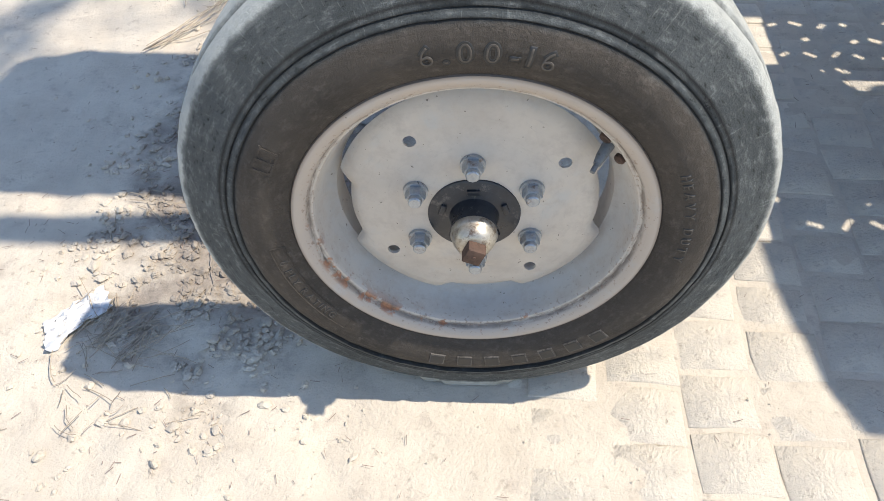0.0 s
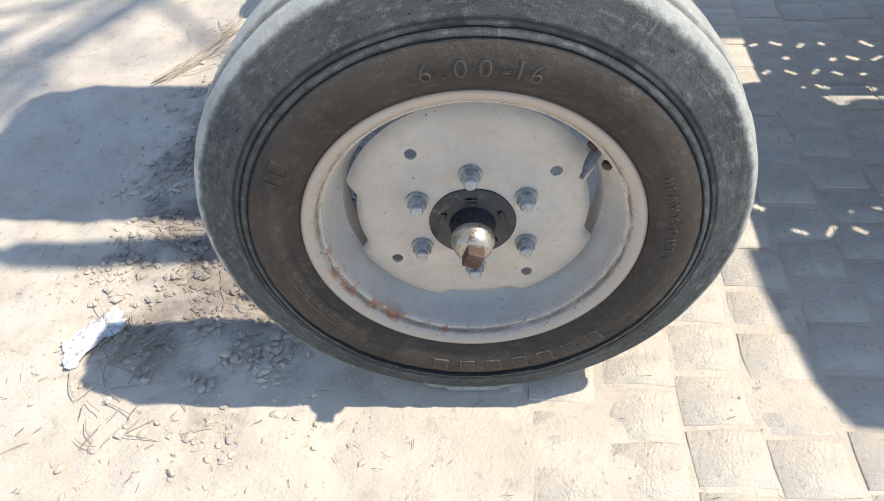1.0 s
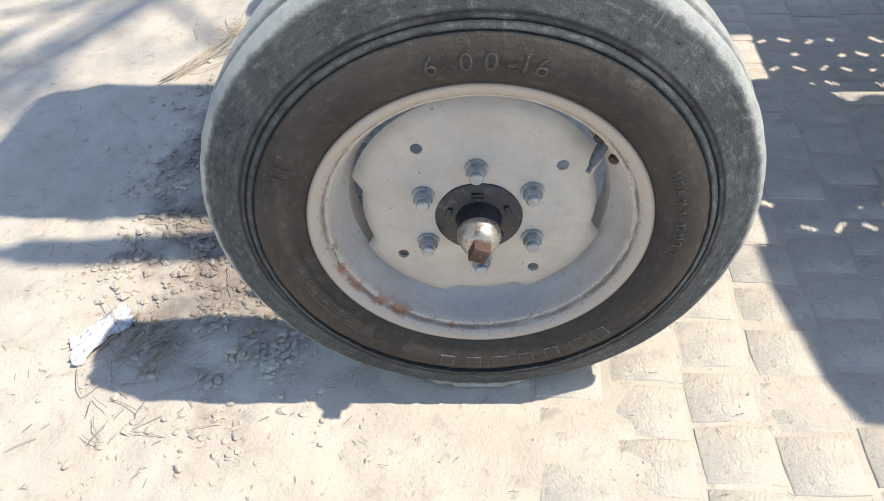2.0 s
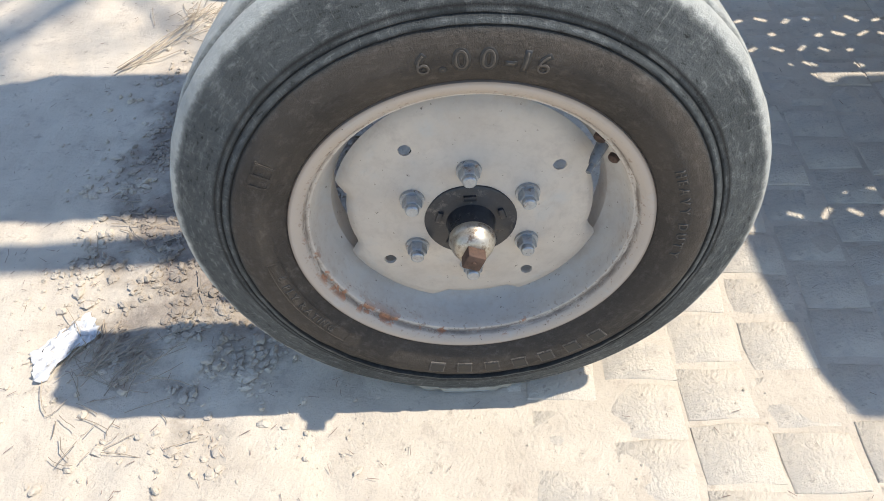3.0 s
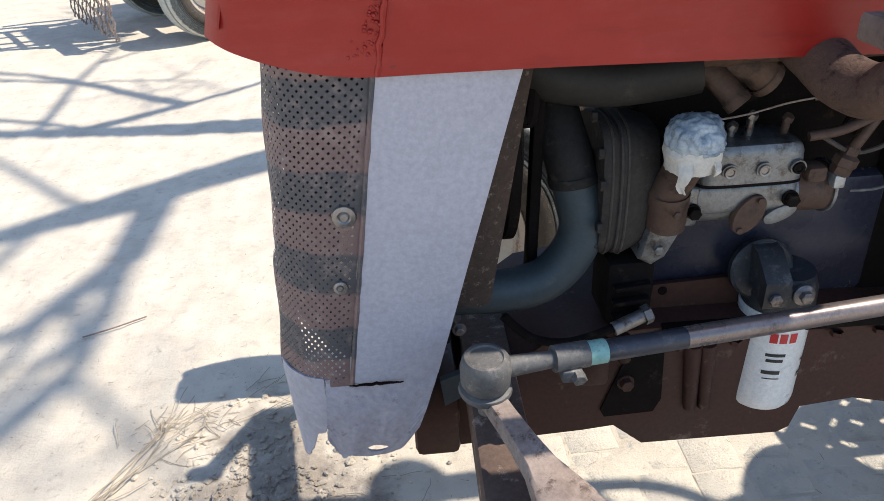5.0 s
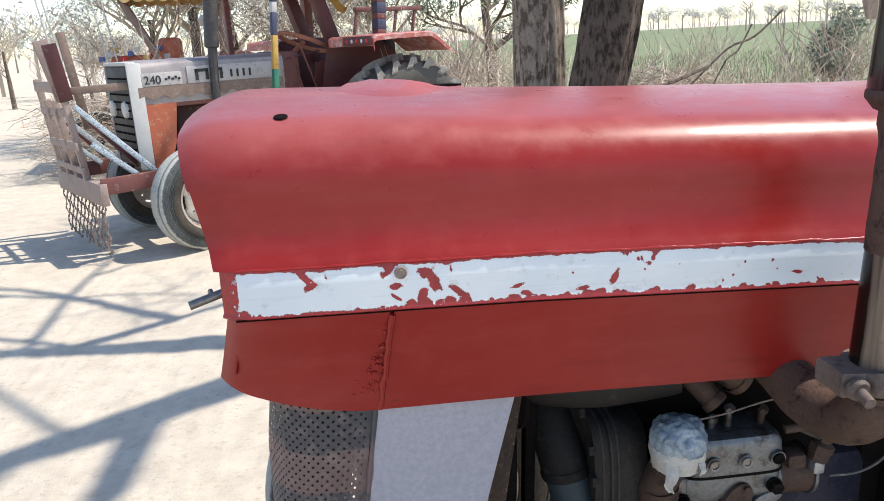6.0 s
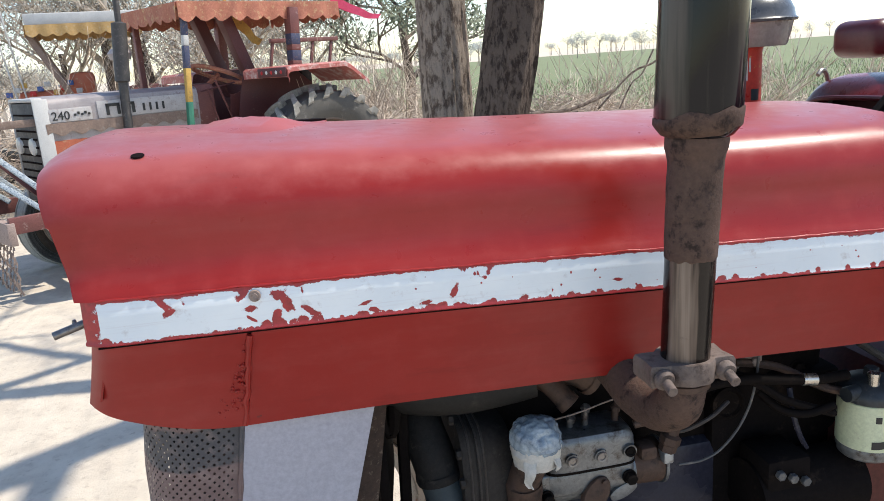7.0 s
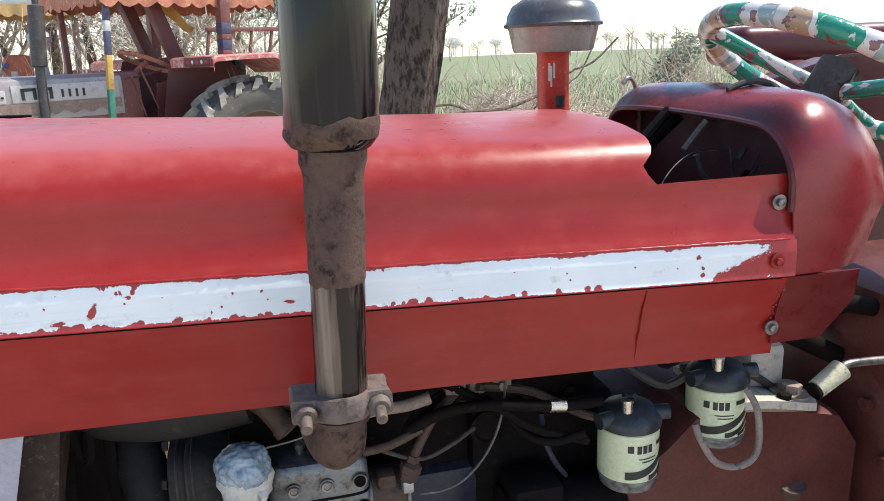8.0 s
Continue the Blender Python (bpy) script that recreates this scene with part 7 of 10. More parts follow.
def fuel_filter(x, y, z, turn):
    """Pale green can with black print between a cast head and a bare bowl."""
    def fit_part(name, bm, mat, owner, label=""):
        bmesh.ops.transform(bm, matrix=Matrix.Translation((x, y, z + 0.078)) @ Matrix.Scale(0.90, 4) @ Matrix.Translation((-x, -y, -z - 0.064)), verts=bm.verts)
        return part(name, bm, mat, owner, label)
    bm = bmesh.new()
    turned(bm, [(0, 0.0), (0.038, 0.0), (0.0425, 0.004), (0.0435, 0.012), (0.0450, 0.014), (0.0450, 0.020), (0.044, 0.022)], (x, y, z), (0, 0, 1), 40)
    bowl = fit_part("fuel_filter", bm, M_alu, tractor, "fuel filter with a pale green printed can")
    bm = bmesh.new()
    turned(bm, [(0.044, 0.021), (0.0460, 0.023), (0.0460, 0.097), (0.044, 0.099), (0, 0.099)], (x, y, z), (0, 0, 1), 44)
    fit_part("filter_can", bm, M_cream, bowl, "pale green tin can with black bars")
    bm = bmesh.new()
    turned(bm, [(0.044, 0.098), (0.0485, 0.101), (0.0495, 0.108), (0.047, 0.116), (0.036, 0.128), (0.016, 0.134), (0.0, 0.135)], (x, y, z), (0, 0, 1), 40)
    for sx in (-1, 1):
        tube(bm, [(x + sx * 0.034, y - 0.012, z + 0.116), (x + sx * 0.057, y - 0.016, z + 0.116)], 0.012, 14)
    hexbolt(bm, (x, y, z + 0.132), (0, 0, 1), 0.011, 0.016)
    fit_part("filter_top", bm, M_black2, bowl, "black cast filter head")
    bm = bmesh.new()
    tube(bm, [(x - 0.014, y - 0.022, z + 0.122), (x - 0.014, y - 0.022, z + 0.146)], 0.0085, 14)
    turned(bm, [(0.0095, 0), (0.0095, 0.005), (0, 0.005)], (x - 0.014, y - 0.022, z + 0.144), (0, 0, 1), 14)
    fit_part("bleed_screw", bm, M_chrome, bowl)
    # printed name bars, two lines of small print, three rising stripes
    for a, h, w, tall in ((turn - 30, 0.072, 0.009, 0.011), (turn - 14, 0.070, 0.007, 0.013), (turn - 3, 0.070, 0.007, 0.013), (turn + 8, 0.070, 0.007, 0.013), (turn + 38, 0.077, 0.020, 0.007), (turn + 4, 0.060, 0.030, 0.0018), (turn + 6, 0.055, 0.024, 0.0018)):
        bm = bmesh.new()
        on_can((x, y, z), (0, 0, 1), 0.0460, a, h, w, tall, bm)
        fit_part("can_print", bm, M_ink, bowl)
    for a0, a1, h0, h1, th in ((-40, 62, 0.034, 0.066, 0.013), (6, 64, 0.028, 0.050, 0.0085), (34, 66, 0.027, 0.037, 0.006)):
        bm = bmesh.new()
        rows = [[], []]
        for k in range(19):
            f = k / 18
            a = radians(turn + a0 + (a1 - a0) * f)
            h = h0 + (h1 - h0) * f * f
            for q, dh in ((0, 0.0), (1, th)):
                rows[q].append(Vector((x + 0.0465 * math.sin(a), y - 0.0465 * math.cos(a), z + h + dh - th * 0.5)))
        grid(bm, rows)
        fit_part("can_stripe", bm, M_ink, bowl)
    return bowl


fuel_filter(1.103, 1.440, 0.778, 8)
fuel_filter(1.246, 1.455, 0.812, -20)
bm = bmesh.new()
tube(bm, spline([(1.263, 1.41, 0.925), (1.270, 1.395, 0.90), (1.272, 1.39, 0.855), (1.262, 1.388, 0.832), (1.235, 1.386, 0.826), (1.205, 1.388, 0.838), (1.190, 1.40, 0.865), (1.186, 1.41, 0.885)], 8), 0.0048, 10)
part("return_hose", bm, M_earthy, tractor, "grey-brown looped fuel hose")
bm = bmesh.new()
tube(bm, spline([(1.03, 1.42, 0.894), (0.99, 1.425, 0.885), (0.96, 1.44, 0.89), (0.94, 1.46, 0.91)], 5), 0.006, 10)
part("link_hose", bm, M_black, tractor)
bm = bmesh.new()
tube(bm, spline([(0.98, 1.45, 0.915), (0.985, 1.445, 0.875), (1.00, 1.45, 0.84), (1.02, 1.46, 0.81)], 5), 0.004, 8)
part("wire_loop", bm, M_navy, tractor)
# small pipes and wires that run along the block under the hood
pr = random.Random(31)
for k in range(11):
    x0 = 0.76 + 0.045 * k
    z0 = pr.uniform(0.90, 1.00)
    pts = [(x0, pr.uniform(1.44, 1.50), z0)]
    for q in range(3):
        px, py, pz = pts[-1]
        pts.append((px + pr.uniform(0.03, 0.09), min(1.52, max(1.43, py + pr.uniform(-0.03, 0.03))), min(1.015, max(0.86, pz + pr.uniform(-0.04, 0.04)))))
    bm = bmesh.new()
    tube(bm, spline(pts, 5), pr.choice((0.003, 0.0045, 0.006)), 8)
    part("pipe", bm, pr.choice((M_dull, M_black, M_rust)), block)
# starter and dark box below the filters
bm = bmesh.new()
tube(bm, [(0.93, 1.47, 0.745), (1.10, 1.47, 0.745)], 0.052, 28)
box(bm, (0.935, 1.425, 0.765), (1.005, 1.50, 0.818), 0.008)
part("starter_motor", bm, M_black, tractor, "black starter motor")
bm = bmesh.new()
for k in range(3):
    hexbolt(bm, (0.95 + 0.02 * k, 1.424, 0.800 - 0.008 * k), (0, -1, 0), 0.007, 0.010)
part("terminal_bolts", bm, M_dsteel, tractor)

# pump housing, rear of the engine
bm = bmesh.new()
top = [(1.205, 0.882), (1.295, 0.886), (1.390, 0.862), (1.440, 0.850), (1.475, 0.80), (1.470, 0.50), (1.10, 0.50), (1.10, 0.80), (1.16, 0.84)]
rings(bm, [[Vector((x, 1.445, z)) for x, z in top], [Vector((x, 1.435, z - 0.004)) for x, z in top]][::-1] + [[Vector((x, 1.72, z)) for x, z in top]])
house = part("clutch_housing", bm, M_oxide, tractor, "red-oxide painted clutch housing")
M_sand = surface("sandy_gasket_plate", (0.46, 0.40, 0.33), (0.60, 0.54, 0.45), (0.20, 0.15, 0.12), 22, 0.7, 0, 160, 0.4)
bm = bmesh.new()
plate(bm, [(1.235, 1.424, 0.888), (1.300, 1.416, 0.888), (1.390, 1.424, 0.866), (1.412, 1.456, 0.860), (1.400, 1.54, 0.864), (1.24, 1.56, 0.892)], (0.02, 0, 1), 0.012)
lid = part("top_plate", bm, M_sand, house, "sandy-coloured bolted top plate")
bm = bmesh.new()
box(bm, (1.310, 1.47, 0.890), (1.370, 1.52, 0.955), 0.010)
tube(bm, [(1.340, 1.49, 0.95), (1.340, 1.49, 0.985)], 0.016, 14)
part("plate_tower", bm, M_sand, house)
bm = bmesh.new()
turned(bm, [(0, 0), (0.028, 0.0), (0.028, 0.005), (0, 0.005)], (1.365, 1.452, 0.884), (0.1, 0, 1), 26)
hexbolt(bm, (1.365, 1.452, 0.886), (0.1, 0, 1), 0.016, 0.016)
part("large_bolt", bm, M_earthy, house)
bm = bmesh.new()
hexbolt(bm, (1.340, 1.432, 0.888), (0.1, 0, 1), 0.010, 0.010)
part("small_bolt", bm, M_black, house)
bm = bmesh.new()
tube(bm, [(1.375, 1.47, 0.70), (1.372, 1.45, 0.735), (1.37, 1.44, 0.75)], [0.020, 0.022, 0.018], 16)
turned(bm, [(0.024, -0.01), (0.026, 0.0), (0.024, 0.012), (0, 0.012)], (1.372, 1.448, 0.738), (0, -0.4, 0.7), 20)
part("pipe_fitting", bm, M_rust, house)
bm = bmesh.new()
turned(bm, [(0.0, 0.0), (0.20, 0.0), (0.235, 0.006), (0.245, 0.016), (0.245, 0.05), (0, 0.05)], (1.505, 1.62, 0.70), (1, 0, 0), 56)
part("bell_flange", bm, M_oxide, house, "dark red bell-housing flange")
for k in range(7):
    a = radians(95 + 22 * k)
    bm = bmesh.new()
    hexbolt(bm, (1.506, 1.62 + 0.225 * math.cos(a), 0.70 + 0.225 * math.sin(a)), (-1, 0, 0), 0.011, 0.012)
    part("bell_bolt", bm, M_oxide, house)
# taped lever end, battery box edge and pedal linkage near the cowl
bm = bmesh.new()
tube(bm, [(1.360, 1.394, 0.918), (1.402, 1.399, 0.940)], [0.013, 0.015], 18)
M_tape = surface("yellowed_tape", (0.46, 0.42, 0.27), (0.62, 0.58, 0.42), (0.22, 0.17, 0.11), 40, 0.6, 0, 160, 0.5, 0.001, (0.56, 0.68))
lever = part("taped_lever", bm, M_tape, tractor, "lever end bound with yellowish tape")
bm = bmesh.new()
turned(bm, [(0, 0.0), (0.012, 0.0), (0.0135, 0.004), (0.012, 0.006)], (1.359, 1.3935, 0.9175), (-0.8, -0.1, -0.4), 16)
part("lever_tip", bm, M_black, lever)
bm = bmesh.new()
tube(bm, spline([(1.400, 1.399, 0.939), (1.418, 1.401, 0.945), (1.50, 1.41, 0.937), (1.60, 1.42, 0.925)], 4), 0.006, 10)
part("lever_rod", bm, M_steel, lever)
for a, b, r in (((1.38, 1.50, 0.965), (1.50, 1.52, 0.90), 0.016), ((1.40, 1.56, 0.99), (1.56, 1.58, 0.93), 0.02), ((1.42, 1.46, 1.02), (1.62, 1.50, 0.96), 0.014), ((1.30, 1.45, 0.99), (1.45, 1.47, 1.01), 0.02)):
    bm = bmesh.new()
    tube(bm, [a, b], r, 10)
    part("linkage_rod", bm, M_black, tractor)


# ---- rear half of the near tractor ----
bm = bmesh.new()
box(bm, (1.54, 1.40, 0.42), (2.30, 1.76, 0.86), 0.03)
box(bm, (1.52, 1.42, 0.80), (1.95, 1.74, 1.02), 0.03)
part("gearbox", bm, M_oxide, tractor, "red-oxide painted gearbox and axle housing")


def rear_wheel(parent, x, y, z, rad, side, put):
    """Lugged drive wheel; side is -1 where its face looks to -y."""
    w = 0.15
    half = [(rad * 0.58, w * 0.72), (rad * 0.68, w), (rad * 0.84, w * 1.0), (rad * 0.90, w * 0.88), (rad * 0.915, w * 0.6), (rad * 0.92, 0.0)]
    prof = half + [(r, -v) for r, v in reversed(half[:-1])]
    bm = bmesh.new()
    turned(bm, prof, (x, y, z), (0, -1, 0), 72)
    wheel = put("rear_wheel", bm, M_tyre3, parent, "lugged rear tyre grey with dust")
    bm = bmesh.new()
    n = 22
    for k in range(n):
        for s in (-1, 1):
            a0 = 2 * math.pi * (k + (0.5 if s > 0 else 0)) / n
            pts = []
            for j in range(7):
                f = min(1.0, j / 4)
                a = a0 + (j / 4) * 0.15
                yy = y + s * ((0.01 + f * (w * 0.97)) if j < 5 else w * (1.03 + 0.02 * (j - 4)))
                ro = rad * (1.0 - 0.045 * f * f) if j < 5 else rad * (0.905 - 0.055 * (j - 5))
                base = rad * 0.88 if j < 5 else rad * (0.86 - 0.05 * (j - 5))
                d = Vector((math.cos(a), 0, math.sin(a)))
                t = Vector((-math.sin(a), 0, math.cos(a)))
                c = Vector((x, yy, z))
                hw = 0.024 + 0.012 * f
                if j >= 5:
                    c.y -= s * 0.02
                    pts.append([c + d * base - t * hw, c + d * ro - t * hw * 0.7 + Vector((0, s * 0.022, 0)), c + d * ro + t * hw * 0.7 + Vector((0, s * 0.022, 0)), c + d * base + t * hw])
                    continue
                pts.append([c + d * base - t * hw, c + d * ro - t * hw * 0.7, c + d * ro + t * hw * 0.7, c + d * base + t * hw])
            rings(bm, pts)
    put("tread_lug", bm, M_tyre2, wheel, "deep chevron tread lugs")
    bm = bmesh.new()
    turned(bm, [(0.0, 0.02), (rad * 0.2, 0.02), (rad * 0.24, 0.05), (rad * 0.42, 0.0), (rad * 0.46, 0.01), (rad * 0.52, 0.06), (rad * 0.565, 0.112), (rad * 0.585, 0.112), (rad * 0.585, 0.0)], (x, y, z), (0, float(side), 0), 56)
    put("wheel_disc", bm, M_rim, wheel, "pale dusty wheel disc")
    for k in range(8):
        a = 2 * math.pi * k / 8
        bm = bmesh.new()
        hexbolt(bm, (x + rad * 0.32 * math.cos(a), y + side * 0.035, z + rad * 0.32 * math.sin(a)), (0, float(side), 0), 0.018, 0.03)
        put("wheel_nut", bm, M_steel, wheel)
    return wheel


M_tyre3 = surface("dull_black_rubber", (0.06, 0.056, 0.051), (0.125, 0.117, 0.105), (0.22, 0.21, 0.19), 7, 0.85, 0, 120, 0.4, 0.003, (0.58, 0.72))
M_tyre2 = surface("dusty_lug_rubber", (0.17, 0.158, 0.14), (0.35, 0.33, 0.29), (0.40, 0.385, 0.34), 7, 0.85, 0, 120, 0.4, 0.003, (0.5, 0.65))


def near_put(name, bm, mat, parent, label=""):
    return part(name, bm, mat, parent, label)


rear_wheel(tractor, 2.10, 1.06, 0.63, 0.63, -1, near_put)
rear_wheel(tractor, 2.16, 2.25, 0.63, 0.63, 1, near_put)


def fender(y_in, y_out, mat, put, parent, label):
    """Curved mudguard over a rear wheel, with a flat inner cheek."""
    path = [(1.660, 0.62), (1.655, 0.90), (1.668, 1.10), (1.70, 1.22), (1.78, 1.30), (1.95, 1.345), (2.20, 1.35), (2.45, 1.29), (2.58, 1.20)]
    bm = bmesh.new()
    rows = []
    for x, z in path:
        row = []
        for j in range(5):
            f = j / 4
            row.append(Vector((x + 0.010 * f, y_in + (y_out - y_in) * f, z - 0.11 * f * f)))
        rows.append(row)
    grid(bm, rows)
    thicken(bm, 0.006)
    f = put("fender", bm, mat, parent, label)
    bm = bmesh.new()
    outline = [Vector((x, y_in, z)) for x, z in path] + [Vector((2.50, y_in, 0.95)), Vector((2.35, y_in, 0.80)), Vector((1.85, y_in, 0.72))]
    plate(bm, outline, (0, 1, 0), 0.005)
    put("fender_cheek", bm, mat, f)
    return f


fender(1.275, 0.88, M_maroon, near_put, tractor, "maroon rear mudguard")
fender(2.085, 2.46, M_maroon2, near_put, tractor, "maroon rear mudguard")


def slotted_plate(x0, x1, y0, y1, seed):
    """Footplate pierced by slanted slots, worn to uneven sizes, some choked with dirt."""
    r = random.Random(seed)
    bm = bmesh.new()
    z = 0.50
    c = 0.058
    nx, ny = max(1, int((x1 - x0) / c)), max(1, int((y1 - y0) / c))
    cx, cy = (x1 - x0) / nx, (y1 - y0) / ny
    V = {}
    def v(i, j):
        if (i, j) not in V:
            V[i, j] = bm.verts.new((x0 + i * cx, y0 + j * cy, z))
        return V[i, j]
    for i in range(nx):
        for j in range(ny):
            q = [v(i, j), v(i + 1, j), v(i + 1, j + 1), v(i, j + 1)]
            if r.random() < 0.22:
                bm.faces.new(q)
                continue
            m = Vector((x0 + (i + 0.5) * cx + r.uniform(-0.006, 0.006), y0 + (j + 0.5) * cy + r.uniform(-0.006, 0.006), z))
            a = radians(40 if (i + j) % 2 else -30) + r.uniform(-0.3, 0.3)
            L, W = r.uniform(0.008, 0.0185), r.uniform(0.0045, 0.0072)
            hole = []
            for sx, sy in ((-1, -1), (1, -1), (1, 1), (-1, 1)):
                p = Vector((sx * L, sy * W, 0))
                hole.append(bm.verts.new(m + Vector((p.x * math.cos(a) - p.y * math.sin(a), p.x * math.sin(a) + p.y * math.cos(a), 0))))
            for k in range(4):
                bm.faces.new((q[k], q[(k + 1) % 4], hole[(k + 1) % 4], hole[k]))
    part("footplate", bm, M_steel, tractor, "steel footplate pierced with slanted slots", 0)


slotted_plate(1.26, 1.80, 1.22, 1.425, 3)
slotted_plate(1.40, 1.98, 1.80, 2.08, 8)
for y in (1.472, 1.505):
    bm = bmesh.new()
    tube(bm, [(1.26, y, 0.50), (1.80, y + 0.012, 0.51)], 0.0045, 8)
    part("pedal_rod", bm, M_steel, tractor)
bm = bmesh.new()
box(bm, (1.95, 1.36, 1.02), (2.35, 1.80, 1.10), 0.03)
seat = part("seat", bm, M_maroon2, tractor, "maroon padded seat")
bm = bmesh.new()
box(bm, (2.32, 1.37, 1.08), (2.40, 1.79, 1.34), 0.03)
part("seat_back", bm, M_maroon2, seat)
bm = bmesh.new()
box(bm, (1.93, 2.43, 1.315), (2.75, 2.62, 1.42), 0.035, None, 4)
part("tool_box", bm, M_maroon2, tractor, "maroon padded box on the far mudguard")
bm = bmesh.new()
beam(bm, (2.1, 2.50, 1.33), (2.1, 2.25, 1.22), 0.05, 0.05)
part("box_bracket", bm, M_maroon2, tractor)

# ---- steering wheel bound in printed plastic ----
SW, SR = Vector((1.52, 1.60, 1.32)), 0.205
sw_u, sw_v = Vector((-1, 0, 0.57)).normalized(), Vector((0, 1, 0))


def wrap_material():
    """Printed plastic ribbon wound round the rim: green, cream and tan lengths with small motifs."""
    m, nt, bsdf = material("printed_plastic_binding")
    o = coords(nt)
    hub = SW - Vector((0.9, 1.555, 0.0))
    rel = nt.nodes.new("ShaderNodeVectorMath")
    rel.operation = "SUBTRACT"
    nt.links.new(o, rel.inputs[0])
    rel.inputs[1].default_value = hub
    legs = []
    for axis in (sw_u, sw_v):
        d = nt.nodes.new("ShaderNodeVectorMath")
        d.operation = "DOT_PRODUCT"
        nt.links.new(rel.outputs[0], d.inputs[0])
        d.inputs[1].default_value = axis
        legs.append(d.outputs["Value"])
    turn = math_node(nt, "ARCTAN2", legs[1], legs[0])
    n1, n2, n3 = noise_tex(nt, o, 9.0, 3, 0.5), noise_tex(nt, o, 46.0, 4, 0.5), noise_tex(nt, o, 110.0, 3, 0.5)
    lay = math_node(nt, "FRACT", math_node(nt, "ADD", math_node(nt, "MULTIPLY", turn, 1.35), math_node(nt, "MULTIPLY", n1, 0.5)))
    col = ramp(nt, lay, [(0.0, (0.02, 0.25, 0.16)), (0.34, (0.66, 0.64, 0.60)), (0.40, (0.42, 0.29, 0.18)), (0.60, (0.60, 0.56, 0.50)), (0.74, (0.30, 0.38, 0.36)), (0.86, (0.64, 0.62, 0.58))])
    for e in nt.nodes:
        if e.bl_idname == "ShaderNodeValToRGB":
            e.color_ramp.interpolation = "CONSTANT"
    col = mix(nt, ramp(nt, n2, [(0.60, 0.0), (0.62, 0.9)]), col, (0.20, 0.06, 0.07))
    col = mix(nt, ramp(nt, n2, [(0.36, 0.85), (0.38, 0.0)]), col, (0.68, 0.66, 0.60))
    col = mix(nt, ramp(nt, n3, [(0.64, 0.0), (0.66, 0.6)]), col, (0.06, 0.12, 0.10))
    nt.links.new(col, bsdf.inputs["Base Color"])
    bsdf.inputs["Roughness"].default_value = 0.22
    bump(nt, bsdf, mix(nt, 0.5, n1, n2), 0.7, 0.006)
    return m


M_wrap = wrap_material()


def rim_at(a, r=SR):
    return SW + sw_u * (r * math.cos(a)) + sw_v * (r * math.sin(a))


bm = bmesh.new()
loops = []
sw_n = sw_u.cross(sw_v)
for k in range(64):
    a = 2 * math.pi * k / 64
    d = (rim_at(a) - SW).normalized()
    rr = 0.0165 + 0.002 * noise.noise(Vector((k * 0.5, 0, 3)))
    loops.append([bm.verts.new(rim_at(a) + rr * (math.cos(t) * d + math.sin(t) * sw_n)) for t in [2 * math.pi * j / 12 for j in range(12)]])
for k in range(64):
    for j in range(12):
        bm.faces.new((loops[k][j], loops[k][(j + 1) % 12], loops[(k + 1) % 64][(j + 1) % 12], loops[(k + 1) % 64][j]))
swheel = part("steering_wheel", bm, M_wrap, tractor, "steering wheel bound in printed green and cream plastic", 60)
for deg in (35, 155, 275):
    bm = bmesh.new()
    tube(bm, [rim_at(radians(deg)), SW + (rim_at(radians(deg)) - SW) * 0.5 - Vector((0, 0, 0.012)), SW - Vector((0, 0, 0.02))], [0.014, 0.012, 0.013], 12)
    part("spoke", bm, M_wrap, swheel)
bm = bmesh.new()
tube(bm, [SW + sw_n * 0.012, SW - sw_n * 0.02, SW + Vector((-0.10, 0, -0.12))], [0.034, 0.034, 0.020], 20)
part("steering_hub", bm, M_dull, swheel, "black steering column hub")
bm = bmesh.new()
turned(bm, [(0.062, 0), (0.066, 0.003), (0.062, 0.006)], (1.375, 1.63, 1.275), (0.55, 0, 0.8), 40, True)
part("gauge_ring", bm, M_black, tractor, "dark gauge rim on the cowl")
bm = bmesh.new()
tube(bm, spline([(1.30, 1.80, 1.26), (1.29, 1.80, 1.315), (1.275, 1.795, 1.330), (1.262, 1.79, 1.322)], 4), 0.004, 8)
part("wire_hook", bm, M_steel, tractor)

# ---- air pre-cleaner ----
M_can = surface("printed_red_tin", (0.46, 0.03, 0.025), (0.60, 0.055, 0.03), (0.55, 0.36, 0.10), 22, 0.4, 0, 120, 0.1, 0.001, (0.62, 0.66))
bm = bmesh.new()
turned(bm, [(0.0, 1.05), (0.0275, 1.05), (0.0275, 1.372), (0.030, 1.380)], (1.160, 1.852, 0), (0, 0, 1), 32)
stem = part("pre_cleaner", bm, M_can, tractor, "air pre-cleaner on a red printed tin stem")
bm = bmesh.new()
turned(bm, [(0.030, 1.378), (0.066, 1.378), (0.069, 1.382), (0.077, 1.418), (0.078, 1.421)], (1.160, 1.852, 0), (0, 0, 1), 44)
part("pre_cleaner_bowl", bm, surface("smoky_bowl", (0.30, 0.26, 0.22), (0.42, 0.37, 0.32), None, 9, 0.3, 0.2), stem, "smoky beige bowl")
bm = bmesh.new()
turned(bm, [(0.077, 1.419), (0.0835, 1.420), (0.0845, 1.424), (0.080, 1.428), (0.078, 1.440), (0.070, 1.455), (0.052, 1.466), (0.02, 1.471), (0.006, 1.472), (0.006, 1.482), (0, 1.482)], (1.160, 1.852, 0), (0, 0, 1), 44)
part("pre_cleaner_lid", bm, surface("grey_plastic_lid", (0.055, 0.058, 0.06), (0.10, 0.10, 0.10), (0.2, 0.19, 0.18), 9, 0.3), stem, "dark grey domed lid")
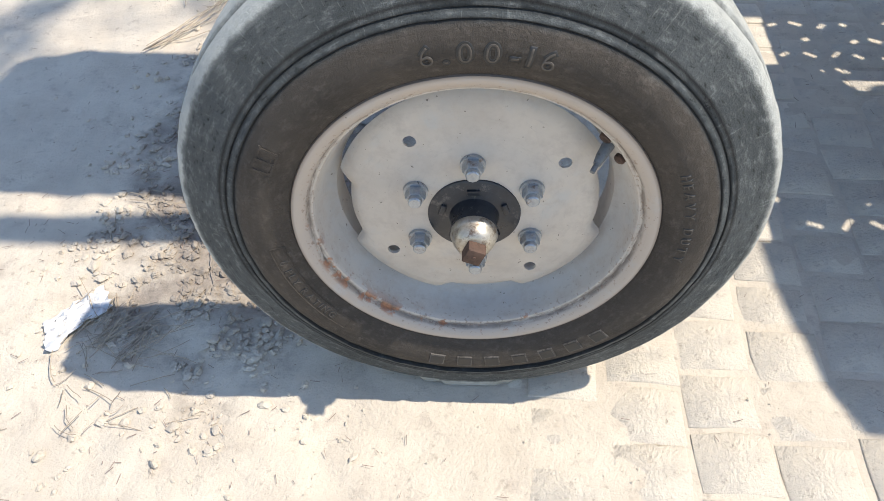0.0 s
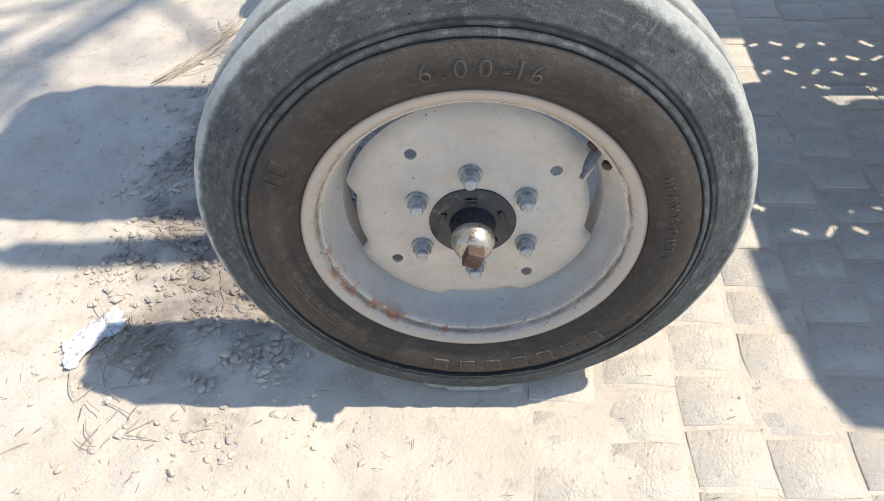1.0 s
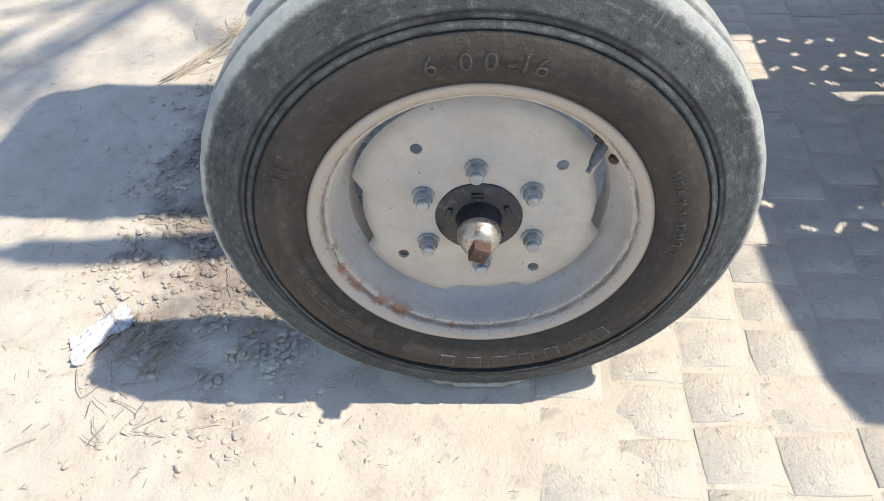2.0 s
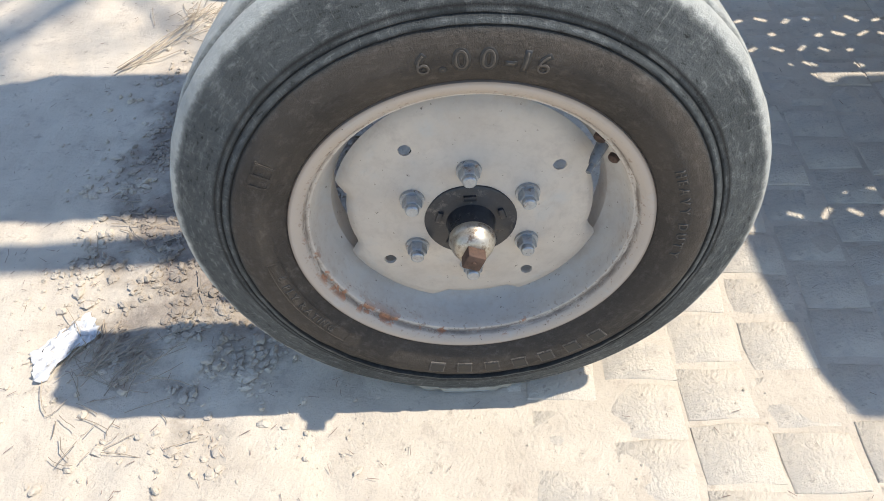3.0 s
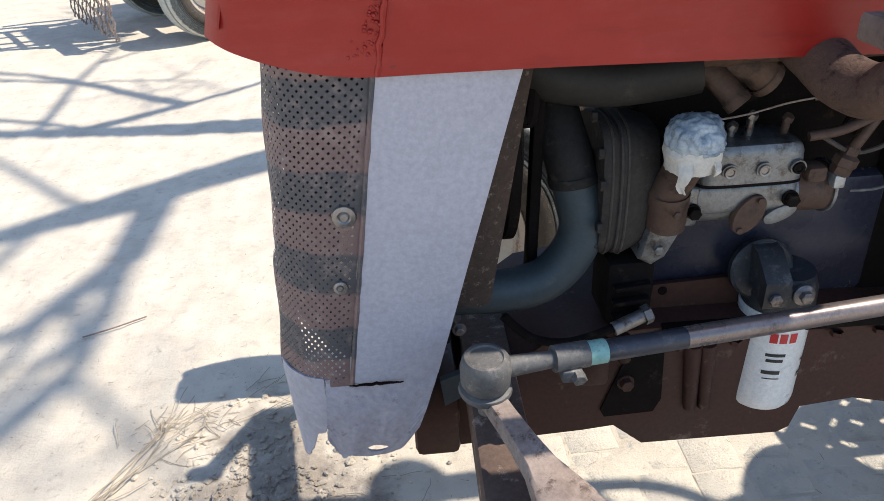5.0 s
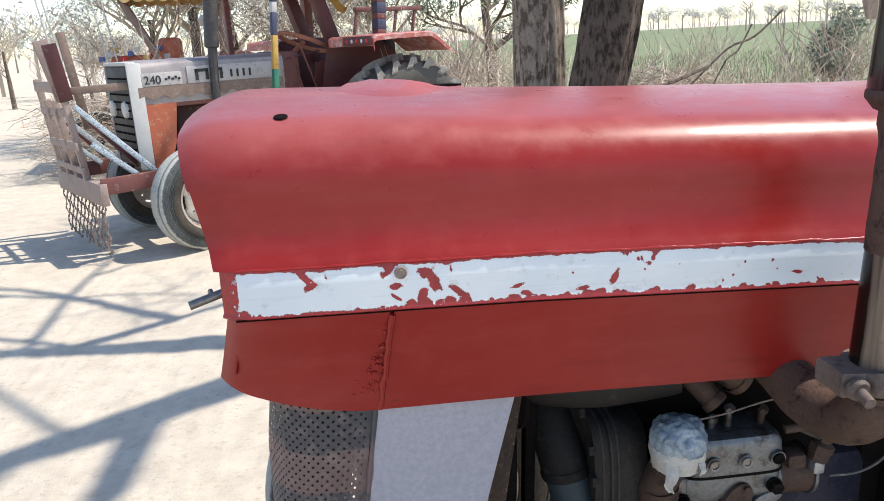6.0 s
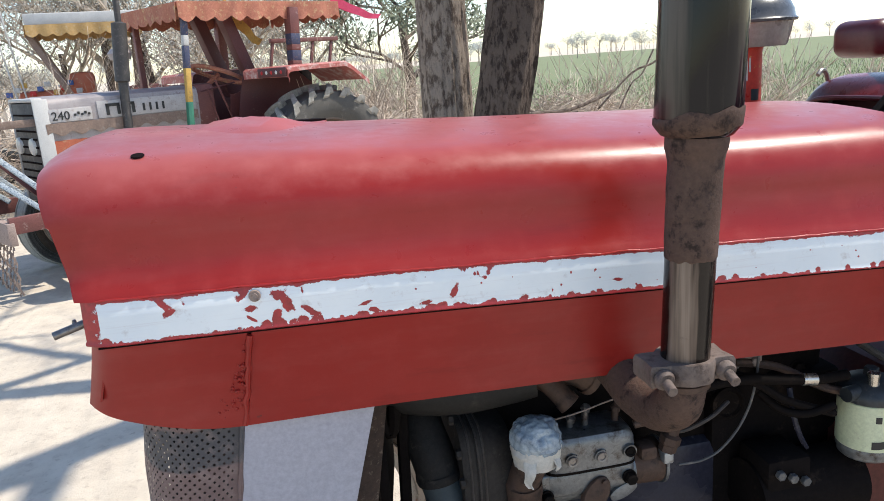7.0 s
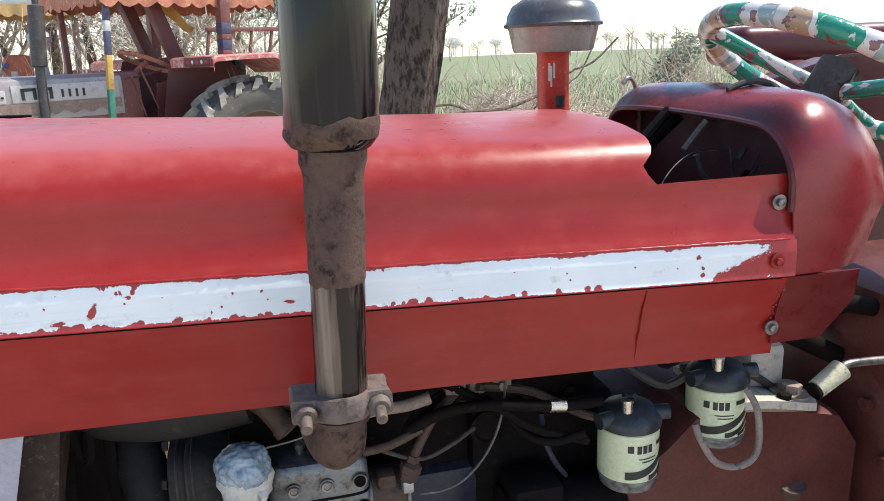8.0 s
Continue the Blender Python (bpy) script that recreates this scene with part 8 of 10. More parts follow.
for k, (a, h, w, tall) in enumerate(((-35, 1.33, 0.004, 0.03), (-28, 1.32, 0.003, 0.035), (-18, 1.335, 0.003, 0.025), (5, 1.285, 0.016, 0.020), (5, 1.265, 0.010, 0.012), (-30, 1.27, 0.010, 0.004))):
    bm = bmesh.new()
    on_can((1.160, 1.852, 0), (0, 0, 1), 0.0275, a, h, w, tall, bm)
    part("tin_print", bm, M_ink if k == 3 else M_cloth, stem)


# ---- the parked tractor behind ----
FAR_M = pose(-0.66, 5.05, 0.0, 0, 0, 33)
M_grey = surface("weathered_silver_paint", (0.26, 0.225, 0.225), (0.42, 0.38, 0.37), (0.15, 0.075, 0.07), 5, 0.45, 0.2, 140, 0.15, 0.001, (0.58, 0.75))
M_offw = surface("dull_white_paint", (0.46, 0.455, 0.44), (0.60, 0.59, 0.565), (0.40, 0.34, 0.28), 8, 0.5, 0, 140, 0.1, 0.001, (0.6, 0.78))
M_orange = surface("orange_red_panel", (0.38, 0.09, 0.045), (0.50, 0.14, 0.07), (0.50, 0.36, 0.22), 9, 0.5)
M_wood = surface("weathered_brown_bar", (0.17, 0.115, 0.09), (0.30, 0.215, 0.17), (0.36, 0.30, 0.25), 14, 0.8, 0, 90, 0.4)
M_redrust = surface("faded_red_sheet", (0.14, 0.048, 0.042), (0.24, 0.090, 0.076), (0.42, 0.31, 0.27), 7, 0.55, 0, 120, 0.2, 0.001, (0.58, 0.72))
M_canvas = surface("painted_canopy_cloth", (0.34, 0.11, 0.07), (0.52, 0.22, 0.14), (0.55, 0.38, 0.2), 8, 0.85, 0, 60, 0.5, 0.004, (0.54, 0.66))
M_ochre = surface("ochre_fringe_cloth", (0.50, 0.29, 0.10), (0.64, 0.42, 0.18), (0.60, 0.52, 0.38), 10, 0.85, 0, 60, 0.4)
M_yellow = surface("yellow_cloth", (0.46, 0.27, 0.06), (0.58, 0.37, 0.10), (0.25, 0.16, 0.09), 9, 0.8, 0, 60, 0.4)
M_pink = surface("crimson_cloth", (0.48, 0.03, 0.09), (0.60, 0.06, 0.14), None, 9, 0.8, 0, 60, 0.4)
M_blue = surface("blue_paint", (0.04, 0.09, 0.26), (0.07, 0.14, 0.36), (0.45, 0.12, 0.08), 16, 0.5)
M_bluedull = surface("chipped_dark_blue_paint", (0.035, 0.045, 0.09), (0.07, 0.08, 0.14), (0.28, 0.16, 0.12), 22, 0.6)
M_green = surface("green_paint", (0.03, 0.16, 0.10), (0.05, 0.22, 0.14), None, 12, 0.5)
M_decal = surface("faded_white_decal", (0.36, 0.34, 0.335), (0.54, 0.51, 0.49), (0.26, 0.19, 0.17), 9, 0.5, 0, 140, 0.15, 0.001, (0.54, 0.68))
# black paint lifted to grey: the veil of haze is in the colour
M_hazed_dark = surface("haze_lifted_dark_paint", (0.035, 0.032, 0.032), (0.075, 0.069, 0.066), (0.15, 0.13, 0.12), 12, 0.6)
M_stay = surface("pale_blue_patterned_paint", (0.30, 0.36, 0.40), (0.55, 0.60, 0.62), (0.12, 0.16, 0.22), 40, 0.55, 0, 120, 0.2, 0.001, (0.52, 0.58))
M_lamp = surface("lamp_glass", (0.55, 0.54, 0.50), (0.68, 0.67, 0.63), None, 10, 0.15)


def canopy(parent, x0, x1, y0, y1, z, top_mat, fringe_mat, label, tall=0.05):
    """A flat sun roof with a scalloped cloth fringe."""
    bm = bmesh.new()
    box(bm, (x0, y0, z), (x1, y1, z + tall), 0.015)
    roof = part("canopy_roof", bm, top_mat, parent, label)
    corners = [(x0, y0), (x1, y0), (x1, y1), (x0, y1)]
    for i in range(4):
        (ax, ay), (bx, by) = corners[i], corners[(i + 1) % 4]
        n = int(math.hypot(bx - ax, by - ay) / 0.035)
        rows = [[], [], []]
        for k in range(n + 1):
            f = k / n
            x, y = ax + (bx - ax) * f, ay + (by - ay) * f
            drop = 0.085 + 0.035 * abs(math.sin(k * math.pi / 4)) + 0.012 * noise.noise(Vector((k * 0.4, i, 0)))
            off = 0.012 * math.sin(k * 1.1)
            nx, ny = (by - ay), -(bx - ax)
            L = math.hypot(nx, ny)
            for j, g in enumerate((0.0, 0.5, 1.0)):
                rows[j].append(Vector((x + nx / L * (0.008 + off * g), y + ny / L * (0.008 + off * g), z + 0.045 - drop * g - 0.02 * g)))
        bm = bmesh.new()
        grid(bm, rows)
        thicken(bm, 0.004)
        part("fringe", bm, fringe_mat, roof, "scalloped cloth fringe")
    return roof


def post(parent, a, b, w, mats, name="canopy_post"):
    """A square post painted in bands, from a up to b."""
    a, b = Vector(a), Vector(b)
    prev = None
    for f0, f1, mt in mats:
        bm = bmesh.new()
        beam(bm, a.lerp(b, f0), a.lerp(b, f1), w, w, 0.004, (0, 1, 0))
        prev = part(name, bm, mt, parent)


def flat_fender(t, yi, yo):
    """Flat-topped mudguard of folded sheet, its tail bent down, on a tall inner cheek."""
    s = 1 if yo > yi else -1
    bm = bmesh.new()
    prof = [(1.605, 1.345), (1.605, 1.405), (1.63, 1.422), (1.80, 1.430), (2.14, 1.435), (2.20, 1.405), (2.36, 1.285)]
    rows = []
    for x, z in prof:
        rows.append([Vector((x, yi, z)), Vector((x, yi + (yo - yi) * 0.5, z + 0.003)), Vector((x, yo - 0.012 * s, z)), Vector((x, yo, z - 0.010)), Vector((x, yo, z - 0.040))])
    grid(bm, rows)
    thicken(bm, 0.005)
    f = part("fender", bm, M_fender, t, "faded red flat mudguard with worn pale edge", 20)
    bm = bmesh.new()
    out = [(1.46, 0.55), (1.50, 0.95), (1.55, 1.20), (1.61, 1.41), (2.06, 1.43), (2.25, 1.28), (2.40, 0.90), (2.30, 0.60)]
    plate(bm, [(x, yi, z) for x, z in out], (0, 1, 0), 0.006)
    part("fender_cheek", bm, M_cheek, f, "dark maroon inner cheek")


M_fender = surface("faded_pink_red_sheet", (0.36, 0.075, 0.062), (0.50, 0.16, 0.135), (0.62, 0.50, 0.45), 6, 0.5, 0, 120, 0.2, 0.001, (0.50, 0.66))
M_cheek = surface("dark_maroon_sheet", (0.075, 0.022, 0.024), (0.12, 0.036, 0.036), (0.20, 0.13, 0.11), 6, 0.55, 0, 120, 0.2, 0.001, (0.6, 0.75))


def far_tractor():
    t = thing("tractor", (0.9, 1.575, 0.0), "parked silver and red tractor with cloth canopy", "tractor", m=FAR_M)
    C = 1.575
    # hood
    bm = bmesh.new()
    sec = [(1.335, 1.03), (1.325, 1.16), (1.325, 1.27), (1.335, 1.305), (1.365, 1.325), (C, 1.335)]
    sec = sec + [(2 * C - y, z) for y, z in reversed(sec[:-1])]
    rows = [[Vector((x, y, z - dz * (z > 1.28))) for y, z in sec] for x, dz in ((0.13, 0.012), (0.16, 0.0), (0.6, 0.0), (1.0, 0.0), (1.28, 0.0))]
    grid(bm, rows)
    thicken(bm, 0.004)
    hood2 = part("hood", bm, M_grey, t, "weathered silver hood with dark lettering band")
    bm = bmesh.new()
    box(bm, (0.17, 1.318, 1.155), (0.46, 1.326, 1.245), 0.002)
    part("number_band", bm, M_decal, hood2, "dull white decal band")
    bm = bmesh.new()
    box(bm, (0.50, 1.318, 1.155), (1.25, 1.326, 1.275), 0.002)
    part("decal_band", bm, M_decal, hood2, "white decal band")
    # maker's mark as plain blocks
    for x, w in ((0.56, 0.10), (0.68, 0.09)):
        for lo, hi in (((0, 0.018), (0.022, 0.098)), ((w - 0.022, 0.018), (w, 0.098)), ((0.0, 0.076), (w, 0.098))):
            bm = bmesh.new()
            box(bm, (x + lo[0], 1.313, 1.155 + lo[1]), (x + hi[0], 1.319, 1.155 + hi[1]))
            part("mark_block", bm, M_ink, hood2)
    for k in range(4):
        bm = bmesh.new()
        box(bm, (0.83 + 0.05 * k, 1.313, 1.18), (0.845 + 0.05 * k, 1.319, 1.235))
        part("mark_block", bm, M_ink, hood2)
    cu = bpy.data.curves.new("number", "FONT")
    cu.body, cu.size, cu.extrude = "240", 0.082, 0.002
    ob = bpy.data.objects.new("number", cu)
    scene.collection.objects.link(ob)
    bpy.context.view_layer.update()
    me = bpy.data.meshes.new_from_object(ob)
    bpy.data.objects.remove(ob)
    bm = bmesh.new()
    bm.from_mesh(me)
    bpy.data.meshes.remove(me)
    for v in bm.verts:
        x, y, z = v.co
        v.co = Vector((0.185 + x, 1.316 - z, 1.170 + y))
    part("number", bm, M_ink, hood2, "black number 240", 0)
    for k in range(5):
        bm = bmesh.new()
        box(bm, (0.335 + 0.024 * k, 1.313, 1.190 + 0.008 * (k % 2)), (0.350 + 0.024 * k, 1.319, 1.205 + 0.012 * (k % 2)))
        part("script_bar", bm, M_ink, hood2)
    # wavy trim under the band
    bm = bmesh.new()
    rows = [[], []]
    for k in range(60):
        x = 0.14 + 1.12 * k / 59
        rows[0].append(Vector((x, 1.319, 1.150)))
        rows[1].append(Vector((x, 1.321, 1.075 + 0.014 * math.sin(k * 0.9))))
    grid(bm, rows)
    thicken(bm, 0.003)
    part("side_trim", bm, M_wood, hood2, "brown wavy trim")
    bm = bmesh.new()
    box(bm, (0.10, 1.34, 1.00), (1.26, 2 * C - 1.34, 1.08), 0.01)
    part("hood_base", bm, M_redrust, t)
    # grille with white surround and two lamps
    bm = bmesh.new()
    box(bm, (0.085, 1.332, 0.60), (0.12, 2 * C - 1.332, 1.30), 0.012)
    grille2 = part("grille", bm, M_hazed_dark, t, "dark grille")
    for k in range(11):
        bm = bmesh.new()
        box(bm, (0.078, 1.37, 0.66 + 0.055 * k), (0.086, 2 * C - 1.37, 0.672 + 0.055 * k))
        part("grille_slat", bm, M_dark, grille2)
    for y in (1.319, 2 * C - 1.331):
        bm = bmesh.new()
        box(bm, (0.078, y, 0.58), (0.178, y + 0.012, 1.318), 0.004)
        part("surround", bm, M_offw, grille2, "white grille surround")
    bm = bmesh.new()
    box(bm, (0.074, 1.325, 1.302), (0.15, 2 * C - 1.325, 1.328), 0.010)
    part("surround_top", bm, M_offw, grille2)
    for y in (1.475, 1.755):
        bm = bmesh.new()
        turned(bm, [(0, 0.022), (0.03, 0.02), (0.055, 0.012), (0.062, 0.0), (0.062, -0.01)], (0.08, y, 1.0), (-1, 0, 0), 28)
        part("headlamp", bm, M_lamp, t, "round headlamp")
    bm = bmesh.new()
    plate(bm, [(0.175, 1.33, 1.03), (0.40, 1.33, 1.03), (0.36, 1.335, 0.75), (0.30, 1.34, 0.56), (0.19, 1.34, 0.56)], (0, 1, 0), 0.01)
    part("side_apron", bm, M_orange, t, "orange-red side sheet with pale border")
    # engine mass, gearbox
    bm = bmesh.new()
    box(bm, (0.42, 1.44, 0.45), (1.35, 1.72, 1.02), 0.02)
    box(bm, (1.30, 1.42, 0.45), (2.3, 1.74, 0.95), 0.03)
    tube(bm, [(0.55, 1.44, 0.80), (0.80, 1.42, 0.82)], 0.05, 16)
    tube(bm, [(0.34, 1.40, 0.72), (0.55, 1.46, 0.80)], 0.03, 12)
    part("engine", bm, M_brown, t, "dark red-brown engine and gearbox")
    bm = bmesh.new()
    beam(bm, (0.378, 1.16, 0.55), (0.378, 1.99, 0.55), 0.08, 0.08, 0.01)
    for y in (1.17, 1.98):
        tube(bm, [(0.378, y, 0.60), (0.378, y, 0.37), (0.378, y + (y - 1.575) * 0.25, 0.37)], 0.03, 12)
    part("front_axle", bm, M_wood, t)
    off = Matrix.Translation(-Vector((0.9, 1.575, 0.0)))
    front_wheel(t, off @ Matrix.Translation((0.378, 1.045, WZ)) @ Matrix.Rotation(radians(13), 4, "Z"), False)
    front_wheel(t, off @ Matrix.Translation((0.378, 2.105, WZ)) @ Matrix.Rotation(radians(193), 4, "Z"), False)
    rear_wheel(t, 2.02, 0.76, 0.638, 0.638, -1, near_put)
    rear_wheel(t, 2.02, 2.39, 0.638, 0.638, 1, near_put)
    for yi, yo in ((1.16, 0.53), (1.99, 2.62)):
        flat_fender(t, yi, yo)
    bm = bmesh.new()
    box(bm, (1.588, 0.545, 1.350), (1.606, 0.925, 1.418), 0.008)
    lamp_box = part("lamp_strip", bm, M_cheek, t, "dark red lamp strip on the mudguard")
    for k in range(5):
        bm = bmesh.new()
        turned(bm, [(0, 0.008), (0.010, 0.006), (0.016, 0.0)], (1.589, 0.60 + 0.066 * k, 1.384), (-1, 0, 0), 12)
        part("marker_lamp", bm, M_lamp if k % 2 else M_redink, lamp_box)
    # exhaust, pre-cleaner
    bm = bmesh.new()
    tube(bm, [(0.69, 1.30, 1.03), (0.705, 1.30, 1.39), (0.705, 1.30, 1.40), (0.745, 1.30, 1.80), (0.745, 1.30, 1.81), (0.755, 1.30, 2.10)], [0.032, 0.032, 0.052, 0.052, 0.022, 0.022], 16)
    part("exhaust_pipe", bm, M_hazed_dark, t, "black upright exhaust")
    bm = bmesh.new()
    turned(bm, [(0.03, 1.32), (0.03, 1.55), (0.075, 1.56), (0.085, 1.60), (0.09, 1.605), (0.06, 1.64), (0, 1.645)], (0.85, 1.62, 0), (0, 0, 1), 24)
    part("pre_cleaner", bm, M_grey, t)
    # dash, steering wheel, seat
    bm = bmesh.new()
    box(bm, (1.26, 1.36, 0.95), (1.45, 1.79, 1.34), 0.03)
    part("dash_cowl", bm, M_redrust, t, "faded red dash cowl")
    bm = bmesh.new()
    pts = [Vector((1.62 + 0.2 * math.cos(a), 1.575 + 0.2 * math.sin(a), 1.40 - 0.08 * math.cos(a))) for a in [2 * math.pi * k / 28 for k in range(29)]]
    tube(bm, pts, 0.018, 8)
    tube(bm, [(1.45, 1.575, 1.28), (1.62, 1.575, 1.40)], 0.02, 8)
    part("steering_wheel", bm, M_canvas, t, "cloth-bound steering wheel")
    bm = bmesh.new()
    box(bm, (1.92, 1.34, 0.98), (2.34, 1.80, 1.12), 0.04)
    box(bm, (2.28, 1.34, 1.10), (2.40, 1.80, 1.42), 0.04)
    part("seat", bm, M_black, t, "dark padded seat")
    # levers and a cloth thrown over the seat's edge
    bm = bmesh.new()
    rows = []
    for i in range(13):
        u = i / 12
        row = []
        for j in range(9):
            v = j / 8
            row.append(Vector((1.50 + 0.42 * u, 1.22 + 0.05 * v + 0.02 * noise.noise(Vector((u * 5, v * 4, 0))), 1.24 + 0.10 * u - 0.30 * v + 0.03 * noise.noise(Vector((u * 4, v * 3, 7))))))
        rows.append(row)
    grid(bm, rows)
    thicken(bm, 0.008)
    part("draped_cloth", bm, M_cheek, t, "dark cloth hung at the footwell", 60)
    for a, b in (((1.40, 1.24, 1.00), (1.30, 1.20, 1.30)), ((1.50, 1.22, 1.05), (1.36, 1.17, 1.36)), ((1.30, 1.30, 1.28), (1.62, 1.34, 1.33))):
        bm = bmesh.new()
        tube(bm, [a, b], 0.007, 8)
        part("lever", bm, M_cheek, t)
    # canopy on posts
    canopy(t, 1.08, 2.52, 1.06, 2.12, 1.88, M_canvas, M_canvas, "flat canopy with painted cloth fringe")
    post(t, (1.07, 1.10, 0.95), (1.145, 1.10, 1.88), 0.042, ((0, 0.286, M_green), (0.286, 0.547, M_yellow), (0.547, 0.72, M_bluedull), (0.72, 0.80, M_offw), (0.80, 1.0, M_bluedull)))
    post(t, (1.20, 2.08, 0.95), (1.20, 2.08, 1.88), 0.045, ((0, 1.0, M_redrust),))
    post(t, (2.03, 1.06, 1.43), (2.05, 1.06, 1.88), 0.085, ((0, 0.08, M_redrust), (0.08, 0.26, M_bluedull), (0.26, 0.36, M_redrust), (0.36, 0.55, M_bluedull), (0.55, 1.0, M_redrust)))
    post(t, (1.98, 2.12, 1.43), (1.98, 2.10, 1.88), 0.075, ((0, 1.0, M_redrust),))
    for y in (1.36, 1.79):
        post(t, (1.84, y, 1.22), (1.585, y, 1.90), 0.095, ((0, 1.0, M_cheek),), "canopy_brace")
    # rail on the far mudguard, flags
    bm = bmesh.new()
    beam(bm, (2.55, 2.2, 1.675), (3.35, 2.2, 1.675), 0.05, 0.04, 0.005)
    for x in (2.58, 2.82, 3.05, 3.28):
        beam(bm, (x - 0.06, 2.2, 1.40), (x, 2.2, 1.67), 0.025, 0.025, 0.003, (0, 1, 0))
    beam(bm, (1.95, 2.2, 1.40), (3.30, 2.2, 1.40), 0.04, 0.03, 0.004)
    part("guard_rail", bm, M_redrust, t, "faded red rail over the mudguard")
    for name, mt, a, b, w, lab in (("flag", M_yellow, (1.70, 1.50, 1.96), (2.05, 1.55, 1.64), 0.10, "yellow cloth streamer"), ("flag", M_pink, (2.50, 1.10, 1.98), (2.98, 1.05, 1.80), 0.08, "crimson cloth streamer")):
        bm = bmesh.new()
        rows = [[], []]
        for k in range(15):
            f = k / 14
            p = Vector(a).lerp(Vector(b), f) + Vector((0, 0.03 * math.sin(f * 9), -0.05 * math.sin(f * math.pi)))
            wd = w * (1 - 0.55 * f)
            rows[0].append(p + Vector((0.02, 0, wd / 2)))
            rows[1].append(p - Vector((0.02, 0, wd / 2)))
        grid(bm, rows)
        thicken(bm, 0.004)
        part(name, bm, mt, t, lab)
    # front rack: uprights, rails, stays, apron bar and hanging chains
    def bar(a, b, w, h, mt, name="rack_bar"):
        bm = bmesh.new()
        beam(bm, a, b, w, h, 0.004, (0, 1, 0) if abs(Vector(b).z - Vector(a).z) > abs(Vector(b).x - Vector(a).x) else (0, 0, 1))
        return part(name, bm, mt, t)
    M_bar = surface("dusty_pinkish_bar", (0.26, 0.19, 0.165), (0.40, 0.31, 0.27), (0.15, 0.10, 0.085), 14, 0.8, 0, 90, 0.4, 0.0015, (0.56, 0.7))
    def rx(z):
        return -0.25 - (z - 0.5) * 0.10
    for y in (1.44, 1.66, 1.88, 2.08):
        bar((rx(0.50), y + 0.03, 0.50), (rx(1.24) - 0.01, y - 0.02, 1.24 if y in (1.44, 2.08) else 1.10), 0.045, 0.035, M_bar, "rack_upright")
    for z, h in ((1.19, 0.075), (1.02, 0.06), (0.79, 0.055), (0.62, 0.045)):
        bar((rx(z) - 0.02, 1.41, z), (rx(z) - 0.02, 2.12, z), 0.02, h, M_bar)
    bar((rx(1.16), 1.46, 1.16), (0.09, 1.36, 1.17), 0.04, 0.05, M_wood, "rack_brace")
    bar((-0.25, 1.12, 0.48), (-0.25, 2.24, 0.48), 0.05, 0.15, M_bar, "rack_beam")
    for y in (1.16, 2.18):
        bar((-0.25, y, 0.53), (0.42, y, 0.54), 0.05, 0.11, M_redrust, "rack_side_beam")
    for y in (1.22, 2.06):
        bar((-0.27, y + 0.20, 1.06), (0.14, y, 0.58), 0.035, 0.045, M_stay, "rack_stay")
        bar((-0.21, y + 0.16, 0.80), (0.02, y + 0.02, 0.57), 0.035, 0.045, M_stay, "rack_stay")
        bar((-0.18, y + 0.25, 0.95), (0.10, y + 0.22, 0.60), 0.03, 0.05, M_cheek, "rack_stay")
    bar((rx(1.1), 1.50, 1.10), (-0.39, 1.50, 1.50), 0.09, 0.03, M_bar, "rack_slat")
    bar((rx(1.1), 1.42, 1.10), (-0.37, 1.36, 1.47), 0.09, 0.03, M_cheek, "rack_slat")
    bar((-0.05, 2.02, 0.85), (-0.14, 1.98, 1.56), 0.06, 0.03, M_wood, "rack_slat")
    for k in range(15):
        y = 1.14 + 1.06 * (k / 14) ** 1.2
        x = -0.262 + 0.01 * noise.noise(Vector((k, 0, 0)))
        L = 0.37 + 0.05 * noise.noise(Vector((k * 1.3, 2, 0)))
        bm = bmesh.new()
        n = int(L / 0.017)
        for j in range(n):
            z = 0.42 - j * 0.017
            p = Vector((x + 0.006 * math.sin(j + k), y + 0.006 * math.cos(j * 1.7 + k), z))
            if j % 2:
                box(bm, p + Vector((-0.0025, -0.0055, -0.011)), p + Vector((0.0025, 0.0055, 0.011)))
            else:
                box(bm, p + Vector((-0.0055, -0.0025, -0.011)), p + Vector((0.0055, 0.0025, 0.011)))
        part("hanging_chain", bm, M_earthy, t, "short hanging chain")
    return t


far_tractor()


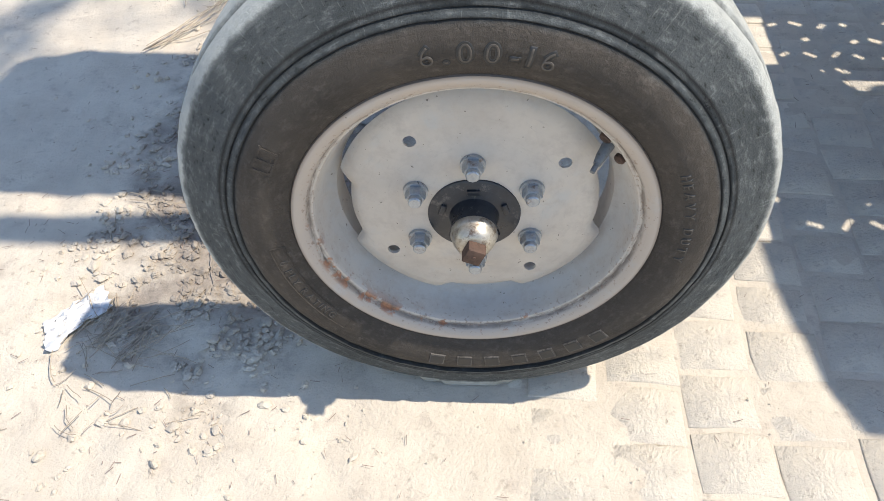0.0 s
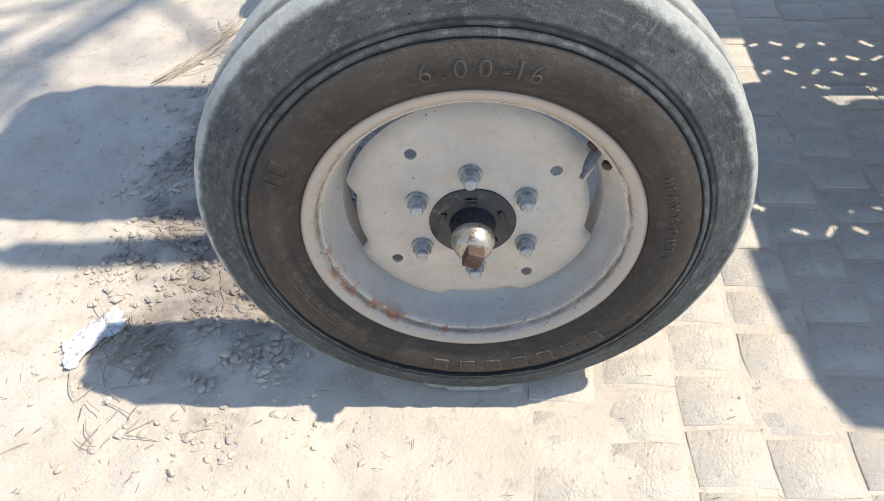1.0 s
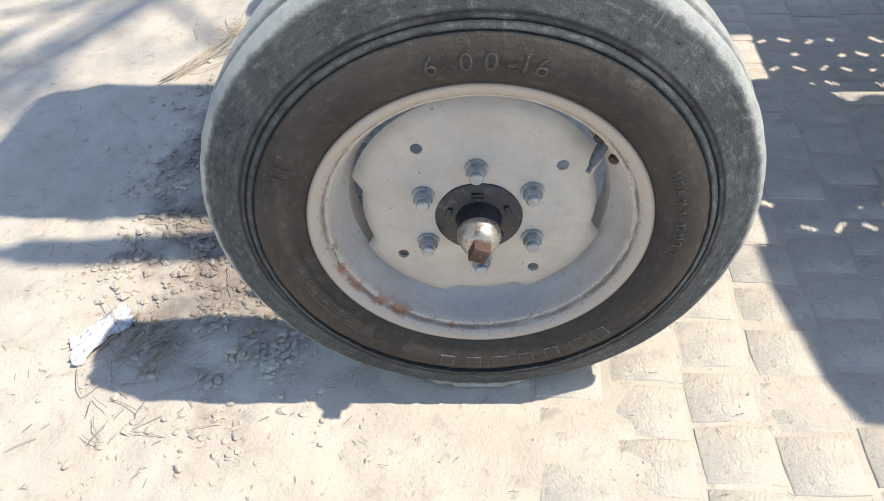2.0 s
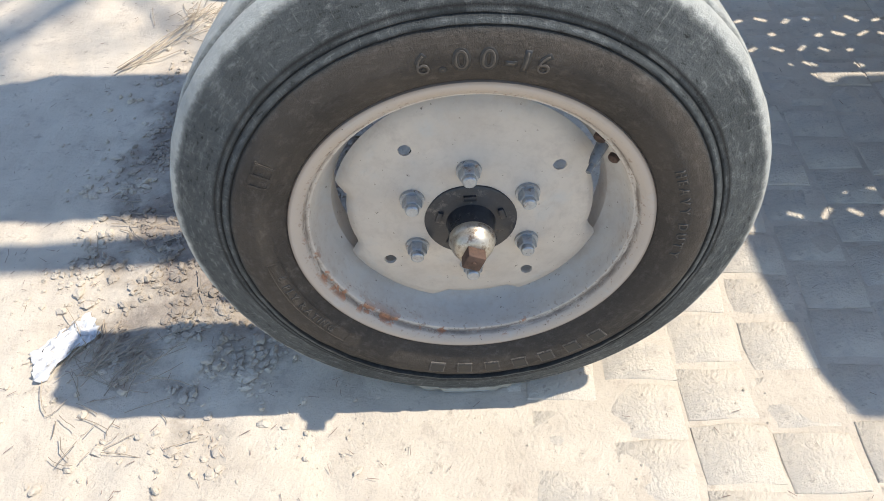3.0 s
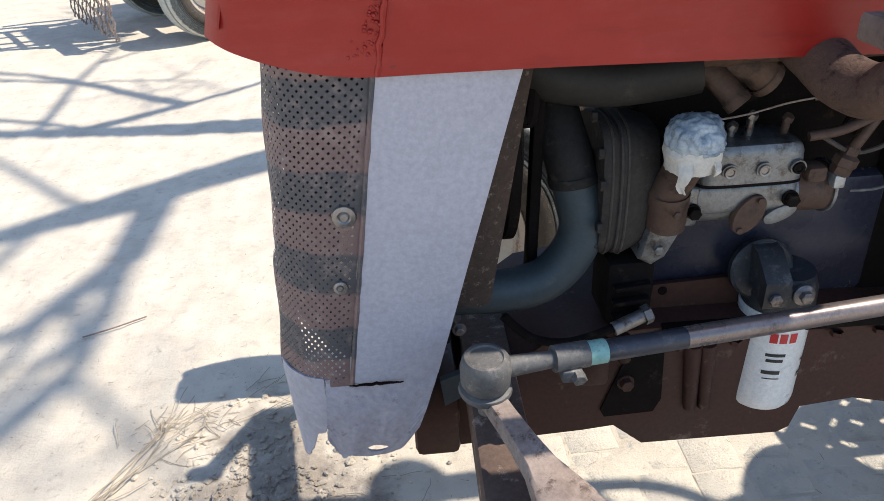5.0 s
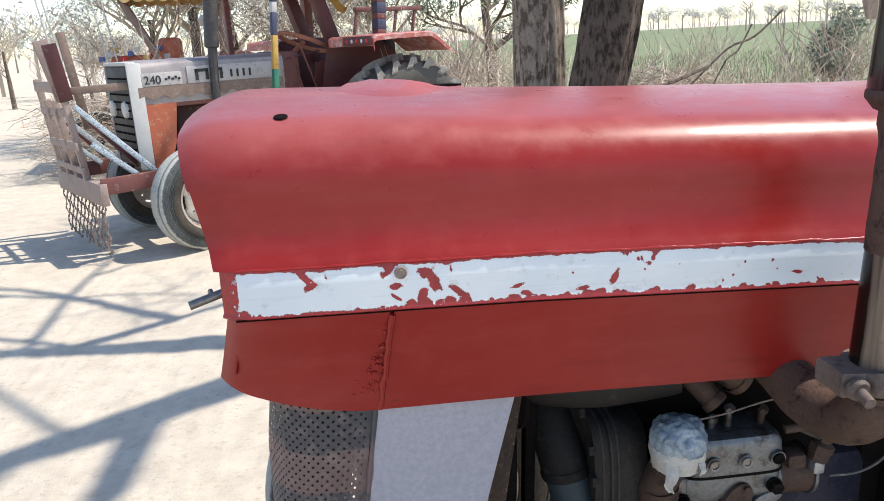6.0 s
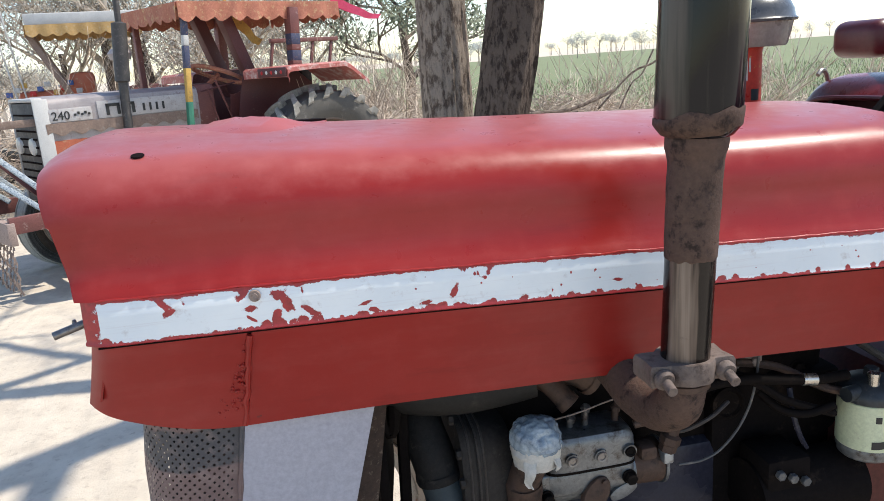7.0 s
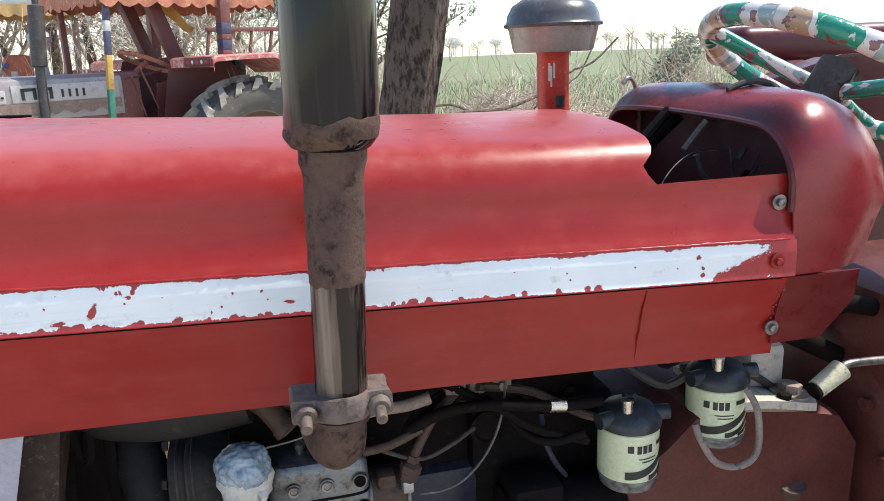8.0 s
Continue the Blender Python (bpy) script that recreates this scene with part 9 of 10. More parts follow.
def third_tractor():
    """Further back: seen only above the other's hood."""
    m = pose(-3.1, 9.3, 0.0, 0, 0, 12)
    t = thing("tractor", (0.9, 1.575, 0.0), "orange tractor with ornaments and white canopy", "tractor", m=m)
    bm = bmesh.new()
    box(bm, (0.62, 1.33, 0.6), (1.35, 1.82, 1.36), 0.06)
    part("hood", bm, M_orange, t, "orange-red hood")
    bm = bmesh.new()
    box(bm, (1.2, 1.30, 1.25), (1.5, 1.85, 1.55), 0.06)
    part("dash_cowl", bm, M_orange, t)
    bm = bmesh.new()
    beam(bm, (0.4, 1.1, 0.5), (0.4, 2.05, 0.5), 0.08, 0.08)
    box(bm, (0.5, 1.42, 0.4), (2.3, 1.74, 1.0), 0.03)
    part("chassis", bm, M_brown, t)
    off = Matrix.Translation(-Vector((0.9, 1.575, 0.0)))
    front_wheel(t, off @ Matrix.Translation((0.389, 0.96, WZ)), False)
    front_wheel(t, off @ Matrix.Translation((0.389, 2.19, WZ)) @ Matrix.Rotation(radians(180), 4, "Z"), False)
    rear_wheel(t, 2.10, 1.06, 0.63, 0.63, -1, near_put)
    rear_wheel(t, 2.10, 2.09, 0.63, 0.63, 1, near_put)
    for yi, yo in ((1.27, 0.86), (1.88, 2.29)):
        fender(yi, yo, M_redrust, near_put, t, "red mudguard")
    canopy(t, 0.85, 2.1, 1.0, 2.1, 2.06, M_offw, M_ochre, "white canopy with ochre scalloped fringe", 0.17)
    for y in (1.12, 2.02):
        post(t, (1.25, y, 1.2), (0.85, y, 2.02), 0.07, ((0, 1.0, M_wood),))
        post(t, (2.0, y, 1.2), (2.05, y, 2.02), 0.06, ((0, 1.0, M_wood),))
    for k in range(10):
        bm = bmesh.new()
        box(bm, (0.50 + 0.085 * k, 1.28, 1.30 + 0.05 * (k % 3)), (0.57 + 0.085 * k, 1.33, 1.36 + 0.05 * (k % 3)), 0.008)
        part("ornament", bm, (M_blue, M_offw, M_yellow, M_redink)[k % 4], t)
    for k in range(3):
        bm = bmesh.new()
        turned(bm, [(0, 0.03), (0.03, 0.02), (0.04, 0.0), (0, -0.01)], (0.68 + 0.2 * k, 1.4, 1.39), (0, 0, 1), 16)
        part("lamp_knob", bm, M_lamp, t)
    for x, y, lean in ((0.62, 1.28, -0.14), (0.72, 1.28, -0.12), (0.1, 1.30, -0.16), (0.02, 1.30, -0.14)):
        bm = bmesh.new()
        tube(bm, [(x, y, 1.2), (x + lean, y, 2.35)], 0.010, 8)
        part("whip_aerial", bm, M_offw, t, "thin white whip")
    return t


third_tractor()


# ---- trees, thicket, field ----
def leaf_material(name, a, b, rough=0.7):
    m, nt, bsdf = material(name)
    geo = nt.nodes.new("ShaderNodeNewGeometry")
    col = ramp(nt, geo.outputs["Random Per Island"], [(0.0, a), (0.6, b), (1.0, tuple(c * 1.35 for c in b))])
    nt.links.new(col, bsdf.inputs["Base Color"])
    bsdf.inputs["Roughness"].default_value = rough
    return m


M_twig = leaf_material("dry_twigs", (0.32, 0.255, 0.195), (0.55, 0.455, 0.36))
M_leaf = leaf_material("dusty_leaves", (0.12, 0.14, 0.09), (0.20, 0.22, 0.145))
M_dryleaf = leaf_material("grey_dry_leaves", (0.26, 0.235, 0.19), (0.40, 0.365, 0.305))
# distance haze is put into this pale grey leaf colour
M_hazeleaf = leaf_material("haze_pale_leaves", (0.30, 0.32, 0.29), (0.42, 0.44, 0.41))
rng = random.Random(11)


def twig(verts, faces, a, b, r0, r1):
    """A thin three-sided stick."""
    d = (b - a)
    if d.length < 1e-6:
        return
    s, u, _ = axes_to(d)
    i = len(verts)
    for p, r in ((a, r0), (b, r1)):
        for k in range(3):
            t = 2.094 * k
            verts.append(p + r * (math.cos(t) * s + math.sin(t) * u))
    for k in range(3):
        j = (k + 1) % 3
        faces.append((i + k, i + j, i + 3 + j, i + 3 + k))


def from_lists(name, verts, faces, mat, smooth=False):
    me = bpy.data.meshes.new(name)
    me.from_pydata([tuple(v) for v in verts], [], faces)
    me.materials.append(mat)
    return me


def branches(verts, faces, p, d, length, r, depth, tips, spread=0.55):
    n = 3
    q = p.copy()
    for k in range(n):
        d = (d + Vector((rng.uniform(-1, 1), rng.uniform(-1, 1), rng.uniform(-0.5, 0.8))) * 0.18).normalized()
        e = q + d * (length / n)
        twig(verts, faces, q, e, r * (1 - 0.25 * k / n), r * (1 - 0.25 * (k + 1) / n))
        q = e
        if depth > 0 and k > 0:
            nd = (d + Vector((rng.uniform(-1, 1), rng.uniform(-1, 1), rng.uniform(-0.35, 0.7))) * spread * 1.5).normalized()
            branches(verts, faces, q, nd, length * rng.uniform(0.55, 0.8), r * 0.62, depth - 1, tips, spread)
    if depth > 0:
        nd = (d + Vector((rng.uniform(-1, 1), rng.uniform(-1, 1), rng.uniform(-0.2, 0.6))) * spread).normalized()
        branches(verts, faces, q, nd, length * 0.72, r * 0.7, depth - 1, tips, spread)
    else:
        tips.append(q)


def leaf_cloud(verts, faces, centre, radius, count, size, flat=0.8):
    for _ in range(count):
        while True:
            v = Vector((rng.uniform(-1, 1), rng.uniform(-1, 1), rng.uniform(-1, 1)))
            if v.length < 1:
                break
        p = centre + Vector((v.x * radius, v.y * radius, v.z * radius * flat))
        a = Vector((rng.gauss(0, 1), rng.gauss(0, 1), rng.gauss(0, 1))).normalized()
        b = a.orthogonal().normalized()
        s = size * rng.uniform(0.6, 1.4)
        i = len(verts)
        verts.extend((p - a * s, p + b * s * 0.4, p + a * s, p - b * s * 0.4))
        faces.append((i, i + 1, i + 2, i + 3))


def bark_trunk(path, radii, parent, label, seed, mat):
    """A furrowed trunk along path."""
    bm = bmesh.new()
    pts = spline(path, 18)
    n = len(pts)
    loops = []
    seg = 72
    for i, p in enumerate(pts):
        f = i / (n - 1) * (len(radii) - 1)
        k = min(int(f), len(radii) - 2)
        r = radii[k] + (radii[k + 1] - radii[k]) * (f - k)
        lp = []
        for j in range(seg):
            a = 2 * math.pi * j / seg
            c = Vector((math.cos(a), math.sin(a), 0))
            rough = 0.10 * noise.noise(Vector((c.x * 2.2, c.y * 2.2, p.z * 0.9 + seed))) + 0.085 * noise.noise(Vector((c.x * 7, c.y * 7, p.z * 2.2 + seed))) + 0.07 * abs(noise.noise(Vector((c.x * 11, c.y * 11, p.z * 1.3 + seed)))) + 0.035 * noise.noise(Vector((c.x * 22, c.y * 22, p.z * 7 + seed)))
            lp.append(p + c * r * (1 + rough))
        loops.append(lp)
    rings(bm, loops)
    return part("trunk", bm, mat, parent, label, 60)


def bark_material(name, a, b, deep):
    """Long vertical furrows and plates of bark."""
    m, nt, bsdf = material(name)
    o = coords(nt)
    mp = nt.nodes.new("ShaderNodeMapping")
    mp.inputs["Scale"].default_value = (38, 38, 15)
    nt.links.new(o, mp.inputs["Vector"])
    furrow, fine, big = noise_tex(nt, mp.outputs[0], 1.0, 7, 0.68), noise_tex(nt, o, 120.0, 6, 0.7), noise_tex(nt, o, 4.0, 4)
    col = ramp(nt, big, [(0.3, a), (0.7, b)])
    col = mix(nt, ramp(nt, furrow, [(0.42, 1.0), (0.54, 0.0)]), col, deep)
    col = mix(nt, ramp(nt, fine, [(0.55, 0.0), (0.75, 0.45)]), col, tuple(min(1, c * 1.5) for c in b))
    nt.links.new(col, bsdf.inputs["Base Color"])
    bsdf.inputs["Roughness"].default_value = 0.95
    bsdf.inputs["Specular IOR Level"].default_value = 0.15
    bump(nt, bsdf, mix(nt, 0.25, furrow, fine), 1.0, 0.03)
    return m


M_bark_pale = bark_material("pale_furrowed_bark", (0.28, 0.225, 0.185), (0.40, 0.33, 0.27), (0.12, 0.090, 0.072))
M_bark_dark = bark_material("dark_furrowed_bark", (0.105, 0.080, 0.066), (0.17, 0.13, 0.105), (0.045, 0.032, 0.027))


def yard_tree():
    t = thing("tree", (1.22, 4.15, 0.0), "bare twin-trunked tree with furrowed grey-brown bark", "tree")
    bark_trunk([(1.16, 4.28, -0.1), (1.13, 4.28, 0.6), (1.12, 4.28, 1.4), (1.10, 4.27, 2.2), (1.00, 4.36, 3.2), (0.8, 4.55, 4.4)], [0.16, 0.130, 0.118, 0.100, 0.068, 0.035], t, "furrowed grey-brown trunk", 1.0, M_bark_pale)
    bark_trunk([(1.20, 4.10, -0.1), (1.24, 4.06, 0.6), (1.36, 4.0, 1.35), (1.48, 3.95, 2.1), (1.66, 3.82, 3.0), (1.94, 3.54, 4.2), (2.2, 3.30, 5.3)], [0.15, 0.130, 0.122, 0.118, 0.118, 0.112, 0.060], t, "darker leaning furrowed trunk", 5.0, M_bark_dark)
    verts, faces, tips = [], [], []
    for p, d, L, r in (((1.00, 4.36, 3.2), (-0.6, 0.5, 0.6), 1.5, 0.028), ((0.8, 4.55, 4.4), (-0.3, 0.3, 1), 1.3, 0.034), ((0.92, 4.43, 3.7), (0.3, 0.9, 0.5), 1.4, 0.03),
                       ((2.2, 3.30, 5.3), (0.3, -0.4, 1), 1.2, 0.042), ((2.0, 3.47, 4.5), (-0.2, 0.9, 0.6), 1.4, 0.030), ((2.1, 3.4, 4.9), (0.2, -0.9, 0.5), 1.5, 0.030)):
        branches(verts, faces, Vector(p), Vector(d).normalized(), L, r, 4, tips)
    # two long limbs reaching out over the yard
    for line, radii in ((((1.87, 3.61, 3.93), (2.17, 3.08, 4.38), (2.32, 2.85, 4.76), (2.58, 2.66, 5.30), (2.80, 2.62, 5.9)), (0.080, 0.072, 0.058, 0.040, 0.02)),
                        (((0.95, 4.40, 3.45), (1.13, 4.70, 3.00), (0.82, 5.16, 3.45), (0.72, 5.50, 4.05), (0.8, 5.6, 4.6)), (0.050, 0.045, 0.04, 0.03, 0.015)),
                        (((2.32, 2.85, 4.76), (2.80, 2.42, 5.28), (3.15, 2.16, 5.45), (3.5, 1.95, 5.7)), (0.035, 0.028, 0.022, 0.01))):
        pts = [Vector(p) for p in line]
        for a, b, ra, rb in zip(pts, pts[1:], radii, radii[1:]):
            twig(verts, faces, a, b, ra, rb)
        for k in range(1, len(pts)):
            d = (pts[k] - pts[k - 1]).normalized()
            branches(verts, faces, pts[k], (d + Vector((rng.uniform(-0.6, 0.2), rng.uniform(-0.3, 0.5), rng.uniform(-0.2, 0.5)))).normalized(), 0.7, radii[k] * 0.6, 3, tips, 0.7)
    ob = new("crown", from_lists("crown", [v - Vector((1.22, 4.15, 0)) for v in verts], faces, M_bark))
    ob.parent = t
    ob["label"] = "bare branching crown"
    return t


yard_tree()


def leafy_tree(base, height, radius, mat, label, leaves, size, dens=7, bare=0.0):
    t = thing("tree", base, label, "tree", "trees round the yard")
    b = Vector(base)
    verts, faces, tips = [], [], []
    bm = bmesh.new()
    lean = Vector((rng.uniform(-0.2, 0.2), rng.uniform(-0.2, 0.2), 0)) * height * 0.3
    tube(bm, [b + Vector((0, 0, -0.1)), b + lean * 0.3 + Vector((0, 0, height * 0.3)), b + lean + Vector((0, 0, height * 0.62))], [height * 0.028, height * 0.022, height * 0.012], 12)
    part("trunk", bm, M_bark, t)
    for k in range(dens):
        f = rng.uniform(0.3, 0.62)
        p = b + lean * f + Vector((0, 0, height * f))
        a = rng.uniform(0, 6.28)
        d = Vector((math.cos(a), math.sin(a), rng.uniform(0.3, 1.1))).normalized()
        branches(verts, faces, p, d, height * 0.22, height * 0.010, 3, tips, 0.6)
    ob = new("branchwork", from_lists("branchwork", [v - b for v in verts], faces, M_twig if mat is M_dryleaf else M_bark))
    ob.parent = t
    verts, faces = [], []
    if leaves:
        each = max(3, leaves // max(1, len(tips)))
        for p in tips:
            leaf_cloud(verts, faces, p, radius * rng.uniform(0.14, 0.30), each, size)
        ob = new("crown", from_lists("crown", [v - b for v in verts], faces, mat))
        ob.parent = t
    return t


# grey thorny trees behind the parked tractors, and a green one beside them
for base, h, r in (((-2.4, 14.5, 0), 4.6, 2.2), ((-0.6, 15.5, 0), 4.8, 2.3), ((0.6, 13.0, 0), 3.2, 1.6), ((-6.4, 23.0, 0), 2.0, 1.2), ((-1.4, 12.3, 0), 3.4, 1.9), ((-2.75, 13.2, 0), 3.0, 1.5), ((-0.2, 11.6, 0), 2.9, 1.6)):
    leafy_tree(base, h, r, M_dryleaf, "grey thorny tree with sparse dusty leaves", 12000, 0.021, 10)
leafy_tree((2.45, 13.0, 0), 3.6, 1.2, M_leaf, "slender dusty green tree", 6000, 0.045, 8)
leafy_tree((-7.4, 24.0, 0), 2.2, 1.0, M_dryleaf, "bare grey shrub-like tree", 900, 0.03, 7)
leafy_tree((-9.6, 24.0, 0), 2.6, 1.2, M_dryleaf, "bare grey shrub-like tree", 900, 0.03, 7)


def green_bush(base, h, r, count):
    t = thing("bush", base, "round dusty green bush in the hedge", "bush")
    b = Vector(base)
    verts, faces, tips = [], [], []
    for k in range(9):
        a = rng.uniform(0, 6.28)
        branches(verts, faces, b.copy(), Vector((math.cos(a) * 0.5, math.sin(a) * 0.5, 1)).normalized(), h * 0.5, 0.012, 2, tips, 0.6)
    ob = new("stem_tangle", from_lists("stem_tangle", [v - b for v in verts], faces, M_twig))
    ob.parent = t
    verts, faces = [], []
    for k in range(14):
        v = Vector((rng.gauss(0, 0.42), rng.gauss(0, 0.42), rng.uniform(-0.75, 0.8)))
        leaf_cloud(verts, faces, b + Vector((v.x * r, v.y * r, h - r + v.z * r)), r * 0.45, count // 14, 0.030)
    ob = new("foliage", from_lists("foliage", [v - b for v in verts], faces, M_leaf))
    ob.parent = t


green_bush((5.05, 7.95, 0), 1.48, 0.36, 2600)


def thicket(name, x0, x1, y0, y1, h, count, label):
    """Cut dry brushwood heaped as a hedge."""
    verts, faces = [], []
    for _ in range(count):
        x, y = rng.uniform(x0, x1), rng.uniform(y0, y1)
        top = h * (0.75 + 0.35 * noise.noise(Vector((x * 0.8, y * 0.8, 2.0))))
        z = rng.uniform(0.0, 1.0) ** 0.8 * top
        p = Vector((x, y, z))
        a = rng.uniform(0, 6.28)
        d = Vector((math.cos(a), math.sin(a), rng.uniform(-0.5, 0.7))).normalized()
        L = rng.uniform(0.12, 0.45)
        r = rng.uniform(0.0022, 0.0065)
        for k in range(3):
            q = p + d * L / 3
            twig(verts, faces, p, q, r * (1 - k * 0.25), r * (0.75 - k * 0.25))
            p = q
            d = (d + Vector((rng.uniform(-1, 1), rng.uniform(-1, 1), rng.uniform(-1, 0.9))) * 0.35).normalized()
    for _ in range(count // 130):
        x, y = rng.uniform(x0, x1), rng.uniform(y0, y1)
        tips = []
        branches(verts, faces, Vector((x, y, h * 0.4)), Vector((rng.uniform(-0.6, 0.6), rng.uniform(-0.4, 0.4), 1)).normalized(), h * rng.uniform(0.3, 0.55), 0.006, 2, tips, 0.7)
    me = from_lists(name, verts, faces, M_twig)
    ob = new(name, me)
    return tagged(ob, label, "hedge", kind="stuff")


thicket("brushwood_hedge", 1.0, 9.0, 6.6, 8.4, 0.97, 26000, "tangled hedge of cut dry thorn branches")
thicket("brushwood_hedge", -3.5, 1.6, 9.6, 11.6, 1.35, 9000, "tangled hedge of cut dry thorn branches")
thicket("brushwood_hedge", 0.6, 2.1, 7.8, 10.0, 1.25, 6000, "tall dry brushwood behind the parked tractors")

# a few long bare sticks on the hedge
for a, b, r in (((1.6, 6.2, 0.75), (3.0, 6.5, 1.05), 0.014), ((1.8, 6.4, 0.95), (2.6, 6.3, 0.92), 0.010), ((2.9, 6.6, 0.9), (3.7, 6.7, 1.45), 0.009), ((3.1, 6.7, 0.8), (3.5, 6.8, 1.35), 0.007)):
    bm = bmesh.new()
    va, vb = Vector(a), Vector(b)
    tube(bm, spline([va, va.lerp(vb, 0.4) + Vector((0, 0, 0.05)), va.lerp(vb, 0.7) - Vector((0, 0, 0.03)), vb], 4), r, 8)
    solo("dead_branch", bm, M_bark, "dead bare branch lying on the hedge", "branch", "dead branches")

# green field beyond the hedge
M_field = surface("young_crop", (0.15, 0.18, 0.08), (0.22, 0.245, 0.12), (0.24, 0.22, 0.12), 0.35, 0.9, 0, 6.0, 0.6, 0.05, (0.55, 0.75))
bm = bmesh.new()
grid(bm, [[Vector((x, y, 0.07 + 0.05 * noise.noise(Vector((x * 0.1, y * 0.1, 0))))) for x in [-2 + 8 * i for i in range(40)]] for y in [11.5, 14, 18, 24, 32, 44, 60, 80, 110, 150, 200]])
solo("field", bm, M_field, "flat green field of young crop", "field", kind="structure", smooth=180)
verts, faces = [], []
for _ in range(9000):
    f = rng.random() ** 2
    y = 11.0 + 22 * f
    x = rng.uniform(0.5, 4 + y * 0.9)
    p = Vector((x, y, 0.06))
    twig(verts, faces, p, p + Vector((rng.uniform(-0.05, 0.05), rng.uniform(-0.05, 0.05), rng.uniform(0.08, 0.2))), 0.012, 0.002)
ob = new("crop_grass", from_lists("crop_grass", verts, faces, leaf_material("crop_blades", (0.10, 0.15, 0.05), (0.17, 0.21, 0.09))))
tagged(ob, "short green crop blades", "crop", kind="stuff")


def far_row(name, x0, x1, y, n, hmin, hmax, leaf, label):
    """A distant line of trees: trunks, limbs and small leaf clumps."""
    verts, faces = [], []
    lv, lf = [], []
    for k in range(n):
        x, yy = x0 + (x1 - x0) * (k + rng.uniform(-0.4, 0.4)) / n, y * rng.uniform(0.92, 1.08)
        h = rng.uniform(hmin, hmax)
        b = Vector((x, yy, 0))
        twig(verts, faces, b, b + Vector((0, 0, h * 0.7)), h * 0.03, h * 0.015)
        for j in range(10):
            a = rng.uniform(0, 6.28)
            p = b + Vector((0, 0, h * rng.uniform(0.4, 0.75)))
            q = p + Vector((math.cos(a) * h * 0.25, math.sin(a) * h * 0.2, h * rng.uniform(0.1, 0.3)))
            twig(verts, faces, p, q, h * 0.010, h * 0.004)
            if leaf:
                leaf_cloud(lv, lf, q, h * 0.20, leaf, h * 0.030)
    # pale twig colour on far trunks also stands in for haze
    t = new(name, from_lists(name, verts, faces, M_twig))
    tagged(t, label, "far trees", kind="stuff")
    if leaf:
        o = new("far_foliage", from_lists("far_foliage", lv, lf, M_hazeleaf))
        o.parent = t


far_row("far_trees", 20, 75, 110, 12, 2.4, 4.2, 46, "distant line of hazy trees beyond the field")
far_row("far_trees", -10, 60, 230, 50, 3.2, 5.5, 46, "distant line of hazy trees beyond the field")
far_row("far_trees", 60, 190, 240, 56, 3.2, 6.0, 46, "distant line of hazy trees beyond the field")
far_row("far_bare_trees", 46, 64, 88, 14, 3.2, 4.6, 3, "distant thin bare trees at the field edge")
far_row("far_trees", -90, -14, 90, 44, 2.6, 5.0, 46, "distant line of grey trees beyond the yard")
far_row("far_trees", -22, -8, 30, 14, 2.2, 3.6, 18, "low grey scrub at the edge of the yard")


# ---- small things on the ground ----
def crumpled_paper():
    bm = bmesh.new()
    rows = []
    for j in range(13):
        row = []
        for i in range(17):
            u, v = i / 16 - 0.5, j / 12 - 0.5
            x = -0.288 + u * 0.070 - 0.030 * v + 0.012 * noise.noise(Vector((u * 5, v * 5, 0)))
            y = 0.998 + v * 0.050 + u * 0.095 - 0.02 * abs(u) + 0.012 * noise.noise(Vector((u * 6, v * 6, 4)))
            z = 0.010 + 0.010 * noise.noise(Vector((u * 9, v * 9, 1))) + 0.005 * noise.noise(Vector((u * 22, v * 22, 1)))
            row.append(Vector((x, y, max(0.003, z))))
        rows.append(row)
    grid(bm, rows)
    skin = bmesh.ops.extrude_face_region(bm, geom=bm.faces[:])
    for e in skin["geom"]:
        if isinstance(e, bmesh.types.BMVert):
            e.co.z += 0.0012
    solo("paper_scrap", bm, M_paper, "crumpled pale paper scrap lying in the dust", "litter", smooth=30)


crumpled_paper()


def straw_heap(name, cx, cy, n, spread, length, ang, label, r=0.0011, z0=0.004, stray=0.7):
    verts, faces = [], []
    for k in range(n):
        x, y = cx + rng.gauss(0, spread), cy + rng.gauss(0, spread * 0.6)
        a = radians(ang) + rng.gauss(0, stray)
        L = length * rng.uniform(0.3, 1.2)
        p = Vector((x, y, z0 + rng.uniform(0, 0.010)))
        d = Vector((math.cos(a), math.sin(a), rng.uniform(-0.03, 0.05)))
        for j in range(4):
            q = p + d * L / 4
            q.z = max(0.003, q.z)
            twig(verts, faces, p, q, r, r * 0.9)
            p = q
            d = (d + Vector((rng.gauss(0, 0.18), rng.gauss(0, 0.18), rng.gauss(0, 0.06)))).normalized()
    ob = new(name, from_lists(name, verts, faces, M_straw))
    tagged(ob, label, "straw", kind="stuff")


straw_heap("straw_wisps", -0.225, 0.930, 60, 0.045, 0.095, 58, "dry straw wisps scattered on the dust", 0.0009)
straw_heap("straw_wisps", -0.19, 0.815, 12, 0.05, 0.07, -5, "dry straw wisps scattered on the dust", 0.0008)
straw_heap("straw_wisps", -0.45, 1.82, 9, 0.012, 0.29, 56, "dry straw bundle on the yard", 0.0015, 0.005, 0.13)
straw_heap("straw_wisps", -0.25, 1.30, 14, 0.07, 0.14, -20, "dry straw wisps scattered on the dust")
straw_heap("straw_wisps", -0.15, 2.10, 24, 0.08, 0.09, 30, "dry straw wisps scattered on the dust")
straw_heap("straw_wisps", 0.1, 1.65, 30, 0.16, 0.08, 60, "dry straw wisps scattered on the dust")
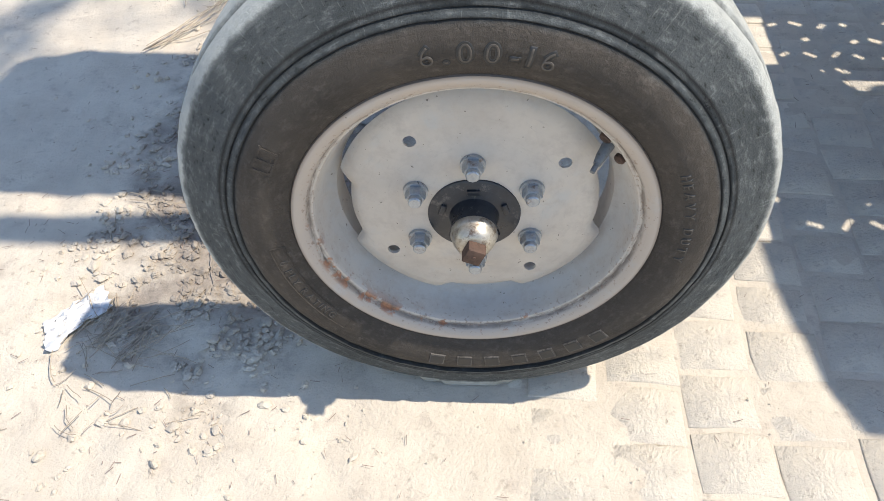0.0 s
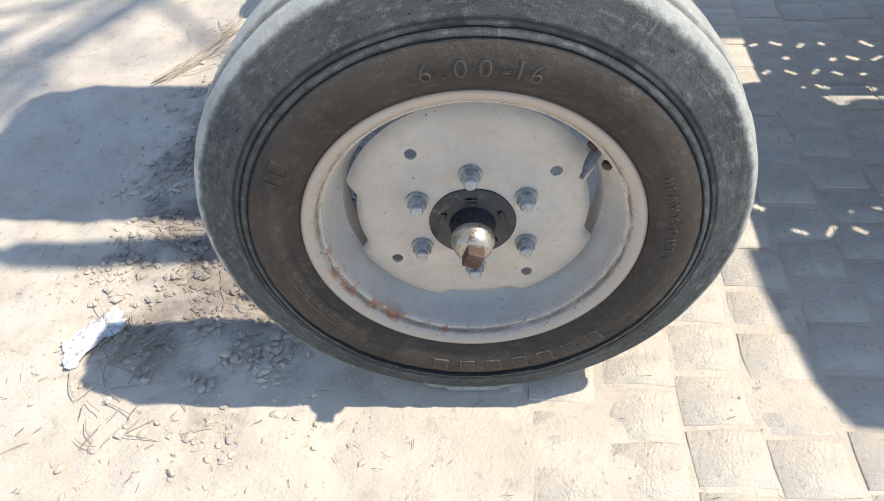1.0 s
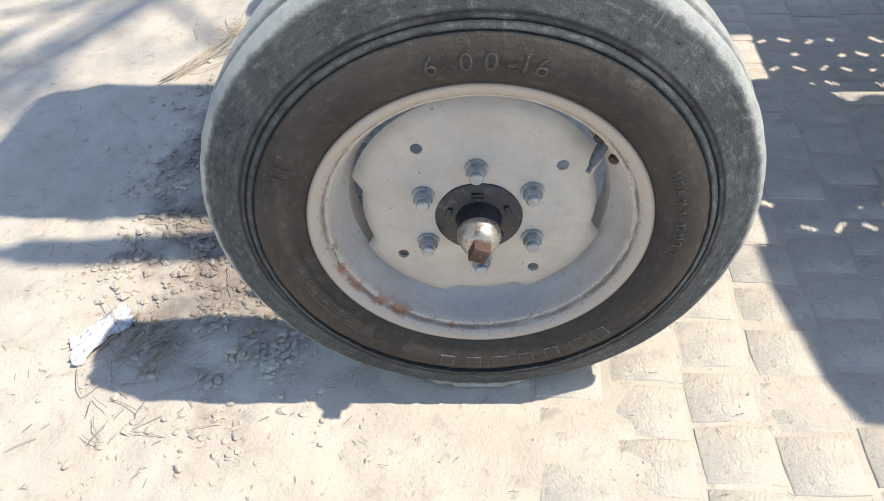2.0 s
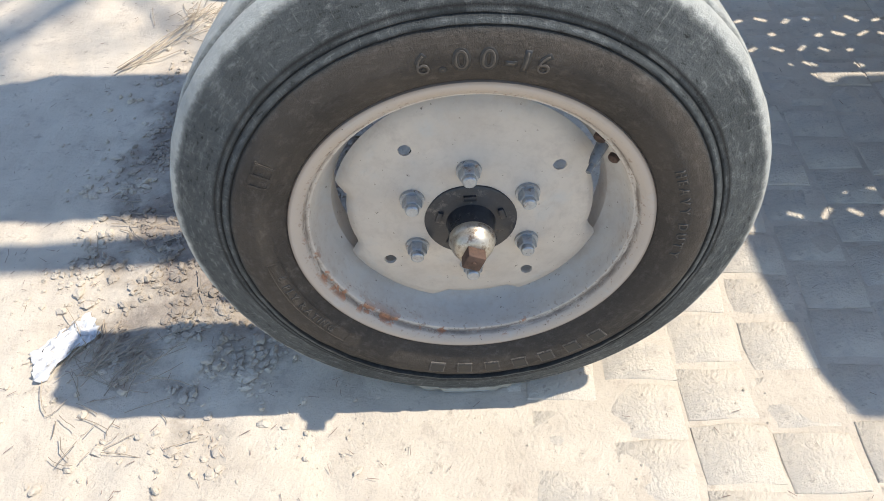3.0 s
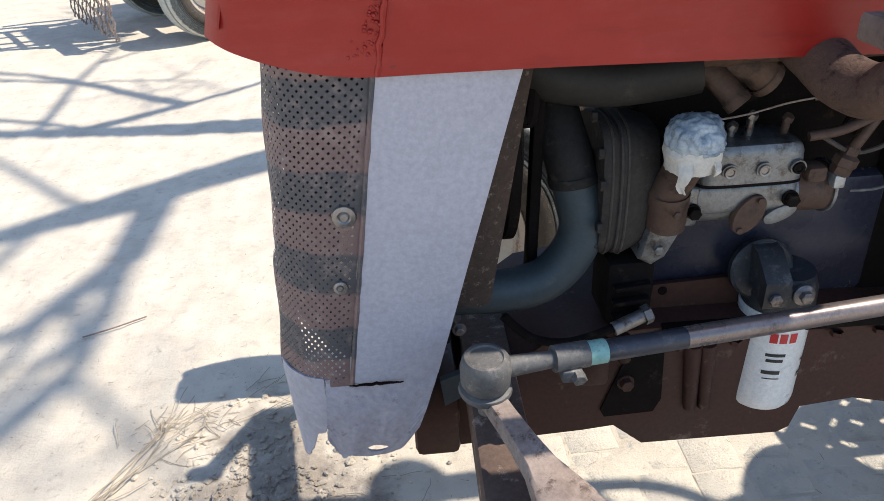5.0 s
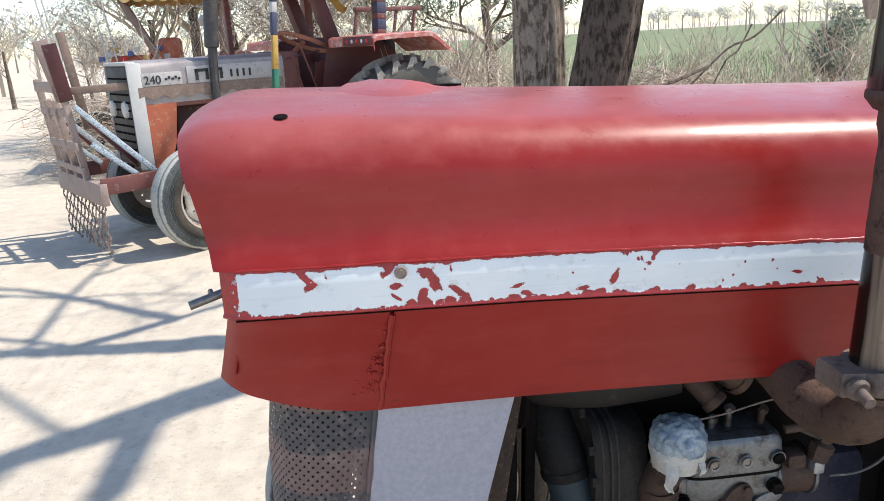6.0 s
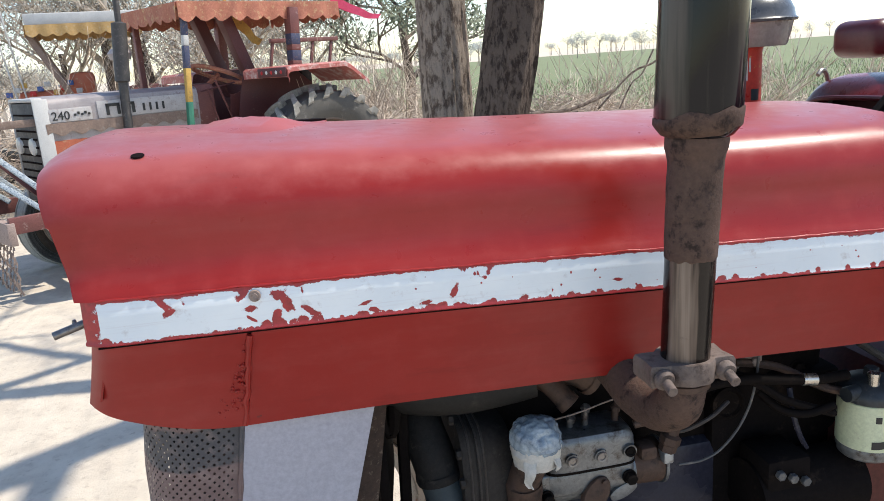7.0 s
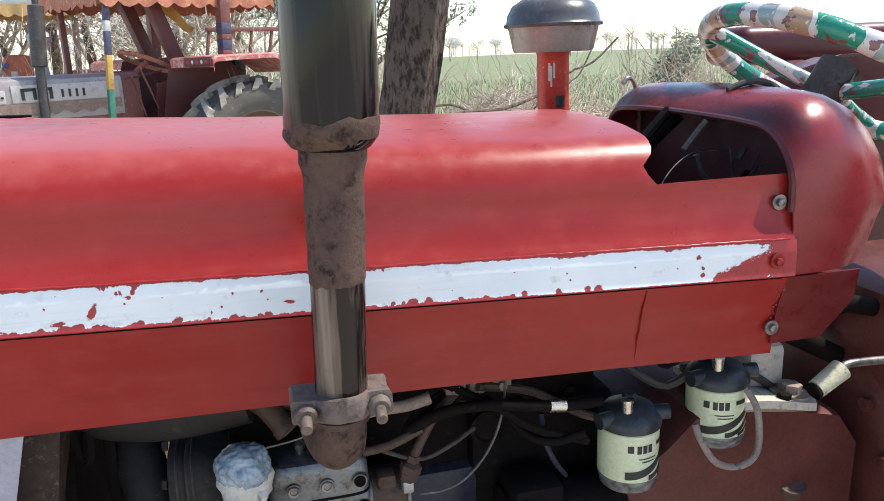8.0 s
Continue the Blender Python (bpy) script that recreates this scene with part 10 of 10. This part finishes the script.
straw_heap("straw_wisps", -0.30, 2.06, 40, 0.07, 0.10, 45, "dry straw wisps scattered on the dust")
straw_heap("straw_wisps", -0.12, 1.30, 40, 0.08, 0.10, 10, "dry straw wisps scattered on the dust", 0.0009)
straw_heap("straw_wisps", -0.35, 0.72, 7, 0.12, 0.045, 20, "dry straw wisps scattered on the dust", 0.0007)

# loose crumbs of soil and chaff
verts, faces = [], []
CRUMB = [(0, 1, 2), (0, 2, 3), (0, 3, 4), (0, 4, 1), (5, 2, 1), (5, 3, 2), (5, 4, 3), (5, 1, 4)]
lump_bm = bmesh.new()
bmesh.ops.create_icosphere(lump_bm, subdivisions=2, radius=1.0)
LUMP = [v.co.copy() for v in lump_bm.verts]
LUMP_FACES = [tuple(v.index for v in f.verts) for f in lump_bm.faces]
lump_bm.free()
for k in range(64000):
    f = rng.random()
    if f < 0.72:
        x, y = rng.gauss(-0.07, 0.13), rng.gauss(1.44, 0.27)
    elif f < 0.84:
        x, y = rng.gauss(-0.12, 0.14), rng.gauss(0.98, 0.16)
    else:
        x, y = rng.uniform(-1.6, 1.3), rng.uniform(0.3, 3.0)
    if noise.noise(Vector((x * 11, y * 11, 3))) + 0.6 * noise.noise(Vector((x * 31, y * 31, 8))) < rng.uniform(-0.25, 0.45):
        continue
    s = (0.0009 + 0.0075 * rng.random() ** 5) if f < 0.72 else 0.0006 + 0.0018 * rng.random() ** 4
    i = len(verts)
    c = Vector((x, y, ground_height(x, y) + s * 0.3))
    ax = [rng.uniform(0.6, 1.5) * s for _ in range(3)]
    ax[2] *= 0.6
    if s > 0.0026:
        seed = Vector((k * 0.37, 0, 0))
        turn = Matrix.Rotation(rng.uniform(0, 6.28), 3, "Z")
        verts.extend(c + turn @ (Vector((v.x * ax[0], v.y * ax[1], v.z * ax[2])) * (1 + 0.55 * noise.noise(v * 1.3 + seed) + 0.2 * noise.noise(v * 3.5 + seed))) for v in LUMP)
        faces.extend(tuple(i + q for q in fc) for fc in LUMP_FACES)
        continue
    for o in ((0, 0, ax[2]), (ax[0], 0, 0), (0, ax[1], 0), (-ax[0], 0, 0), (0, -ax[1], 0), (0, 0, -ax[2])):
        verts.append(c + Vector(o))
    faces.extend(tuple(i + q for q in fc) for fc in CRUMB)
ob = new("soil_crumbs", from_lists("soil_crumbs", verts, faces, M_ground))
tagged(ob, "loose crumbs of dry soil and chaff", "soil", kind="stuff")
verts, faces = [], []
for k in range(900):
    x, y = (rng.gauss(-0.05, 0.3), rng.gauss(1.3, 0.5)) if k % 3 else (rng.uniform(-1.5, 1.3), rng.uniform(0.3, 3.2))
    a = rng.uniform(0, 6.28)
    p = Vector((x, y, ground_height(x, y) + 0.003))
    L = rng.uniform(0.003, 0.018)
    twig(verts, faces, p, p + Vector((math.cos(a) * L, math.sin(a) * L, rng.uniform(0, 0.004))), 0.0006, 0.0004)
ob = new("chaff", from_lists("chaff", verts, faces, M_wood))
tagged(ob, "short broken bits of stalk", "chaff", kind="stuff")

# single stones
M_stone = surface("dusty_field_stone", (0.27, 0.235, 0.20), (0.40, 0.355, 0.305), (0.17, 0.135, 0.11), 14, 0.9, 0, 90, 0.6, 0.004, (0.52, 0.66), 0.05, 0.2)
for x, y, r in ((0.115, 1.72, 0.050), (0.02, 1.60, 0.030), (-0.03, 1.50, 0.020), (-0.09, 1.62, 0.016), (0.14, 1.58, 0.040), (-0.16, 1.50, 0.014)):
    bm = bmesh.new()
    bmesh.ops.create_icosphere(bm, subdivisions=3, radius=1.0)
    for v in bm.verts:
        k = 1 + 0.25 * noise.noise(v.co * 1.5 + Vector((x * 30, y * 30, 0)))
        v.co = Vector((x + r * v.co.x * k * 1.2, y + r * v.co.y * k * 0.85, ground_height(x, y) + max(-0.004, r * 0.20 * v.co.z * k + r * 0.10)))
    solo("stone", bm, M_stone, "flat dusty stone half buried in the ground", "stone", "loose stones", smooth=60)

# long single stalk on the yard
bm = bmesh.new()
tube(bm, spline([(-0.66, 2.49, 0.006), (-0.58, 2.52, 0.010), (-0.50, 2.57, 0.008)], 5), 0.0022, 6)
solo("stalk", bm, M_wood, "single dry stalk on the yard", "stalk")


# ---- brick pavement under the tractor ----
pavement_bm = bmesh.new()
grid(pavement_bm, [[Vector((x, y, -0.016)) for x in (0.12, 1.0, 2.4)] for y in (-0.1, 1.2, 2.7)])
pavement = solo("pavement", pavement_bm, M_ground, "worn brick pavement half covered by dust", "pavement", kind="structure")
PITCH_X, PITCH_Y = 0.122, 0.106


def brick_mesh(seed):
    r = random.Random(seed)
    bm = bmesh.new()
    a, b, h = (PITCH_X - 0.0035) / 2, (PITCH_Y - 0.0035) / 2, 0.0125
    low, top = [], []
    for sx, sy in ((-1, -1), (0, -1), (1, -1), (1, 0), (1, 1), (0, 1), (-1, 1), (-1, 0)):
        jx, jy = r.uniform(-0.0045, 0.0015), r.uniform(-0.0045, 0.0015)
        cut = 0.985 if sx and sy else 1.0
        low.append(Vector((sx * (a + jx) * (0.97 if cut < 1 else 1), sy * (b + jy) * (0.97 if cut < 1 else 1), -0.02)))
        top.append(Vector((sx * (a + jx) * cut * 0.985, sy * (b + jy) * cut * 0.985, h - 0.0016)))
    cap = [Vector((p.x * 0.945, p.y * 0.945, h + r.uniform(-0.0010, 0.0016))) for p in top]
    rings(bm, [low, top, cap])
    return link_mesh("brick", bm, M_brick, 50)


brick_kinds = [brick_mesh(s) for s in range(14)]
brng = random.Random(5)
near_cells, rest = [], []
for i in range(17):
    x = 0.175 + PITCH_X * i
    for j in range(25):
        y = 0.02 + PITCH_Y * (j + 0.5 * (i % 2) + 0.2 * math.sin(i * 2.3))
        (near_cells if (x < 1.5 and 0.35 < y < 2.35 and len(near_cells) < 290) else rest).append((x, y))
for x, y in near_cells:
    ob = new("brick", brng.choice(brick_kinds))
    ob.parent = pavement
    sunk = -0.0129 + brng.uniform(-0.0016, 0.0016) - 0.008 * max(0.0, (0.55 - x) / 0.30)
    ob.matrix_local = Matrix.Translation(Vector((x + brng.uniform(-0.005, 0.005), y + brng.uniform(-0.004, 0.004), sunk)) - pavement.location) @ Euler((brng.uniform(-0.005, 0.005), brng.uniform(-0.005, 0.005), brng.uniform(-0.045, 0.045))).to_matrix().to_4x4()
verts, faces = [], []
for x, y in rest:
    me = brng.choice(brick_kinds)
    i = len(verts)
    verts.extend(Vector((v.co.x + x, v.co.y + y, v.co.z - 0.012)) - pavement.location for v in me.vertices)
    faces.extend(tuple(q + i for q in p.vertices) for p in me.polygons)
ob = new("bricks_beyond", from_lists("bricks_beyond", verts, faces, M_brick))
ob.parent = pavement
tagged(ob, "more worn bricks of the pavement", kind="stuff")
